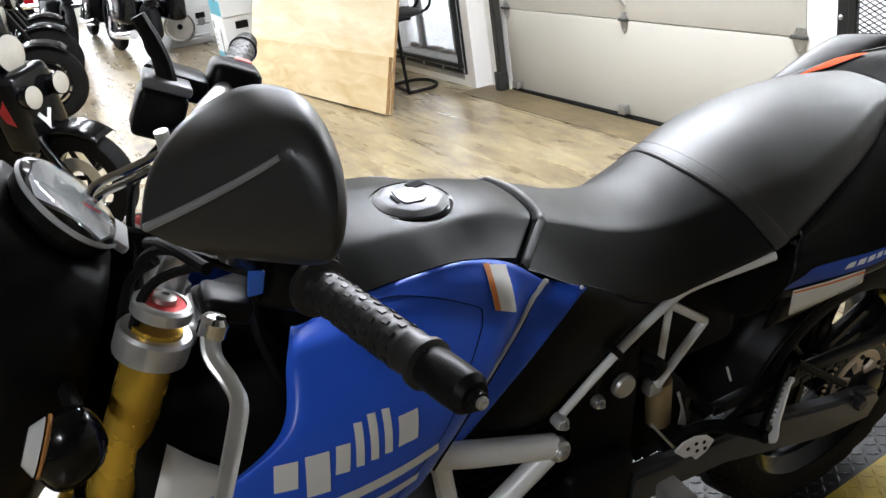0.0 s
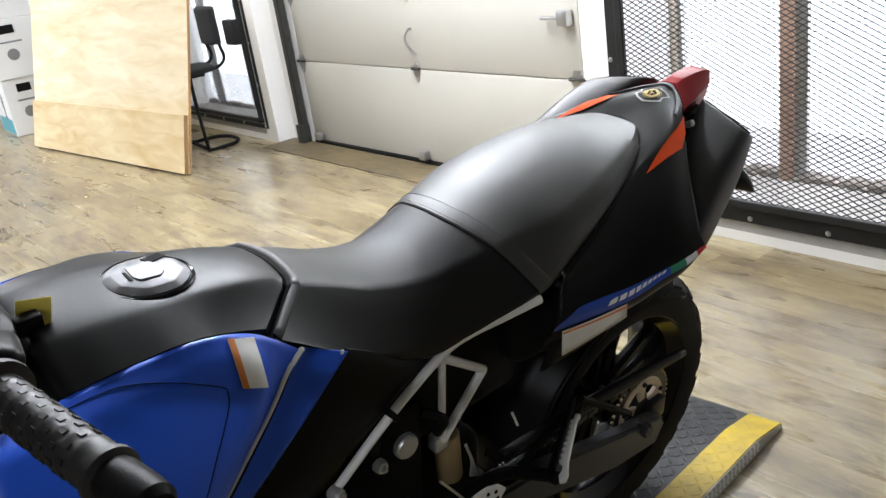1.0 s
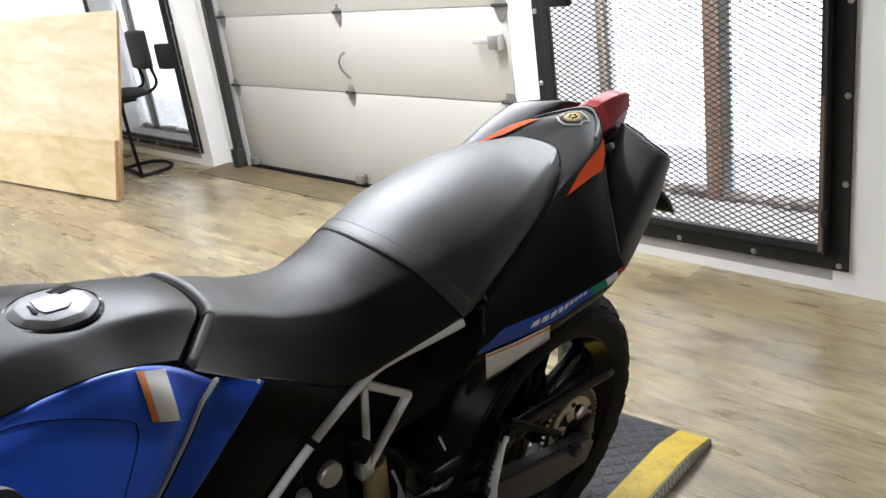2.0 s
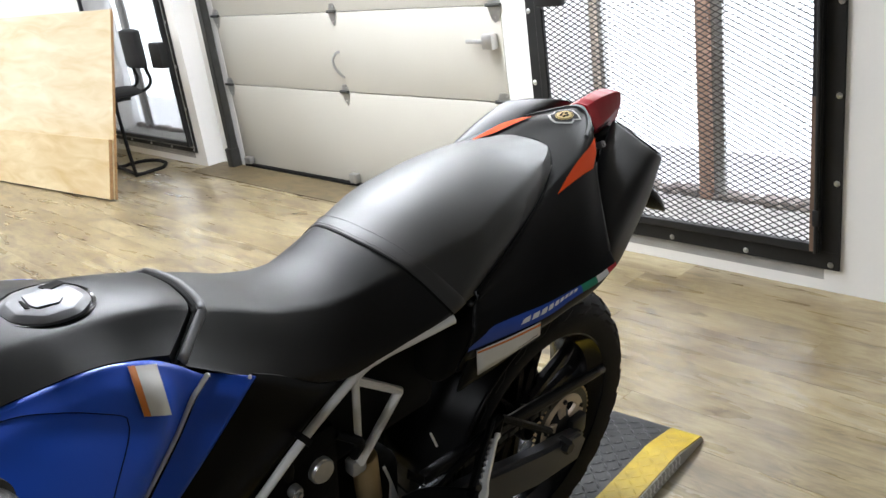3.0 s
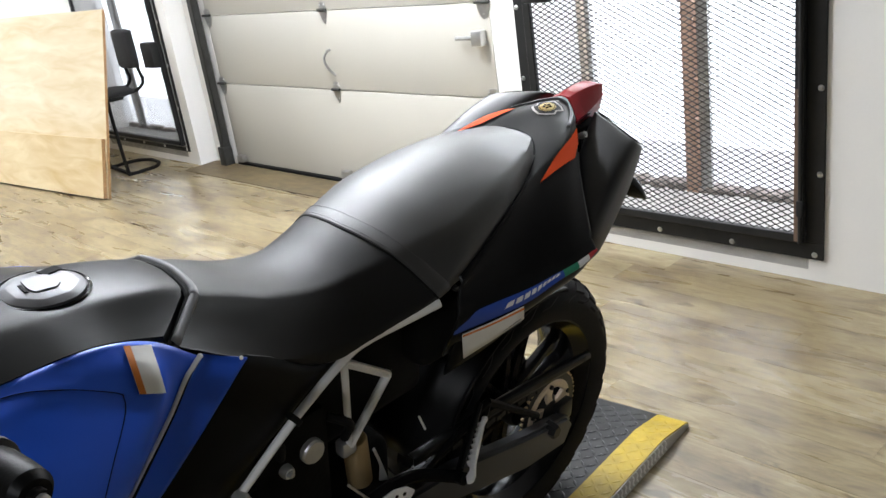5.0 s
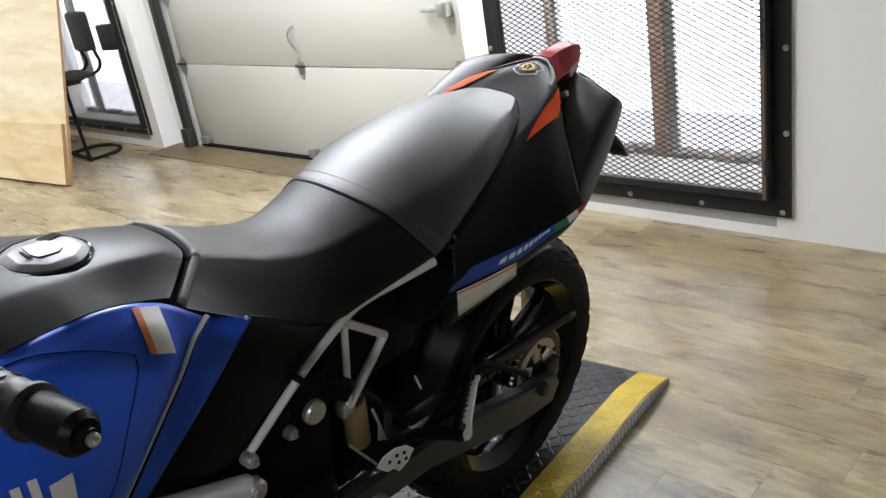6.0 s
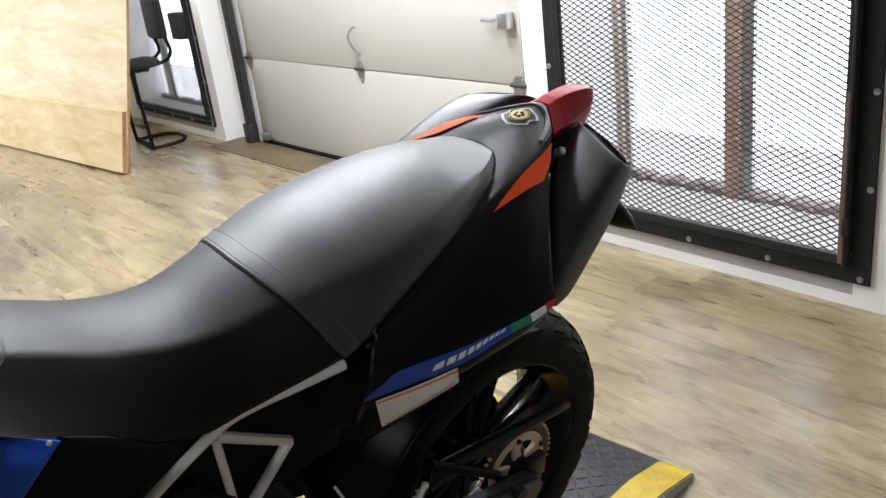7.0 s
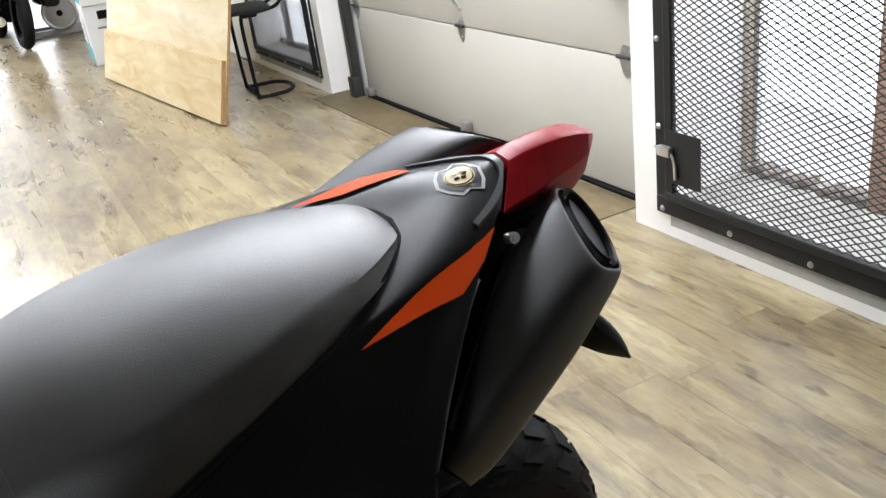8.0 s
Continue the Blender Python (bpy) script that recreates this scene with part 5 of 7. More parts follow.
# tail lamp
TL = [(1.046, 0.80, 0.062, 0.951, 0.012, 0.976, 0.936), (1.064, 0.55, 0.052, 0.951, 0.014, 0.982, 0.926), (1.086, 0.28, 0.040, 0.951, 0.015, 0.985, 0.918), (1.108, 0.1, 0.030, 0.951, 0.016, 0.986, 0.914),
      (1.128, 0.0, 0.023, 0.952, 0.016, 0.984, 0.916), (1.146, 0.0, 0.018, 0.956, 0.014, 0.979, 0.930), (1.159, 0.0, 0.008, 0.966, 0.007, 0.973, 0.957)]
rowsT = [[Vector((u - k * abs(y), y, z)) for y, z in ((w, hs), (wt, ht), (-wt, ht), (-w, hs), (-w * 0.75, hb), (w * 0.75, hb))] for u, k, w, hs, wt, ht, hb in TL]
bm = grid(rowsT, True, True)
bmesh.ops.bevel(bm, geom=bm.edges[:], offset=0.0012, segments=2, profile=0.5, affect="EDGES")
tl = part("tail_light", bm, M_REDLENS, bike, "red wedge tail light", smooth=25)
part("lens_line", tube(bmesh.new(), [(1.02, 0.0535, 0.944), (1.06, 0.042, 0.942), (1.100, 0.0275, 0.940), (1.124, 0.021, 0.941)], 0.0011, 6), M_DARKGAP, tl)
edge_line = spline([(x, y, 0) for x, y in ((0.958, 0.078), (0.985, 0.062), (1.010, 0.042), (1.030, 0.020), (1.034, 0.0), (1.030, -0.020), (1.010, -0.042), (0.985, -0.062), (0.958, -0.078))], 40)
band = []
for p in edge_line:
    inward = (Vector((0.93, 0, 0)) - p).normalized()
    band.append([tail_top(p.x, p.y, 0.0005), tail_top(p.x + inward.x * 0.001, p.y + inward.y * 0.001, 0.0034), tail_top(p.x + inward.x * 0.009, p.y + inward.y * 0.009, 0.0034), tail_top(p.x + inward.x * 0.010, p.y + inward.y * 0.010, 0.0005)])
part("tail_trim", grid(band), M_FLANGE, bike, "grey trim band round the lamp", smooth=50)

# silencers
def silencer(s):
    end, low = (Vector((1.074, 0.105, 0.927)), Vector((0.852, 0.182, 0.786))) if s > 0 else (Vector((1.066, 0.120, 0.942)), Vector((0.852, 0.198, 0.805)))
    ax = (low - end).normalized()
    CUT = Vector((0.50, 0.30, 0.78)).normalized()
    e1 = Vector((-0.042, 0.097, -0.029))
    e1 = (e1 - ax * e1.dot(ax)).normalized()
    e2 = ax.cross(e1).normalized()
    rows = []
    for f, a, b in ((0.0, 0.050, 0.024), (0.015, 0.054, 0.028), (0.15, 0.054, 0.034), (0.45, 0.051, 0.040), (0.75, 0.042, 0.040), (0.95, 0.035, 0.036), (1.05, 0.026, 0.028)):
        c = end + (low - end) * f
        row = []
        for k in range(28):
            t = 2 * math.pi * k / 28
            ct, stt = math.cos(t), math.sin(t)
            p = 0.56
            o_ = e1 * (a * math.copysign(abs(ct) ** p, ct)) + e2 * (b * math.copysign(abs(stt) ** p, stt))
            row.append(c + o_ - ax * (o_.dot(CUT) / ax.dot(CUT)) * max(0.0, 1 - f * 2.2))
        rows.append(row)
    bm = grid(fine_rows(rows, 26), True, False)
    sl = part("silencer", bm if s > 0 else flip(bm), M_SILENCER, bike, "matt black underseat silencer", smooth=50)

    def oval(name, a, b, depth0, depth1, mt):
        r2 = []
        for d, g in ((depth0, 1.0), (depth1, 0.93)):
            offs = [e1 * (a * g * math.cos(t)) + e2 * (b * g * math.sin(t)) for t in (2 * math.pi * k / 28 for k in range(28))]
            r2.append([end + ax * d + o_ - ax * (o_.dot(CUT) / ax.dot(CUT)) for o_ in offs])
        bm = grid(r2, True)
        bm.faces.new([bm.verts.new(p) for p in r2[1]])
        part(name, bm if s > 0 else flip(bm), mt, sl)
    oval("tip_rim", 0.050, 0.025, -0.004, 0.004, M_ALUDARK)
    oval("tip_bore", 0.043, 0.019, -0.0045, 0.06, M_DARKGAP)
    part("mounting_bolt", revolve([(0.0001, 0.004), (0.0036, 0.004), (0.004, 0.002), (0.0062, 0.002), (0.0062, -0.012)], 14, Matrix.Translation((0.996, 0.081 * s, 0.930)) @ pose(0, 0, 0, -60 * s)), M_BOLT, bike)
    # near-black sheet that paints the dark gap between panel and silencer
    R = [[(1.00, 0.070, 0.925), (0.93, 0.125, 0.885), (0.84, 0.20, 0.845)], [(1.02, 0.062, 0.905), (0.95, 0.115, 0.855), (0.86, 0.18, 0.80)], [(1.0, 0.05, 0.85), (0.92, 0.10, 0.79), (0.84, 0.15, 0.74)]]
    bm = grid(fine_grid(R, 10, 12))
    part("heat_shield", bm if s > 0 else flip(bm), M_DARKGAP, bike)
    # rear indicator
    ind = spline([(1.010, 0.110, 0.850), (1.040, 0.143, 0.838), (1.066, 0.165, 0.815), (1.083, 0.178, 0.797)], 14)
    rad = [0.010, 0.0135, 0.016, 0.0175, 0.0178, 0.0172, 0.0162, 0.0148, 0.0130, 0.0108, 0.0084, 0.0060, 0.0036, 0.0012]
    bm = tube(bmesh.new(), ind, rad, 14, flat=1.25)
    it = part("rear_indicator", bm if s > 0 else flip(bm), M_GLOSS, bike, "smoked black turn indicator", smooth=60)
    part("stalk", tube(bmesh.new(), [(1.012, 0.113 * s, 0.85), (0.96, 0.05 * s, 0.845)], 0.008, 8), M_RUBBER, it)


# plain blocks, coloured near-black as the shade inside the tail
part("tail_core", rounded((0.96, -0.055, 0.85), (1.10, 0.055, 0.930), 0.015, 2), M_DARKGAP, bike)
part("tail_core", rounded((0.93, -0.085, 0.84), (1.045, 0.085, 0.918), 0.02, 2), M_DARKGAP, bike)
silencer(1)
silencer(-1)


def wheel(name, cx, cz, R, W, mt_rim):
    """A wheel standing in the middle plane: tyre with tread, rim, spokes, hub and disc."""
    holder = part(name, revolve([(0.03, -0.05), (0.035, -0.045), (0.035, 0.045), (0.03, 0.05)], 20, pose(0, 0, 0, 90)), M_ALUDARK, bike)
    prof = []
    cr = W * 0.54
    for k in range(17):
        a = radians(-72 + 9 * k)
        prof.append((R - cr * (1 - math.cos(a)) * 0.82, W * 0.5 * math.sin(a) / math.sin(radians(72))))
    prof = [(0.222, -W * 0.42)] + prof + [(0.222, W * 0.42)]
    part("tyre", revolve(prof, 72, pose(0, 0, 0, 90)), M_TYRE, holder, "black road tyre", smooth=60)
    # tread blocks, proud of the carcass
    V, F = [], []
    cnt = 26
    for k in range(cnt):
        for side in (-1, 1):
            for j, (w0, w1, sk, ln) in enumerate(((0.04, 0.40, 0.10, 0.56), (0.49, 0.76, 0.34, 0.54), (0.85, 1.0, 0.48, 0.44))):
                quad = []
                for (ww, aa) in ((w0, 0), (w1, sk), (w1, sk + ln), (w0, ln)):
                    a = 2 * math.pi * (k + aa + (0.5 if side > 0 else 0)) / cnt
                    th = radians(66 * ww) * side
                    r = R - cr * (1 - math.cos(th)) * 0.82
                    y = W * 0.5 * math.sin(th) / math.sin(radians(72))
                    quad.append((r, a, y))
                n = len(V)
                for lift in (-0.002, 0.0055):
                    for r, a, y in quad:
                        g = 1 + lift / R
                        V.append((r * g * math.cos(a), y * (1 + (0.012 if lift > 0 else 0)), r * g * math.sin(a)))
                F.extend([(n + 4, n + 5, n + 6, n + 7), (n, n + 1, n + 5, n + 4), (n + 1, n + 2, n + 6, n + 5), (n + 2, n + 3, n + 7, n + 6), (n + 3, n, n + 4, n + 7)])
    me = bpy.data.meshes.new("tread")
    me.from_pydata(V, [], F)
    me.materials.append(M_TYRE)
    ob = new("tread", me)
    ob.parent = holder
    tagged(ob, "tread blocks of the tyre", kind="stuff")
    part("rim", revolve([(0.224, -W * 0.43), (0.229, -W * 0.42), (0.222, -W * 0.36), (0.200, -W * 0.26), (0.194, 0), (0.200, W * 0.26), (0.222, W * 0.36), (0.229, W * 0.42), (0.224, W * 0.43), (0.21, W * 0.30), (0.205, 0), (0.21, -W * 0.30)], 64, pose(0, 0, 0, 90)), mt_rim, holder, "black cast rim")
    for sd in (-1, 1):
        part("rim_line", revolve([(0.2275, 0), (0.2305, 0.0006), (0.2305, -0.0006)], 64, Matrix.Translation((0, sd * W * 0.428, 0)) @ pose(0, 0, 0, 90)), M_GOLD, holder, "gold pinstripe")
    for k in range(6):
        a = 2 * math.pi * k / 6 + 0.3
        d = Vector((math.cos(a), 0, math.sin(a)))
        e = Vector((-math.sin(a), 0, math.cos(a)))
        for sgn in (-1, 1):
            part("spoke", tube(bmesh.new(), [d * 0.035 + e * 0.012 * sgn, d * 0.12 + e * 0.022 * sgn, d * 0.202 + e * 0.034 * sgn], [0.018, 0.013], 8, 8, flat=0.8), mt_rim, holder)
    holder.matrix_basis = pose(cx, 0, cz)
    return holder


rw = wheel("rear_wheel", 0.885, 0.315, 0.316, 0.178, M_GLOSS)
# plain disc, coloured near-black as the shade inside the wheel
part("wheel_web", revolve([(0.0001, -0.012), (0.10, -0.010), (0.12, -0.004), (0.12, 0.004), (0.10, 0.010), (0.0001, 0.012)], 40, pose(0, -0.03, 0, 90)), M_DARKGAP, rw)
# sprocket: a dark toothed ring on a tan carrier with open arms
SPK = Matrix.Translation((0.036, 0.094, 0.010)) @ pose(0, 0, 0, 90)
spk = part("sprocket", revolve([(0.074, -0.003), (0.090, -0.003), (0.090, 0.003), (0.074, 0.003), (0.074, -0.003)], 60, SPK), M_ALUDARK, rw, "dark steel chain sprocket")
for k in range(44):
    part("tooth", prism([(0.0895, -0.0038), (0.0955, -0.0012), (0.0955, 0.0012), (0.0895, 0.0038)], 0.005, SPK @ Matrix.Translation((0, 0, -0.0025)) @ pose(0, 0, 0, 0, 0, 360 * k / 44)), M_BRONZE, spk)
part("carrier_ring", revolve([(0.056, -0.004), (0.059, -0.006), (0.071, -0.006), (0.074, -0.003), (0.074, 0.003), (0.056, 0.003), (0.056, -0.004)], 60, SPK), M_TANALU, spk, "tan anodised carrier ring")
for k in range(5):
    turn = pose(0, 0, 0, 0, 0, 72 * k + 20)
    part("arm", prism([(0.022, -0.012), (0.040, -0.008), (0.059, -0.014), (0.059, 0.014), (0.040, 0.008), (0.022, 0.012)], 0.010, SPK @ Matrix.Translation((0, 0, -0.006)) @ turn, 0.002), M_TANALU, spk)
    part("bolt", revolve([(0.0001, 0.010), (0.005, 0.009), (0.0055, 0.004)], 8, SPK @ turn @ Matrix.Translation((0.065, 0, -0.002)) @ pose(0, 0, 0, 180)), M_ALUDARK, spk)
part("carrier", revolve([(0.0001, 0.012), (0.025, 0.012), (0.036, 0.002), (0.045, -0.02)], 24, Matrix.Translation((0.036, 0.088, 0.010)) @ pose(0, 0, 0, -90)), M_ALUDARK, rw)
part("axle_nut", revolve([(0.0001, 0.03), (0.013, 0.03), (0.016, 0.024), (0.016, 0)], 6, Matrix.Translation((0, 0.118, 0)) @ pose(0, 0, 0, -90)), M_ALUDARK, rw)
part("brake_disc", revolve([(0.08, -0.002), (0.12, -0.002), (0.12, 0.002), (0.08, 0.002), (0.08, -0.002)], 48, Matrix.Translation((0, -0.09, 0)) @ pose(0, 0, 0, 90)), M_ALU, rw)

# swing arm
for s in (1, -1):
    out = [(0.30, 0.44), (0.45, 0.425), (0.60, 0.405), (0.72, 0.370), (0.82, 0.342), (0.950, 0.314), (0.968, 0.288), (0.940, 0.240), (0.80, 0.258), (0.66, 0.30), (0.52, 0.345), (0.38, 0.36), (0.29, 0.36)]
    m = Matrix(((1, 0, 0, 0), (0, 0, 1, 0), (0, 1, 0, 0), (0, 0, 0, 1)))
    bm = prism(out, 0.034)
    bmesh.ops.bevel(bm, geom=bm.edges[:], offset=0.008, segments=2, affect="EDGES")
    bm.transform(Matrix.Translation((0, 0.100 if s > 0 else -0.134, 0)) @ m)
    sa = part("swingarm", bm, M_SWING, bike, "dark grey aluminium swingarm")
    for a, b in (((0.50, 0.113 * s, 0.425), (0.69, 0.116 * s, 0.492)), ((0.69, 0.116 * s, 0.492), (0.85, 0.117 * s, 0.365)), ((0.66, 0.116 * s, 0.405), (0.69, 0.116 * s, 0.492))):
        part("swing_brace", tube(bmesh.new(), [a, b], 0.008, 8), M_ENGINE, sa)
    part("chain_adjuster", rounded((0.935, 0.105 * s - 0.012, 0.285), (0.985, 0.105 * s + 0.012, 0.335), 0.006), M_ALUDARK, sa)
part("chain_guard", grid(fine_grid([[(0.50, 0.095, 0.475), (0.70, 0.097, 0.465), (0.88, 0.099, 0.445), (1.045, 0.101, 0.420)], [(0.50, 0.110, 0.473), (0.70, 0.113, 0.463), (0.88, 0.113, 0.442), (1.045, 0.112, 0.417)], [(0.50, 0.111, 0.455), (0.70, 0.115, 0.446), (0.88, 0.115, 0.426), (1.045, 0.113, 0.406)]], 8, 20)), M_PLASTIC, bike, "black chain guard", thick=0.004)
# chain in the upper run
bm = bmesh.new()
for k in range(34):
    f = k / 33
    c = Vector((0.34, 0.098, 0.44)).lerp(Vector((0.87, 0.098, 0.41)), f)
    box(bm, c - Vector((0.0065, 0.007 if k % 2 else 0.005, 0.006)), c + Vector((0.0065, 0.007 if k % 2 else 0.005, 0.006)))
tagged(part("chain", bm, M_ALUDARK, bike, "drive chain"), kind="stuff")
# inner mudguard over the tyre
rowsM = []
for k in range(9):
    a = radians(78 + 11 * k)
    rowsM.append([Vector((0.885 + math.cos(a) * (0.345 + (0.0 if abs(y) < 0.08 else -0.03)), y, 0.315 + math.sin(a) * (0.345 + (0.0 if abs(y) < 0.08 else -0.03)))) for y in (-0.1, -0.085, -0.04, 0, 0.04, 0.085, 0.1)])
part("rear_mudguard", grid(fine_grid(rowsM, 18, 12)), M_PLASTIC, bike, "black rear hugger", thick=0.004)
part("shock", tube(bmesh.new(), [(0.40, -0.06, 0.66), (0.50, -0.06, 0.42)], 0.024, 14), M_BRONZE, bike)
part("shock_reservoir", rod((0.400, 0.070, 0.560), (0.410, 0.068, 0.458), 0.022, 20, 0.004), M_BRONZE, bike, "bronze shock reservoir")

# engine, and near-black blocks whose colour holds the shade of the insides
def lump(lo, hi, r, mt=M_ENGINE, name="engine_part"):
    return part(name, rounded(lo, hi, r, 3), mt, bike)
lump((-0.20, -0.13, 0.20), (0.34, 0.10, 0.46), 0.04, name="crankcase")
lump((-0.33, -0.10, 0.36), (-0.13, 0.10, 0.62), 0.03, name="front_cylinder")
lump((0.02, -0.10, 0.42), (0.20, 0.085, 0.68), 0.03, name="rear_cylinder")
for k in range(7):
    lump((0.015, -0.105, 0.47 + 0.022 * k), (0.205, 0.092, 0.478 + 0.022 * k), 0.003, name="cooling_fin")
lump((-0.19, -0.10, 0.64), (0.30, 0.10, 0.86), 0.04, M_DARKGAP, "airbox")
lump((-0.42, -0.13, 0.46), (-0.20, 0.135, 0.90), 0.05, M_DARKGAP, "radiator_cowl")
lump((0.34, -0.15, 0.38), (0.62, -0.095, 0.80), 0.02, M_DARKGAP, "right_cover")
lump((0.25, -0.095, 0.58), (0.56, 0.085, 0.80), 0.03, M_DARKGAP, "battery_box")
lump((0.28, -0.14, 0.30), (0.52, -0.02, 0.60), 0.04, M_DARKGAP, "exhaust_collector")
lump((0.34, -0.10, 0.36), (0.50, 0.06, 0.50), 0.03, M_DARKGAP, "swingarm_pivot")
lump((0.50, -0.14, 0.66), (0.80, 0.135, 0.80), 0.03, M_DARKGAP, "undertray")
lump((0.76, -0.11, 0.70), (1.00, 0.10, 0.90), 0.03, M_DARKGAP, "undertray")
part("engine_cover", revolve([(0.0001, 0.045), (0.06, 0.042), (0.095, 0.03), (0.11, 0.01), (0.112, -0.03)], 36, Matrix.Translation((0.06, 0.10, 0.33)) @ pose(0, 0, 0, -90)), M_ENGINE, bike, "round black engine cover")
part("sprocket_cover", rounded((0.17, 0.085, 0.33), (0.31, 0.135, 0.50), 0.025, 3), M_ENGINE, bike, "black sprocket cover")
for a, b, r in (((0.19, 0.09, 0.70), (0.235, 0.098, 0.64), 0.008), ((0.33, 0.095, 0.66), (0.36, 0.095, 0.60), 0.008)):
    part("hose", tube(bmesh.new(), [a, tuple((Vector(a) + Vector(b)) / 2 + Vector((0.01, 0.02, 0.012))), b], r, 10, 14), M_RUBBER, bike)
for k in range(7):
    part("fin", rounded((0.482 + 0.0135 * k, 0.095, 0.428 - 0.001 * k), (0.487 + 0.0135 * k, 0.108, 0.438 - 0.001 * k), 0.002, 1), M_SWING, bike)
# thin link, and a bright curved stay beside the shock
part("link", tube(bmesh.new(), [(0.513, 0.11, 0.559), (0.528, 0.11, 0.523)], 0.0022, 6), M_FOOT, bike)
part("stay_plate", grid(fine_grid([[(0.412, 0.100, 0.545), (0.426, 0.100, 0.505), (0.424, 0.100, 0.470)], [(0.416, 0.102, 0.548), (0.432, 0.103, 0.500), (0.442, 0.102, 0.462)]], 6, 14)), M_ALU, bike, "bright aluminium stay", thick=0.003)
# foot rests
for s in (1, -1):
    a, b = Vector((0.558, 0.188 * s, 0.447)), Vector((0.673, 0.124 * s, 0.474))
    m = basis(a, b - a, (0, -s, 0))
    n = (b - a).length
    pg = part("foot_rest", prism([(-0.014, 0.002), (-0.010, -0.008), (0.004, -0.010), (0.030, -0.005), (n - 0.014, -0.002), (n, -0.006), (n, 0.005), (0.026, 0.006), (0.010, 0.002), (-0.002, 0.006)], 0.012, m, 0.002), M_FOOT, bike, "bright serrated aluminium foot rest")
    for k in range(8):
        part("tooth", prism([(0.022 + 0.0125 * k, 0.005), (0.0325 + 0.0125 * k, 0.005), (0.029 + 0.0125 * k, 0.011), (0.0255 + 0.0125 * k, 0.011)], 0.010, m, 0.001), M_FOOT, pg)
    part("rest_carrier", tube(bmesh.new(), [a + Vector((-0.010, -0.014 * s, 0.010)), b + Vector((-0.002, -0.012 * s, 0.022))], 0.007, 8), M_ENGINE, pg)
    part("rest_bracket", tube(bmesh.new(), [(0.548, 0.186 * s, 0.442), (0.540, 0.16 * s, 0.438), (0.47, 0.125 * s, 0.46), (0.38, 0.11 * s, 0.45)], 0.012, 10, 18), M_ENGINE, bike)
    hp = prism([(0.368, 0.478), (0.385, 0.490), (0.412, 0.490), (0.440, 0.478), (0.458, 0.458), (0.442, 0.440), (0.420, 0.433), (0.408, 0.448), (0.392, 0.452)], 0.004, None, 0.001)
    hp.transform(Matrix.Translation((0, 0.150 if s > 0 else -0.154, 0)) @ Matrix(((1, 0, 0, 0), (0, 0, 1, 0), (0, 1, 0, 0), (0, 0, 0, 1))))
    hpo = part("heel_plate", hp, M_FOOT, bike, "perforated aluminium heel plate")
    for px, pz in ((0.396, 0.472), (0.414, 0.474), (0.432, 0.468), (0.418, 0.456), (0.436, 0.452)):
        part("hole", rod((px, 0.149 * s, pz), (px, 0.1555 * s, pz), 0.0036, 10), M_DARKGAP, hpo)
    part("rider_rest", rounded((0.335, 0.15 if s > 0 else -0.25, 0.395), (0.375, 0.25 if s > 0 else -0.15, 0.425), 0.006, 2), M_ALU, bike, "rider foot rest")
part("shift_rod", tube(bmesh.new(), [(0.337, 0.125, 0.534), (0.394, 0.125, 0.452)], 0.0024, 8), M_ALU, bike)
part("side_stand", tube(bmesh.new(), [(0.20, 0.11, 0.24), (0.17, 0.20, 0.12), (0.16, 0.262, 0.052)], 0.013, 10, 12), M_ENGINE, bike, "black side stand")

# ---- front end, turned 11 degrees to the right on the raked steering head ----
STEER = radians(11)
fw, up_ = Vector((-0.899, 0, 0.438)), Vector((0.438, 0, 0.899))
F_D = fw * math.cos(STEER) - Vector((0, 1, 0)) * math.sin(STEER)
L_D = Vector((0, 1, 0)) * math.cos(STEER) + fw * math.sin(STEER)
SM = Matrix.Translation((-0.291, 0, 0.9985)) @ Matrix((-F_D, L_D, up_)).transposed().to_4x4()


def fpart(name, bm, mat, parent=None, label="", **kw):
    """A part of the front end; its mesh lies in x to the rear, y left, z along the steering axis."""
    bm.transform(SM)
    return part(name, bm, mat, parent or bike, label, **kw)


def G(f, l, u):
    return Vector((-f, l, u))


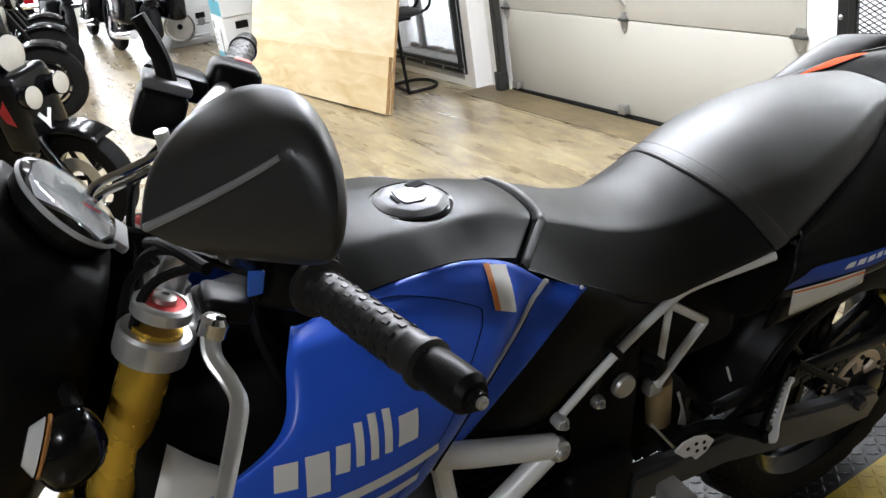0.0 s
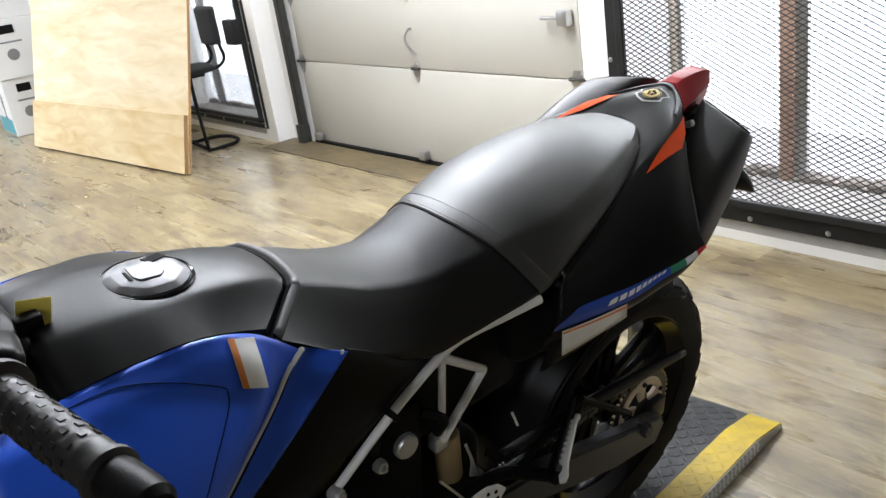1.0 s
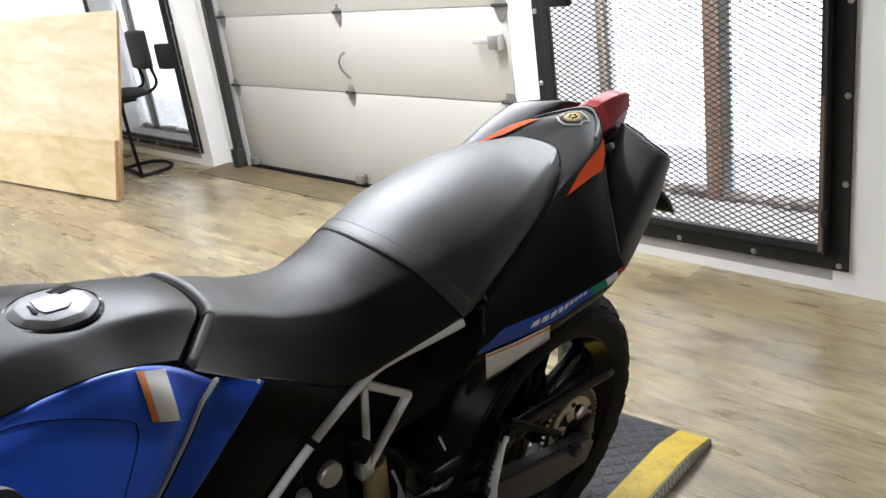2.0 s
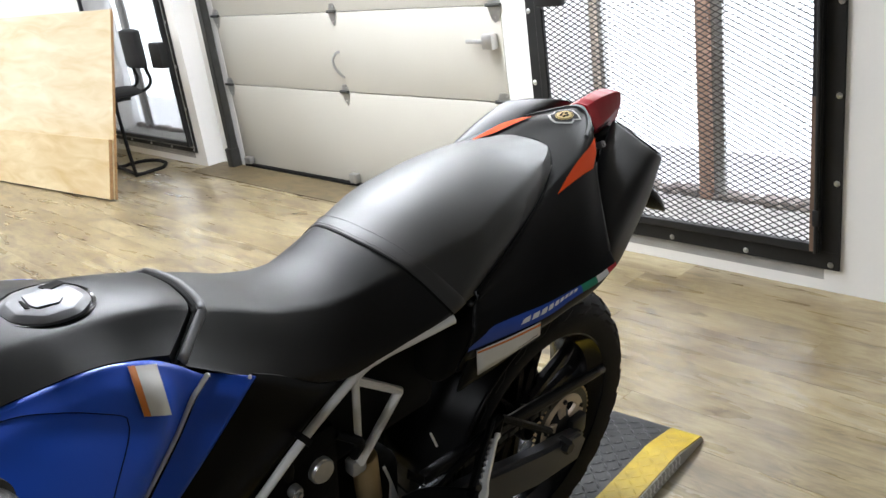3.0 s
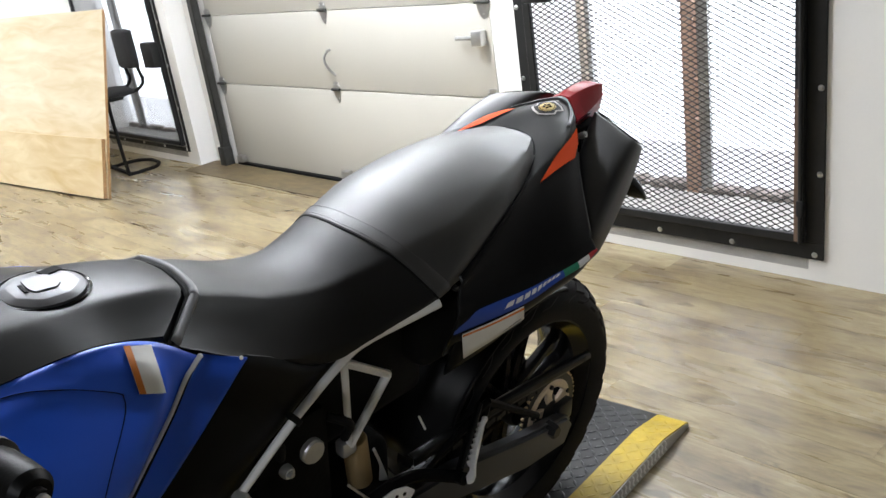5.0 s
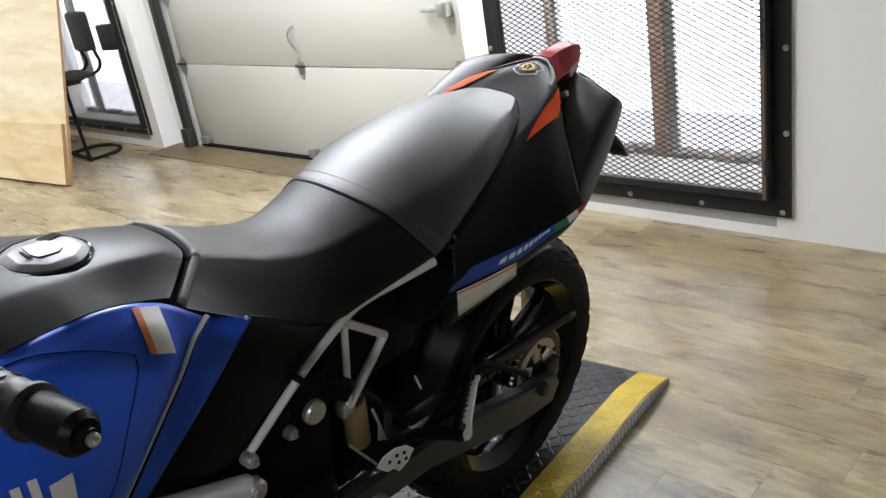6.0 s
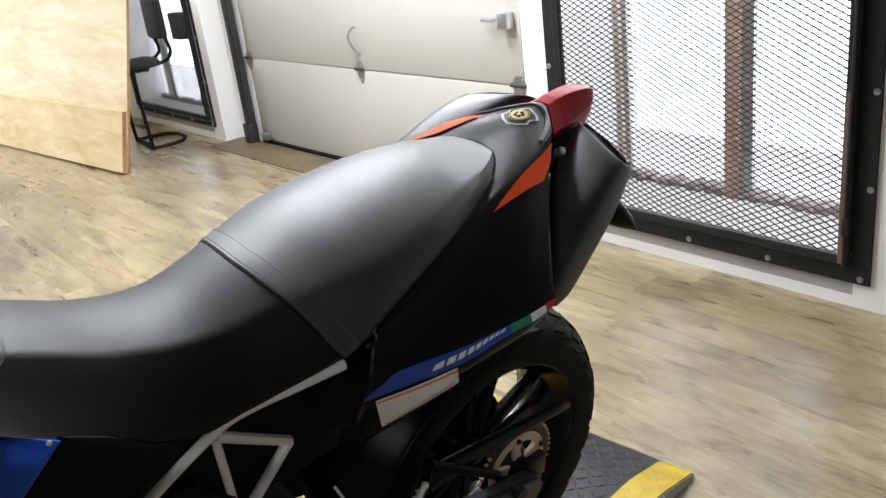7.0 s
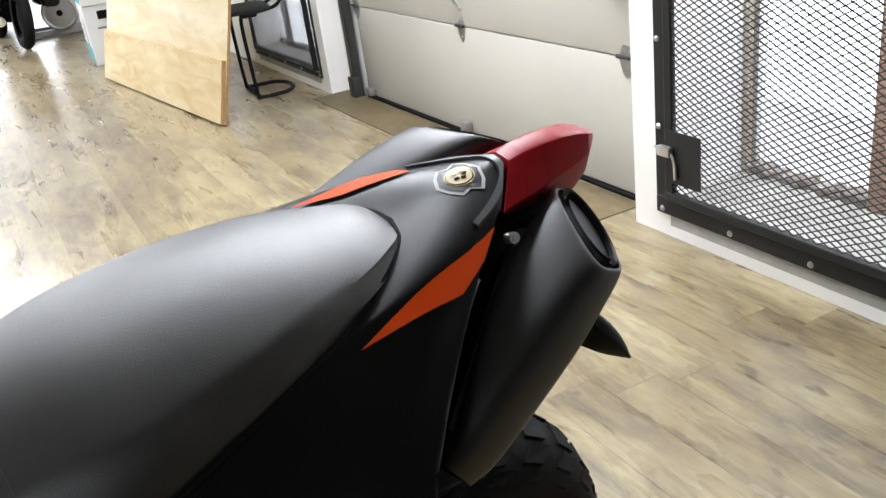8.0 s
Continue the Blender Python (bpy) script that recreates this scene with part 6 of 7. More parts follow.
for s in (1, -1):
    x = -0.027
    y = 0.1 * s
    leg = fpart("fork_leg", tubes(([(x, y, -0.02), (x, y, -0.46)], 0.0265), seg=24), M_GOLD, None, "gold anodised fork leg")
    fpart("fork_slider", tubes(([(x, y, -0.46), (x, y, -0.80)], 0.021), seg=18), M_CHROME, leg)
    fpart("cap_ring", revolve([(0.031, -0.006), (0.031, 0.006), (0.027, 0.009), (0.0235, 0.009), (0.0235, 0.0)], 32, Matrix.Translation((x, y, 0))), M_ALU, leg, "silver fork cap ring")
    fpart("cap_red", revolve([(0.024, 0.0), (0.0235, 0.0075), (0.012, 0.0085)], 32, Matrix.Translation((x, y, 0))), M_REDANO, leg, "red anodised fork cap")
    fpart("adjuster", revolve([(0.012, 0.006), (0.012, 0.014), (0.009, 0.016), (0.004, 0.0165), (0.004, 0.013), (0.0001, 0.013)], 12, Matrix.Translation((x, y, 0))), M_BOLT, leg)
    fpart("clamp_eye", revolve([(0.028, -0.054), (0.0375, -0.054), (0.0385, -0.050), (0.0385, -0.028), (0.036, -0.024), (0.028, -0.024)], 32, Matrix.Translation((x, y, 0))), M_ALU, leg, "silver fork clamp")
    fpart("lower_clamp", revolve([(0.028, -0.27), (0.038, -0.27), (0.038, -0.23), (0.028, -0.23)], 24, Matrix.Translation((x, y, 0))), M_ENGINE, leg)
    fpart("brake_caliper", rounded((x + 0.02, y - 0.02 * s - 0.02, -0.76), (x + 0.09, y - 0.02 * s + 0.02, -0.64), 0.01), M_ENGINE, leg)
fpart("top_clamp", rounded((-0.045, -0.085, -0.054), (0.022, 0.085, -0.026), 0.010, 3), M_ALU, None, "cast aluminium top clamp")
fpart("bottom_clamp", rounded((-0.05, -0.09, -0.27), (0.02, 0.09, -0.23), 0.010, 3), M_ENGINE)
fpart("steering_nut", revolve([(0.0001, -0.012), (0.012, -0.012), (0.017, -0.016), (0.017, -0.03)], 6), M_ALU)
for s in (1, -1):
    fpart("bar_riser", tubes(([(-0.02, 0.05 * s, -0.03), (-0.008, 0.05 * s, 0.10)], [0.017, 0.014]), seg=14), M_ALU)
    fpart("bar_clamp", rounded((-0.028, 0.05 * s - 0.013, 0.098), (0.012, 0.05 * s + 0.013, 0.145), 0.006), M_ALU)
BAR = [G(-0.122, 0.45, 0.148), G(-0.066, 0.25, 0.121), G(-0.012, 0.14, 0.108), G(0.008, 0.06, 0.118), G(0.01, 0, 0.121), G(0.008, -0.06, 0.126), G(-0.004, -0.14, 0.140), G(-0.050, -0.27, 0.160), G(-0.094, -0.44, 0.187)]
hb = fpart("handlebar", tube(bmesh.new(), BAR, 0.0125, 14, 60), M_ALU, None, "silver tapered handlebar")


def grip(a, b, flange, side):
    d = (b - a)
    L = d.length
    m = basis(a, d, (0, 0, 1)) @ pose(0, 0, 0, 0, 90, 0)
    prof = [(0.013, -0.004), (0.027, -0.004), (0.0275, 0.0), (0.027, 0.004), (0.0185, 0.006)]
    for k in range(9):
        z = 0.012 + (L * 0.72 - 0.02) * k / 9
        prof += [(0.0178, z), (0.0184, z + 0.003), (0.0184, z + 0.007), (0.0178, z + 0.009)]
    prof += [(0.0185, L * 0.72), (0.021, L * 0.725), (0.021, L * 0.75), (0.0165, L * 0.76)]
    g = fpart("grip", revolve(prof, 28, m), M_GRIP, None, "black ribbed rubber grip")
    # raised diamonds along the upper side
    V = bmesh.new()
    for i in range(9):
        for j in range(10):
            ang = 2 * math.pi * (j + 0.5 * (i % 2)) / 10
            z = 0.016 + (L * 0.72 - 0.03) * i / 9
            c = Vector((0.0187 * math.cos(ang), 0.0187 * math.sin(ang), z))
            box(V, (-0.002, -0.0022, -0.003), (0.0002, 0.0022, 0.003), m @ Matrix.Translation(c) @ pose(0, 0, 0, 0, 0, math.degrees(ang)))
    tagged(fpart("grip_pattern", V, M_GRIP, g), kind="stuff")
    we = fpart("bar_end", revolve([(0.0165, L * 0.76), (0.0175, L * 0.79), (0.0175, L * 0.90), (0.0165, L * 0.97), (0.012, L * 1.0), (0.007, L * 1.0), (0.007, L * 1.03), (0.0001, L * 1.035)], 24, m), M_PLASTIC, None, "black bar end weight")
    fpart("screw", revolve([(0.005, L * 1.02), (0.005, L * 1.045), (0.003, L * 1.05), (0.0001, L * 1.045)], 10, m), M_BOLT, we)


grip(G(-0.066, 0.255, 0.1215), G(-0.124, 0.455, 0.1485), 0.027, 1)
grip(G(-0.056, -0.30, 0.1645), G(-0.096, -0.455, 0.189), 0.027, -1)
# left controls
lc = fpart("switch_housing", rounded((0.020, 0.19, 0.085), (0.085, 0.245, 0.150), 0.012, 3), M_PLASTIC, None, "black switch housing")
fpart("blue_switch", prism([(-0.008, -0.010), (0.006, -0.012), (0.010, 0.008), (-0.002, 0.014)], 0.006, Matrix.Translation(G(-0.012, 0.246, 0.113)) @ pose(0, 0, 0, -90, 0, 0), 0.001), material("blue_switch_plastic", (0.03, 0.12, 0.5), 0.35), lc, "blue switch")
fpart("lever_bracket", rounded((-0.028, 0.225, 0.080), (0.015, 0.270, 0.100), 0.007, 3), M_PLASTIC, lc, "black lever bracket")
fpart("lever_pivot", revolve([(0.0001, 0.010), (0.008, 0.009), (0.012, 0.005), (0.012, -0.008), (0.0001, -0.009)], 18, Matrix.Translation(G(0.020, 0.285, 0.086))), M_CHROME, lc)
fpart("clutch_lever", tube(bmesh.new(), [G(0.021, 0.282, 0.084), G(0.018, 0.300, 0.068), G(0.004, 0.318, 0.057), G(-0.003, 0.338, 0.050), G(0.001, 0.365, 0.038), G(0.008, 0.40, 0.018), G(0.015, 0.435, -0.004)], [0.0100, 0.0068], 12, 40, flat=0.55), M_ALU, None, "polished clutch lever")
fpart("lever_ball", revolve([(0.0001, 0.011), (0.008, 0.008), (0.011, 0), (0.008, -0.008), (0.0001, -0.011)], 16, Matrix.Translation(G(0.016, 0.440, -0.007))), M_ALU)
fpart("clutch_adjuster", tubes(([G(0.02, 0.21, 0.10), G(0.045, 0.14, 0.085), G(0.05, 0.06, 0.05)], 0.006), seg=10, n=16), M_RUBBER)
# mirror on the left
MC = Vector((0.042, 0.272))
MTIP = Vector((0.104, 0.192))


def mirror_point(p, f):
    """A point of the shell: p on the rim, drawn in by f towards the crown of the shell."""
    q = MC + (p - MC) * f
    keel = math.exp(-((p - MC).angle(MTIP - MC) / 0.5) ** 2)
    return G(q.x, 0.368 + 0.028 * ((1 - keel) * (1 - f ** 5) + keel * (1 - f ** 1.3)) + 0.018 * (1 - f), q.y)


def mirror_shell():
    rim = [MTIP, Vector((0.107, 0.222)), Vector((0.101, 0.250)), Vector((0.086, 0.274)), Vector((0.060, 0.291)), Vector((0.026, 0.288)), Vector((-0.006, 0.260)), Vector((-0.024, 0.228)), Vector((-0.027, 0.206)),
           Vector((-0.018, 0.196)), Vector((0.018, 0.190)), Vector((0.070, 0.186)), MTIP]
    rim = [Vector((p.x, p.y)) for p in spline([(a.x, a.y, 0) for a in rim], 49)][:-1]
    rows = [[G(p.x, 0.360, p.y) for p in rim]] + [[mirror_point(p, f) for p in rim] for f in (1.0, 0.985, 0.96, 0.93, 0.9, 0.85, 0.8, 0.68, 0.55, 0.42, 0.3, 0.2, 0.1)]
    rows.append([G(MC.x, 0.414, MC.y)] * len(rim))
    return grid(rows, True)


def swung(bm):
    """The shell swung out, so that its glass looks back to the rider."""
    for v in bm.verts:
        a = (0.104 + v.co.x) / 0.131
        out = 0.02 + 0.10 * a
        v.co = v.co + Vector((-out * (0.15 + 0.225 * a), out, out * 0.36))
    return bm


mr = fpart("mirror", swung(mirror_shell()), M_MIRROR, None, "dark grey pointed mirror shell", smooth=28)
fpart("mirror_glass", swung(prism([(-0.098, 0.199), (-0.10, 0.25), (-0.062, 0.284), (-0.030, 0.283), (0.018, 0.228), (0.018, 0.204)], 0.003, Matrix.Translation((0, 0.357, 0)) @ Matrix(((1, 0, 0, 0), (0, 0, 1, 0), (0, 1, 0, 0), (0, 0, 0, 1))))), M_CHROME, mr, "mirror glass")
# lighter grey line that paints the highlight on the shell's keel
fpart("ridge_line", swung(tube(bmesh.new(), [mirror_point(MTIP, f) + Vector((0, 0.0004, 0)) for f in (0.97, 0.8, 0.6, 0.4, 0.2, 0.06)], [0.0030, 0.0020], 6, 20)), M_TRIM, mr)
fpart("mirror_stem", tube(bmesh.new(), [G(0.05, 0.420, 0.232), G(0.045, 0.37, 0.195), G(0.02, 0.28, 0.150), G(-0.012, 0.235, 0.125)], [0.016, 0.009], 12, 24), M_PLASTIC, mr, "black mirror stem")
# right side: brake reservoir, switch, bare mirror stem
rs = fpart("brake_reservoir", rounded((-0.066, -0.236, 0.084), (-0.006, -0.178, 0.146), 0.008, 3), M_PLASTIC, None, "square black brake fluid reservoir")
fpart("reservoir_lid", rounded((-0.0665, -0.2365, 0.1465), (-0.0055, -0.1775, 0.160), 0.005, 3), M_LID, rs, "grey satin lid")
fpart("reservoir_bracket", tubes(([G(0.03, -0.20, 0.09), G(0.01, -0.15, 0.085), G(0.0, -0.14, 0.13)], 0.008), seg=8, n=12), M_ALU, rs)
sh = fpart("throttle_housing", rounded((0.02, -0.30, 0.135), (0.088, -0.235, 0.19), 0.014, 3), M_PLASTIC, None, "black throttle and switch housing")
fpart("stop_switch", rounded((0.052, -0.305, 0.158), (0.078, -0.282, 0.192), 0.004), material("red_switch_plastic", (0.55, 0.03, 0.02), 0.4), sh, "red stop switch")
fpart("brake_master", rounded((-0.05, -0.29, 0.13), (0.02, -0.22, 0.165), 0.01, 2), M_PLASTIC, sh)
fpart("brake_lever", tube(bmesh.new(), [G(0.05, -0.27, 0.15), G(0.035, -0.33, 0.155), G(0.02, -0.43, 0.165)], [0.01, 0.007], 10, 20, flat=0.6), M_ALUDARK)
fpart("right_mirror_stem", tube(bmesh.new(), [G(0.035, -0.205, 0.155), G(0.047, -0.207, 0.178), G(0.064, -0.210, 0.200), G(0.086, -0.214, 0.222)], [0.0125, 0.010], 10, 20), M_PLASTIC, None, "black mirror stem")
# cables
for a in ([G(-0.02, 0.2, 0.10), G(0.05, 0.12, 0.07), G(0.04, 0.03, -0.02), G(-0.03, -0.01, -0.12)], [G(-0.01, -0.2, 0.13), G(0.055, -0.1, 0.06), G(0.045, 0.0, -0.03)], [G(0.045, 0.10, 0.05), G(0.058, 0.06, 0.0), G(0.05, 0.05, -0.10)], [G(0.0, 0.16, 0.09), G(0.048, 0.11, 0.02), G(0.04, 0.10, -0.1), G(0.02, 0.06, -0.22)]):
    fpart("cable", tube(bmesh.new(), a, 0.0052, 8, 30), M_RUBBER)
fpart("silver_banjo", tubes(([G(0.035, -0.05, 0.035), G(0.02, -0.07, 0.02), G(0.02, -0.085, -0.02)], 0.007), seg=10, n=12), M_ALU)
for dz in (0.0, 0.013):
    part("brake_hose", tube(bmesh.new(), [(-0.36, -0.045, 1.078 + dz), (-0.345, -0.05, 1.088 + dz), (-0.305, -0.05, 1.096 + dz), (-0.268, -0.052, 1.105 + dz), (-0.240, -0.06, 1.112 + dz)], 0.0048, 8, 20), M_CHROME, bike, "braided silver brake hose")
part("hose_fitting", tube(bmesh.new(), [(-0.268, -0.052, 1.104), (-0.267, -0.05, 1.126), (-0.268, -0.05, 1.142)], 0.0085, 10, 6), M_ALU, bike)
# dash
DM = Matrix.Translation(G(0.128, 0.0, 0.050)) @ pose(0, 0, 0, 0, 27, 0) @ Matrix.Diagonal((0.93, 0.93, 0.93, 1))
ds = fpart("dashboard", revolve([(0.0001, -0.03), (0.05, -0.028), (0.064, -0.012), (0.066, 0.0), (0.063, 0.004)], 40, DM @ Matrix.Diagonal((1.0, 1.18, 1, 1))), M_PLASTIC, None, "round dashboard under a clear lens")
fpart("screen", prism([(-0.040, -0.05), (0.036, -0.05), (0.046, -0.03), (0.046, 0.03), (0.036, 0.05), (-0.040, 0.05), (-0.05, 0.02), (-0.05, -0.02)], 0.003, DM @ Matrix.Translation((0, 0, 0.001))), M_SCREEN, ds, "grey instrument screen")
fpart("lens", revolve([(0.0655, 0.003), (0.064, 0.009), (0.055, 0.014), (0.03, 0.017), (0.0001, 0.018)], 40, DM @ Matrix.Diagonal((1.0, 1.18, 1, 1))), M_GLASS, ds, "clear lens", smooth=60).visible_shadow = False
fpart("lens_rim", revolve([(0.0655, 0.001), (0.068, 0.004), (0.066, 0.008), (0.064, 0.004), (0.0655, 0.001)], 40, DM @ Matrix.Diagonal((1.0, 1.18, 1, 1))), M_GREYPAINT, ds, "pale rim")
fpart("button_bar", rounded((0.054, -0.03, 0.0), (0.075, 0.035, 0.012), 0.004, 2, DM), M_GREYPAINT, ds)
fpart("tell_tale_bar", prism([(-0.005, -0.02), (0.018, -0.028), (0.020, -0.022), (-0.002, -0.014)], 0.001, DM @ Matrix.Translation((0.014, 0.02, 0.0045))), M_RED, ds)
# headlight fairing
# near-black block added to hide the right fork leg
fpart("dash_bracket", rounded((-0.12, -0.055, -0.30), (-0.005, -0.035, 0.02), 0.008, 2), M_DARKGAP)
fair = []
for f, w, t, b in ((0.075, 0.085, 0.005, -0.24), (0.11, 0.120, 0.020, -0.33), (0.16, 0.135, 0.045, -0.36), (0.20, 0.125, 0.070, -0.34), (0.24, 0.085, 0.060, -0.19), (0.27, 0.055, 0.0, -0.15), (0.285, 0.02, -0.06, -0.11)):
    m_ = 0.5 * (t + b)
    fair.append([G(f, y, z) for y, z in ((0, t), (w * 0.6, t - 0.012), (w * 0.95, 0.5 * (t + m_)), (w, m_), (w * 0.8, 0.5 * (b + m_)), (w * 0.4, b), (0, b - 0.006), (-w * 0.4, b), (-w * 0.8, 0.5 * (b + m_)), (-w, m_), (-w * 0.95, 0.5 * (t + m_)), (-w * 0.6, t - 0.012))])
hf = fpart("headlight_fairing", grid(fine_rows(fair, 20), True, True), M_PLASTIC, None, "matt black headlight fairing", smooth=60)
fpart("headlight_lens", revolve([(0.0001, 0.02), (0.05, 0.012), (0.06, 0.0), (0.06, -0.02)], 28, Matrix.Translation(G(0.255, 0, -0.10)) @ pose(0, 0, 0, 0, -105, 0)), M_LENSCLEAR, hf, "clear headlight lens")
for s in (1, -1):
    r_ = []
    for k in range(9):
        t = k / 8
        rad = 0.030 * math.sin(math.pi * min(0.97, 0.10 + 0.84 * t)) ** 0.7
        cpt = G(0.122 - 0.060 * t, 0, -0.100)
        r_.append([cpt + Vector((0, (0.205 + 0.030 * math.cos(q) * rad / 0.03) * s, 1.45 * rad * math.sin(q))) for q in (2 * math.pi * j / 18 for j in range(18))])
    fi = fpart("front_indicator", grid(fine_rows(r_[1:], 14), True, True), M_GLOSS, None, "black front turn indicator", smooth=60)
    lens = [[p + Vector((-0.006, 0, 0)) for p in r_[0]], [p + Vector((-0.002, 0, 0)) for p in r_[1]]]
    fpart("lens_seal", tube(bmesh.new(), [p for p in r_[1]] + [r_[1][0]], 0.0022, 6), M_AMBER, fi)
    fpart("indicator_lens", grid(fine_rows([[p + Vector((-0.002, 0.002 * s, 0)) for p in q] for q in lens], 6), True, True), M_LENSCLEAR, fi, "clear lens with amber bulb", smooth=60)
    fpart("indicator_stalk", tubes(([(-0.08, 0.18 * s, -0.10), (-0.10, 0.10 * s, -0.10)], 0.009), seg=8), M_RUBBER, fi)
fwl = wheel("front_wheel", 0, 0, 0.302, 0.12, M_GLOSS)
fwl.matrix_basis = SM @ pose(-0.027, 0, -0.782)
for sd in (-1, 1):
    part("brake_disc", revolve([(0.11, -0.002), (0.16, -0.002), (0.16, 0.002), (0.11, 0.002), (0.11, -0.002)], 48, Matrix.Translation((0, 0.065 * sd, 0)) @ pose(0, 0, 0, 90)), M_ALU, fwl)
fm = []
for k in range(9):
    a = radians(35 + 14 * k)
    fm.append([Vector((-0.027, 0, -0.782)) + Vector((math.cos(a) * (0.325 - (0.03 if abs(y) > 0.06 else 0)), y, math.sin(a) * (0.325 - (0.03 if abs(y) > 0.06 else 0)))) for y in (-0.07, -0.055, -0.025, 0, 0.025, 0.055, 0.07)])
fpart("front_mudguard", grid(fine_grid(fm, 18, 12)), M_PLASTIC, None, "black front mudguard", thick=0.004)
part("paper_sheet", grid(fine_grid([[(-0.368, 0.142, 0.889), (-0.342, 0.146, 0.856), (-0.314, 0.142, 0.823)], [(-0.405, 0.140, 0.800), (-0.370, 0.146, 0.775), (-0.330, 0.142, 0.750)]], 5, 6)), M_STICKER, bike, "white paper sheet behind the fork", thick=0.001)
# radiator and the space behind the forks
part("radiator", rounded((-0.37, -0.16, 0.44), (-0.33, 0.16, 0.72), 0.01), M_ENGINE, bike, "black radiator")
part("steering_head", tube(bmesh.new(), [(-0.31, 0, 0.95), (-0.41, 0, 0.74)], 0.035, 16), M_ENGINE, bike)
part("head_frame", rounded((-0.30, -0.07, 0.78), (-0.10, 0.07, 0.94), 0.03, 3), M_ENGINE, bike)
part("ignition_bezel", rounded((-0.215, -0.055, 0.965), (-0.145, 0.06, 1.012), 0.014, 3), M_PLASTIC, bike, "black ignition surround")
key = part("ignition_key", rounded((-0.155, 0.030, 1.006), (-0.128, 0.048, 1.024), 0.004, 2), M_RUBBER, bike, "black key in the ignition")
TM = basis((-0.156, 0.033, 0.999), (0.965, 0.0, -0.26), (0.15, -0.12, 0.98))
tag_ = part("key_tag", rounded((0, 0, -0.001), (0.036, 0.040, 0.001), 0.0008, 1, TM), M_YTAG, key, "yellow paper key tag")
part("tag_wire", tube(bmesh.new(), [TM @ Vector((0.02, 0.010, 0.002)), TM @ Vector((0.022, -0.006, 0.008)), Vector((-0.140, 0.036, 1.016))], 0.0011, 6, 10), M_DARKGAP, tag_)
part("tag_mark", boxes(((0.020, 0.006, 0.0011), (0.023, 0.024, 0.0016)), ((0.010, 0.008, 0.0011), (0.021, 0.011, 0.0016)), m=TM), M_INK, tag_)
for a in ([(-0.20, 0.06, 0.985), (-0.17, 0.09, 0.97), (-0.12, 0.10, 0.93)], [(-0.22, 0.03, 0.99), (-0.24, 0.08, 0.95), (-0.23, 0.11, 0.88)]):
    part("cable", tube(bmesh.new(), a, 0.006, 8, 14), M_RUBBER, bike)


# ---- other motorcycles standing in the shop ----
def other_bike(m, paint, label, bags=False, lamps=False, R=0.32):
    b = thing("motorcycle", label, "motorcycle", m, "parked motorcycles")
    k_ = R / 0.32
    for x in (-0.75, 0.75):
        t = part("wheel", revolve([(r * k_, y) for r, y in ((0.20, -0.05), (0.25, -0.06), (0.29, -0.052), (0.315, -0.025), (0.32, 0), (0.315, 0.025), (0.29, 0.052), (0.25, 0.06), (0.20, 0.05))], 40, Matrix.Translation((x, 0, R)) @ pose(0, 0, 0, 90)), M_TYRE, b)
        part("rim", revolve([(r * k_, y) for r, y in ((0.20, -0.045), (0.215, -0.05), (0.19, -0.02), (0.19, 0.02), (0.215, 0.05), (0.20, 0.045))], 40, Matrix.Translation((x, 0, R)) @ pose(0, 0, 0, 90)), M_GLOSS, t)
        for k in range(5):
            a = 2 * math.pi * k / 5
            part("spoke", tube(bmesh.new(), [(x, 0, R), (x + 0.2 * k_ * math.cos(a), 0, R + 0.2 * k_ * math.sin(a))], 0.014, 6), M_ALUDARK, t)
        if not lamps:
            part("wheel_disc", revolve([(0.0001, -0.03), (0.06, -0.035), (0.17 * k_, -0.012), (0.17 * k_, 0.012), (0.06, 0.035), (0.0001, 0.03)], 32, Matrix.Translation((x, 0, R)) @ pose(0, 0, 0, 90)), M_ENGINE, t)
        part("brake_disc", revolve([(0.07, -0.002), (0.14, -0.002), (0.14, 0.002), (0.07, 0.002), (0.07, -0.002)], 32, Matrix.Translation((x, 0.065, R)) @ pose(0, 0, 0, 90)), M_ALU, t)
        rows = []
        for k in range(8):
            a = radians((20 if x < 0 else 50) + 16 * k)
            rows.append([Vector((x + (R + 0.03) * math.cos(a), y, R + (R + 0.03 - (0.025 if abs(y) > 0.06 else 0)) * math.sin(a))) for y in (-0.08, -0.06, 0, 0.06, 0.08)])
        part("mudguard", grid(fine_grid(rows, 14, 9)), M_GLOSS, b, thick=0.004)
    for y in (-0.1, 0.1):
        part("fork_leg", tube(bmesh.new(), [(-0.75, y, R), (-0.45, y, 0.98)], 0.024, 12), M_GLOSS, b)
    part("tank", grid([[Vector((x, y, z)) for y, z in ((0, t), (w * 0.7, t - 0.03), (w, t - 0.12), (w * 0.8, t - 0.2), (0, t - 0.22), (-w * 0.8, t - 0.2), (-w, t - 0.12), (-w * 0.7, t - 0.03))] for x, w, t in ((-0.42, 0.08, 0.90), (-0.36, 0.14, 0.96), (-0.2, 0.17, 1.0), (0.0, 0.15, 0.97), (0.12, 0.10, 0.90))], True, True), paint, b, "painted tank", subsurf=2)
    part("seat", grid([[Vector((x, y, z)) for y, z in ((0, t), (w, t - 0.02), (w, t - 0.08), (0, t - 0.1), (-w, t - 0.08), (-w, t - 0.02))] for x, w, t in ((0.08, 0.10, 0.86), (0.2, 0.16, 0.80), (0.45, 0.16, 0.80), (0.55, 0.14, 0.87), (0.85, 0.11, 0.90))], True, True), M_SEAT, b, "black seat", subsurf=2)
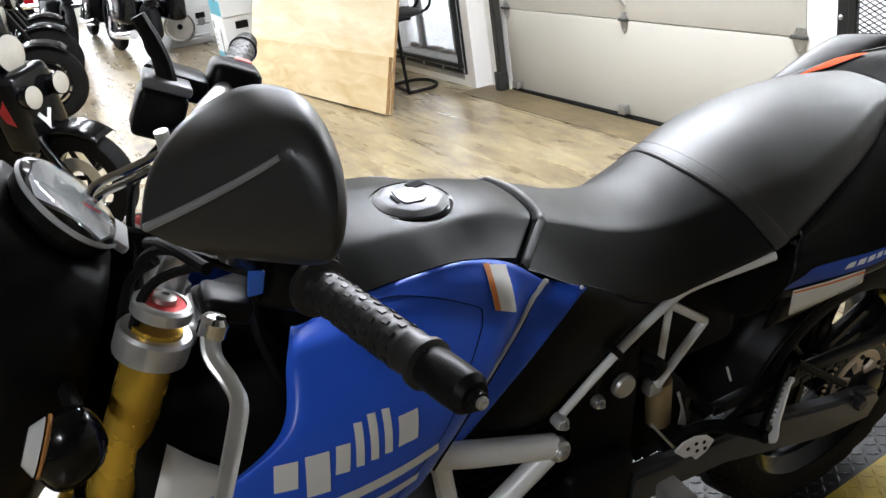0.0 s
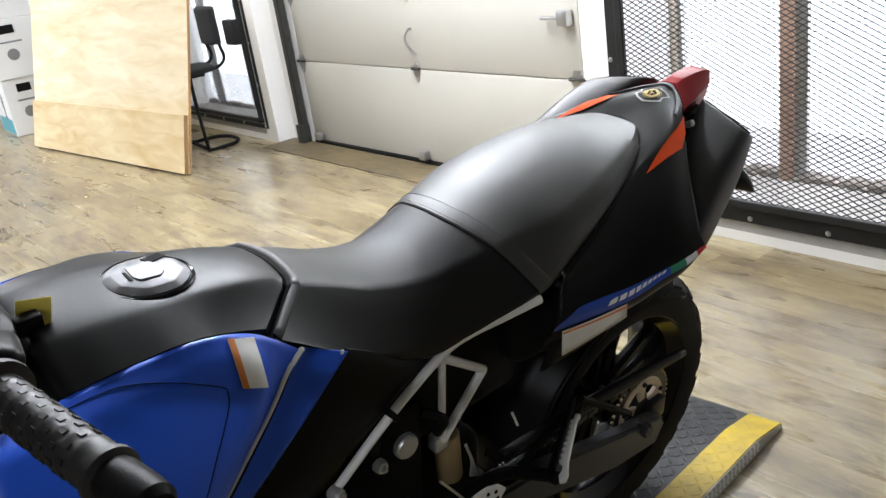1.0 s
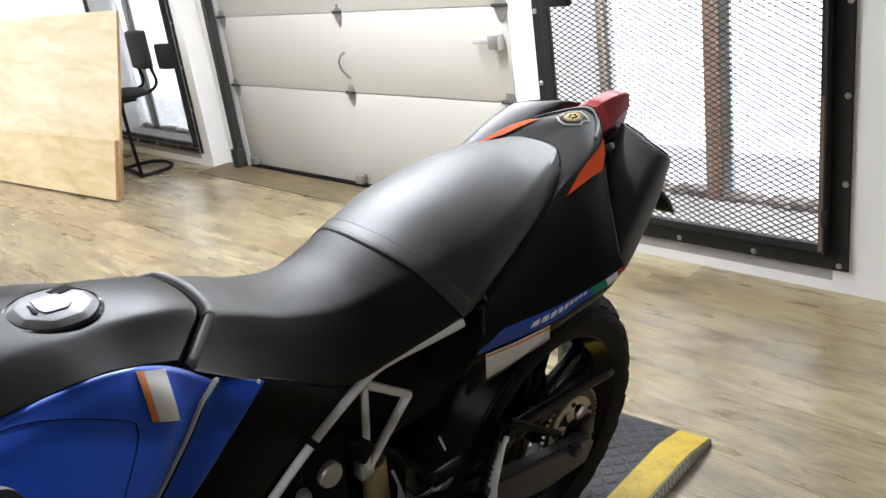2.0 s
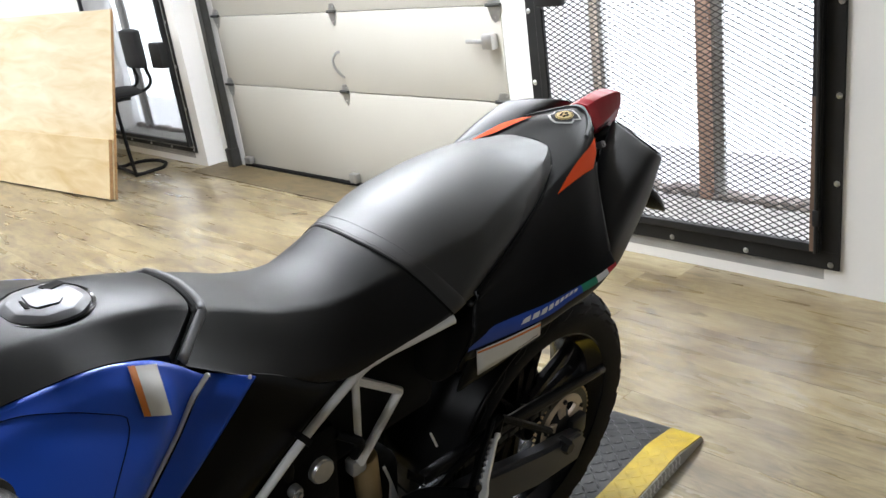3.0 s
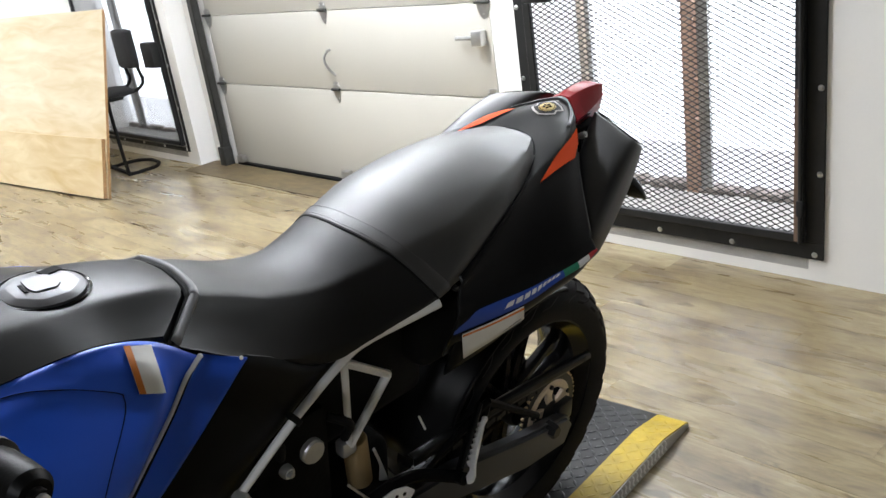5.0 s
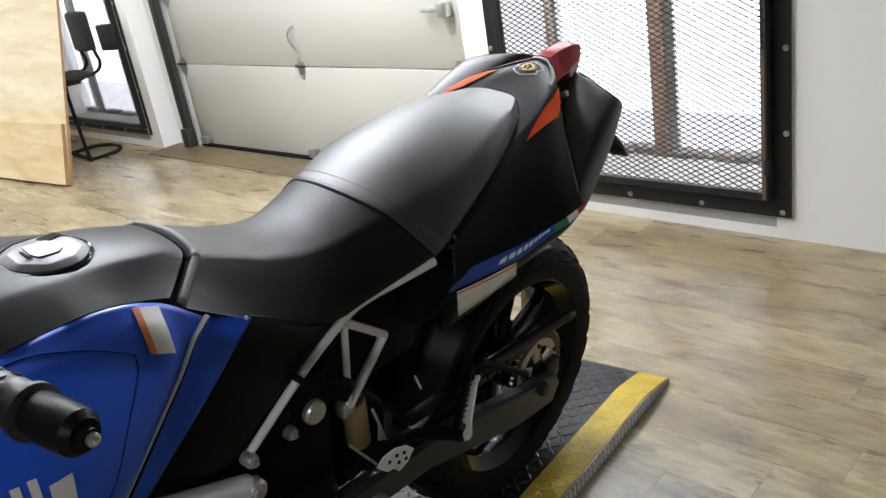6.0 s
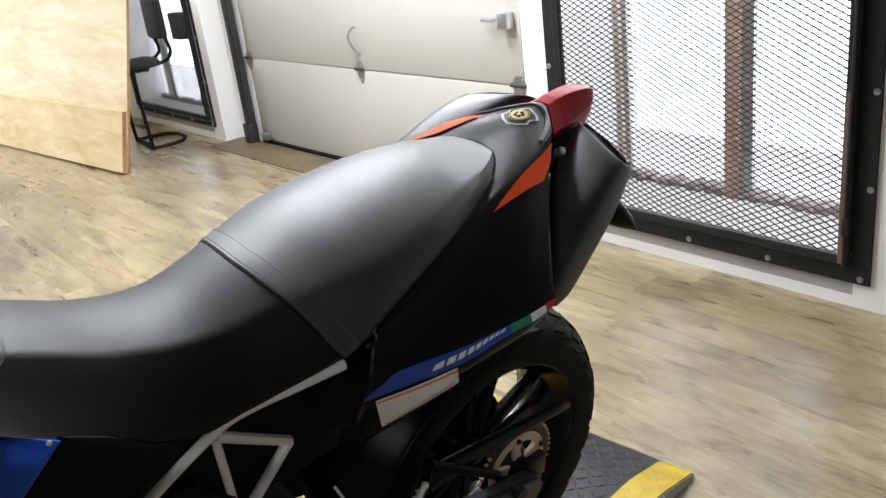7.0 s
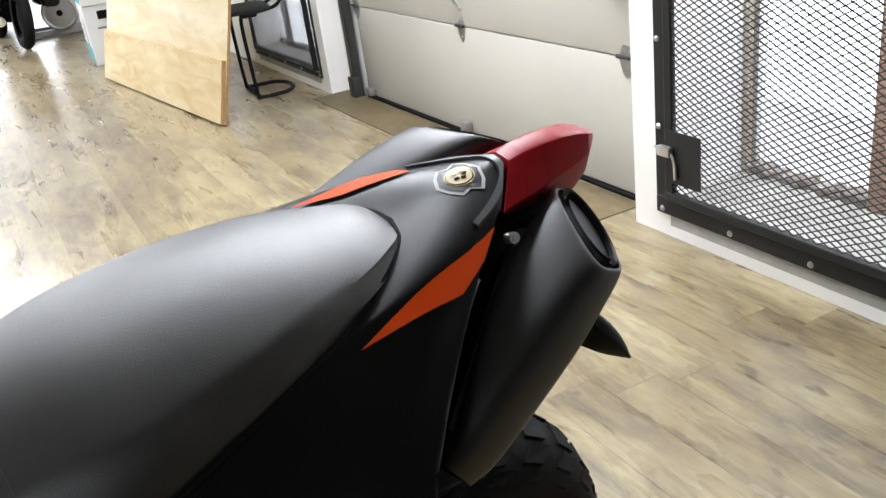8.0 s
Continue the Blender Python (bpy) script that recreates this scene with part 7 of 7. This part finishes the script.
    part("engine", rounded((-0.32, -0.17, 0.24), (0.26, 0.17, 0.62), 0.05, 3), M_ENGINE, b)
    for y in (-0.19, 0.19):
        part("engine_cover", revolve([(0.0001, 0.03), (0.09, 0.025), (0.12, 0)], 24, Matrix.Translation((0.0, y * 0.85, 0.40)) @ pose(0, 0, 0, -90 if y > 0 else 90)), M_CHROME, b)
    for z in (0.50, 0.53, 0.56, 0.59, 0.65, 0.68, 0.71):
        part("cooling_fin", rounded((-0.22, -0.14, z), (0.10, 0.14, z + 0.012), 0.004, 1), M_ALUDARK, b)
    part("exhaust", tube(bmesh.new(), [(-0.25, -0.18, 0.45), (-0.2, -0.22, 0.28), (0.1, -0.22, 0.25), (0.85, -0.22, 0.30)], [0.025, 0.05], 14, 24), M_CHROME, b, "chrome exhaust")
    part("handlebar", tube(bmesh.new(), [(-0.25, 0.42, 1.08), (-0.36, 0.25, 1.12), (-0.44, 0, 1.03), (-0.36, -0.25, 1.12), (-0.25, -0.42, 1.08)], 0.013, 10, 30), M_CHROME, b)
    for y in (-1, 1):
        part("grip", tube(bmesh.new(), [(-0.24, 0.43 * y, 1.08), (-0.32, 0.31 * y, 1.11)], 0.018, 10), M_RUBBER, b)
        mi = part("mirror", revolve([(0.0001, 0.02), (0.04, 0.015), (0.055, 0.0), (0.05, -0.006), (0.0001, -0.006)], 20, Matrix.Translation((-0.34, 0.36 * y, 1.27)) @ pose(0, 0, 0, 0, -80, 0)), M_GLOSS, b)
        part("stem", tube(bmesh.new(), [(-0.34, 0.28 * y, 1.11), (-0.34, 0.34 * y, 1.26)], 0.006, 6), M_CHROME, mi)
        part("indicator", revolve([(0.0001, 0.03), (0.03, 0.02), (0.035, 0)], 16, Matrix.Translation((0.90, 0.14 * y, 0.78)) @ pose(0, 0, 0, 0, 90, 0)), M_GLOSS, b)
    part("headlight", revolve([(0.0001, 0.09), (0.06, 0.07), (0.09, 0.02), (0.095, -0.03), (0.09, -0.035)], 28, Matrix.Translation((-0.56, 0, 0.93)) @ pose(0, 0, 0, 0, 90, 0)), M_GLOSS, b, "round headlight")
    part("headlight_lens", revolve([(0.0001, 0.015), (0.05, 0.012), (0.088, 0.0)], 28, Matrix.Translation((-0.595, 0, 0.93)) @ pose(0, 0, 0, 0, -90, 0)), M_LAMPGLASS, b)
    if lamps:
        for y in (-0.10, 0.10):
            lp = part("spot_lamp", revolve([(0.0001, 0.06), (0.035, 0.05), (0.056, 0.015), (0.058, -0.02)], 24, Matrix.Translation((-0.70, y, 0.74)) @ pose(0, 0, 0, 0, 90, 0)), M_GLOSS, b, "black spot lamp")
            part("lamp_lens", revolve([(0.0001, 0.01), (0.035, 0.008), (0.054, 0.0)], 24, Matrix.Translation((-0.72, y, 0.74)) @ pose(0, 0, 0, 0, -90, 0)), M_LAMPGLASS, lp)
        part("fork_shroud", rounded((-0.66, -0.15, 0.46), (-0.46, 0.15, 0.86), 0.05, 3), M_GLOSS, b, "black fork shroud")
        part("red_decal", prism([(0, 0), (0.05, 0.02), (0.09, 0.12), (0.05, 0.09), (0.02, 0.13)], 0.002, Matrix.Translation((-0.60, 0.153, 0.62)) @ pose(0, 0, 0, 90)), M_RED, b)
        part("white_decal", prism([(0.0, 0.0), (0.018, 0.04), (0.05, 0.09), (0.03, 0.10), (0.006, 0.06), (-0.006, 0.06), (-0.03, 0.10), (-0.05, 0.09), (-0.018, 0.04)], 0.002, Matrix.Translation((-0.664, 0.02, 0.55)) @ basis((0, 0, 0), (0, -1, 0), (0, 0, 1))), M_WHITE, b)
        part("fairing_panel", rounded((-0.50, -0.16, 0.85), (-0.40, 0.16, 1.12), 0.04, 3), paint, b)
    tlm = part("tail_lamp", rounded((0.98, -0.06, 0.72), (1.02, 0.06, 0.79), 0.012, 2), M_REDLENS, b, "red tail lamp")
    part("plate_bar", boxes(((0.985, -0.10, 0.66), (1.0, 0.10, 0.69))), M_CHROME, tlm)
    if bags:
        for y in (-1, 1):
            part("saddlebag", rounded((0.42, min(0.17 * y, 0.36 * y), 0.42), (0.98, max(0.17 * y, 0.36 * y), 0.76), 0.06, 3), M_GLOSS, b, "hard black saddlebag")
    part("stand", tube(bmesh.new(), [(-0.05, 0.15, 0.28), (-0.1, 0.24, 0.015)], 0.012, 8), M_ENGINE, b)
    return b


REDP = material("dark_red_paint", (0.30, 0.015, 0.02), 0.2, coat=0.5)
other_bike(pose(-4.2, -0.70, 0, -7, 0, 225), M_GLOSS, "black cruiser with twin spot lamps and chrome trim", lamps=True, R=0.27)
other_bike(pose(-10.1, 1.02, 0, -7, 0, 6), M_GLOSS, "black touring motorcycle with hard saddlebags", bags=True)
proto = other_bike(pose(-7.2, -0.85, 0, -7, 0, 255), REDP, "black motorcycle with a dark red tank")
copy_thing(proto, pose(-8.8, -0.72, 0, -7, 0, 258))
copy_thing(proto, pose(-10.3, -0.62, 0, -7, 0, 256))
copy_thing(proto, pose(-12.6, 0.95, 0, -7, 0, 4))
copy_thing(proto, pose(-12.2, -0.15, 0, -7, 0, 8))
copy_thing(proto, pose(-12.9, 0.40, 0, -7, 0, 6))


def trainer_stand():
    s = thing("wheel_stand", "pale grey floor machine with a round flywheel", "machine", pose(-10.2, 1.60, 0, 0, 0, 80))
    part("foot", rounded((-0.35, -0.22, 0.0), (0.35, -0.14, 0.07), 0.015, 2), M_GREYPAINT, s)
    part("foot", rounded((-0.35, 0.14, 0.0), (0.35, 0.22, 0.07), 0.015, 2), M_GREYPAINT, s)
    part("column", rounded((-0.06, -0.18, 0.05), (0.06, 0.18, 0.62), 0.02, 2), M_GREYPAINT, s)
    w = part("flywheel", revolve([(0.0001, 0.03), (0.06, 0.03), (0.15, 0.02), (0.17, 0.03), (0.19, 0.02), (0.19, -0.02), (0.17, -0.03), (0.0001, -0.03)], 36, Matrix.Translation((0, -0.25, 0.24)) @ pose(0, 0, 0, 90)), M_ALU, s, "bright metal flywheel")
    part("hub", revolve([(0.0001, 0.05), (0.03, 0.05), (0.035, 0.03)], 18, Matrix.Translation((0, -0.25, 0.24)) @ pose(0, 0, 0, 90)), M_PLASTIC, w)
    part("cover", tube(bmesh.new(), [(-0.25, 0, 0.5), (-0.05, 0, 0.85), (0.25, 0, 0.9)], 0.04, 10, 14), M_PLASTIC, s)


trainer_stand()
tagged(put(rounded((-0.35, -0.2, 0), (0.35, 0.2, 0.3), 0.06, 3), "storage_bin", M_BLUEBAG, matrix=pose(-10.75, 1.95, 0.725)), "blue plastic bin stacked on cartons", "bin")
carton(pose(-10.75, 1.95, 0.001, 0, 0, 2), 0.6, 0.42, 0.36)
carton(pose(-10.75, 1.95, 0.3625, 0, 0, 2), 0.6, 0.42, 0.36)


# ---- floor of vinyl planks ----
def floor():
    f = tagged(put(boxes(((-16.0, -9.0, -0.12), (7.0, DOOR + 0.05, -0.004))), "floor", M_FLOOR_BASE, smooth=0), "brown and grey wood-look vinyl plank floor", "floor", kind="structure")
    W, L = 0.152, 1.22
    rnd = random.Random(11)
    near = bpy.data.meshes.new("plank")
    g = 0.00008

    def plank_verts(x0, x1, y0, y1):
        e = 0.00018
        return [(x0 + g, y0 + g, -0.004), (x1 - g, y0 + g, -0.004), (x1 - g, y1 - g, -0.004), (x0 + g, y1 - g, -0.004),
                (x0 + g + e, y0 + g + e, 0), (x1 - g - e, y0 + g + e, 0), (x1 - g - e, y1 - g - e, 0), (x0 + g + e, y1 - g - e, 0)]
    FACES = [(4, 5, 6, 7), (0, 1, 5, 4), (1, 2, 6, 5), (2, 3, 7, 6), (3, 0, 4, 7)]
    near.from_pydata(plank_verts(0, L, 0, W), [], FACES)
    near.materials.append(M_PLANK)
    V, F = [], []
    rows = int((WALL + 9.0) / W) + 1
    for r in range(rows):
        y0 = WALL - (r + 1) * W
        off = rnd.uniform(0, L)
        x = -16.0 - off
        while x < 7.0:
            if -5.6 < x < 1.3 and y0 > -0.9:
                ob = new("plank", near)
                ob.parent = f
                ob.matrix_basis = pose(x, y0, 0)
            else:
                n = len(V)
                V.extend(plank_verts(max(x, -16), min(x + L, 7.0), max(y0, -9), y0 + W))
                F.extend([tuple(n + k for k in q) for q in FACES])
            x += L
    # the strip in the door's recess
    for k in range(3):
        n = len(V)
        V.extend(plank_verts(GAR[0] + k * 0.97, GAR[0] + (k + 1) * 0.97, WALL, DOOR + 0.02))
        F.extend([tuple(n + q for q in w) for w in FACES])
    me = bpy.data.meshes.new("far_planks")
    me.from_pydata(V, [], F)
    me.materials.append(M_PLANK_FAR)
    ob = new("far_planks", me)
    ob.parent = f
    tagged(ob, "more vinyl planks of the same floor", kind="stuff")


floor()
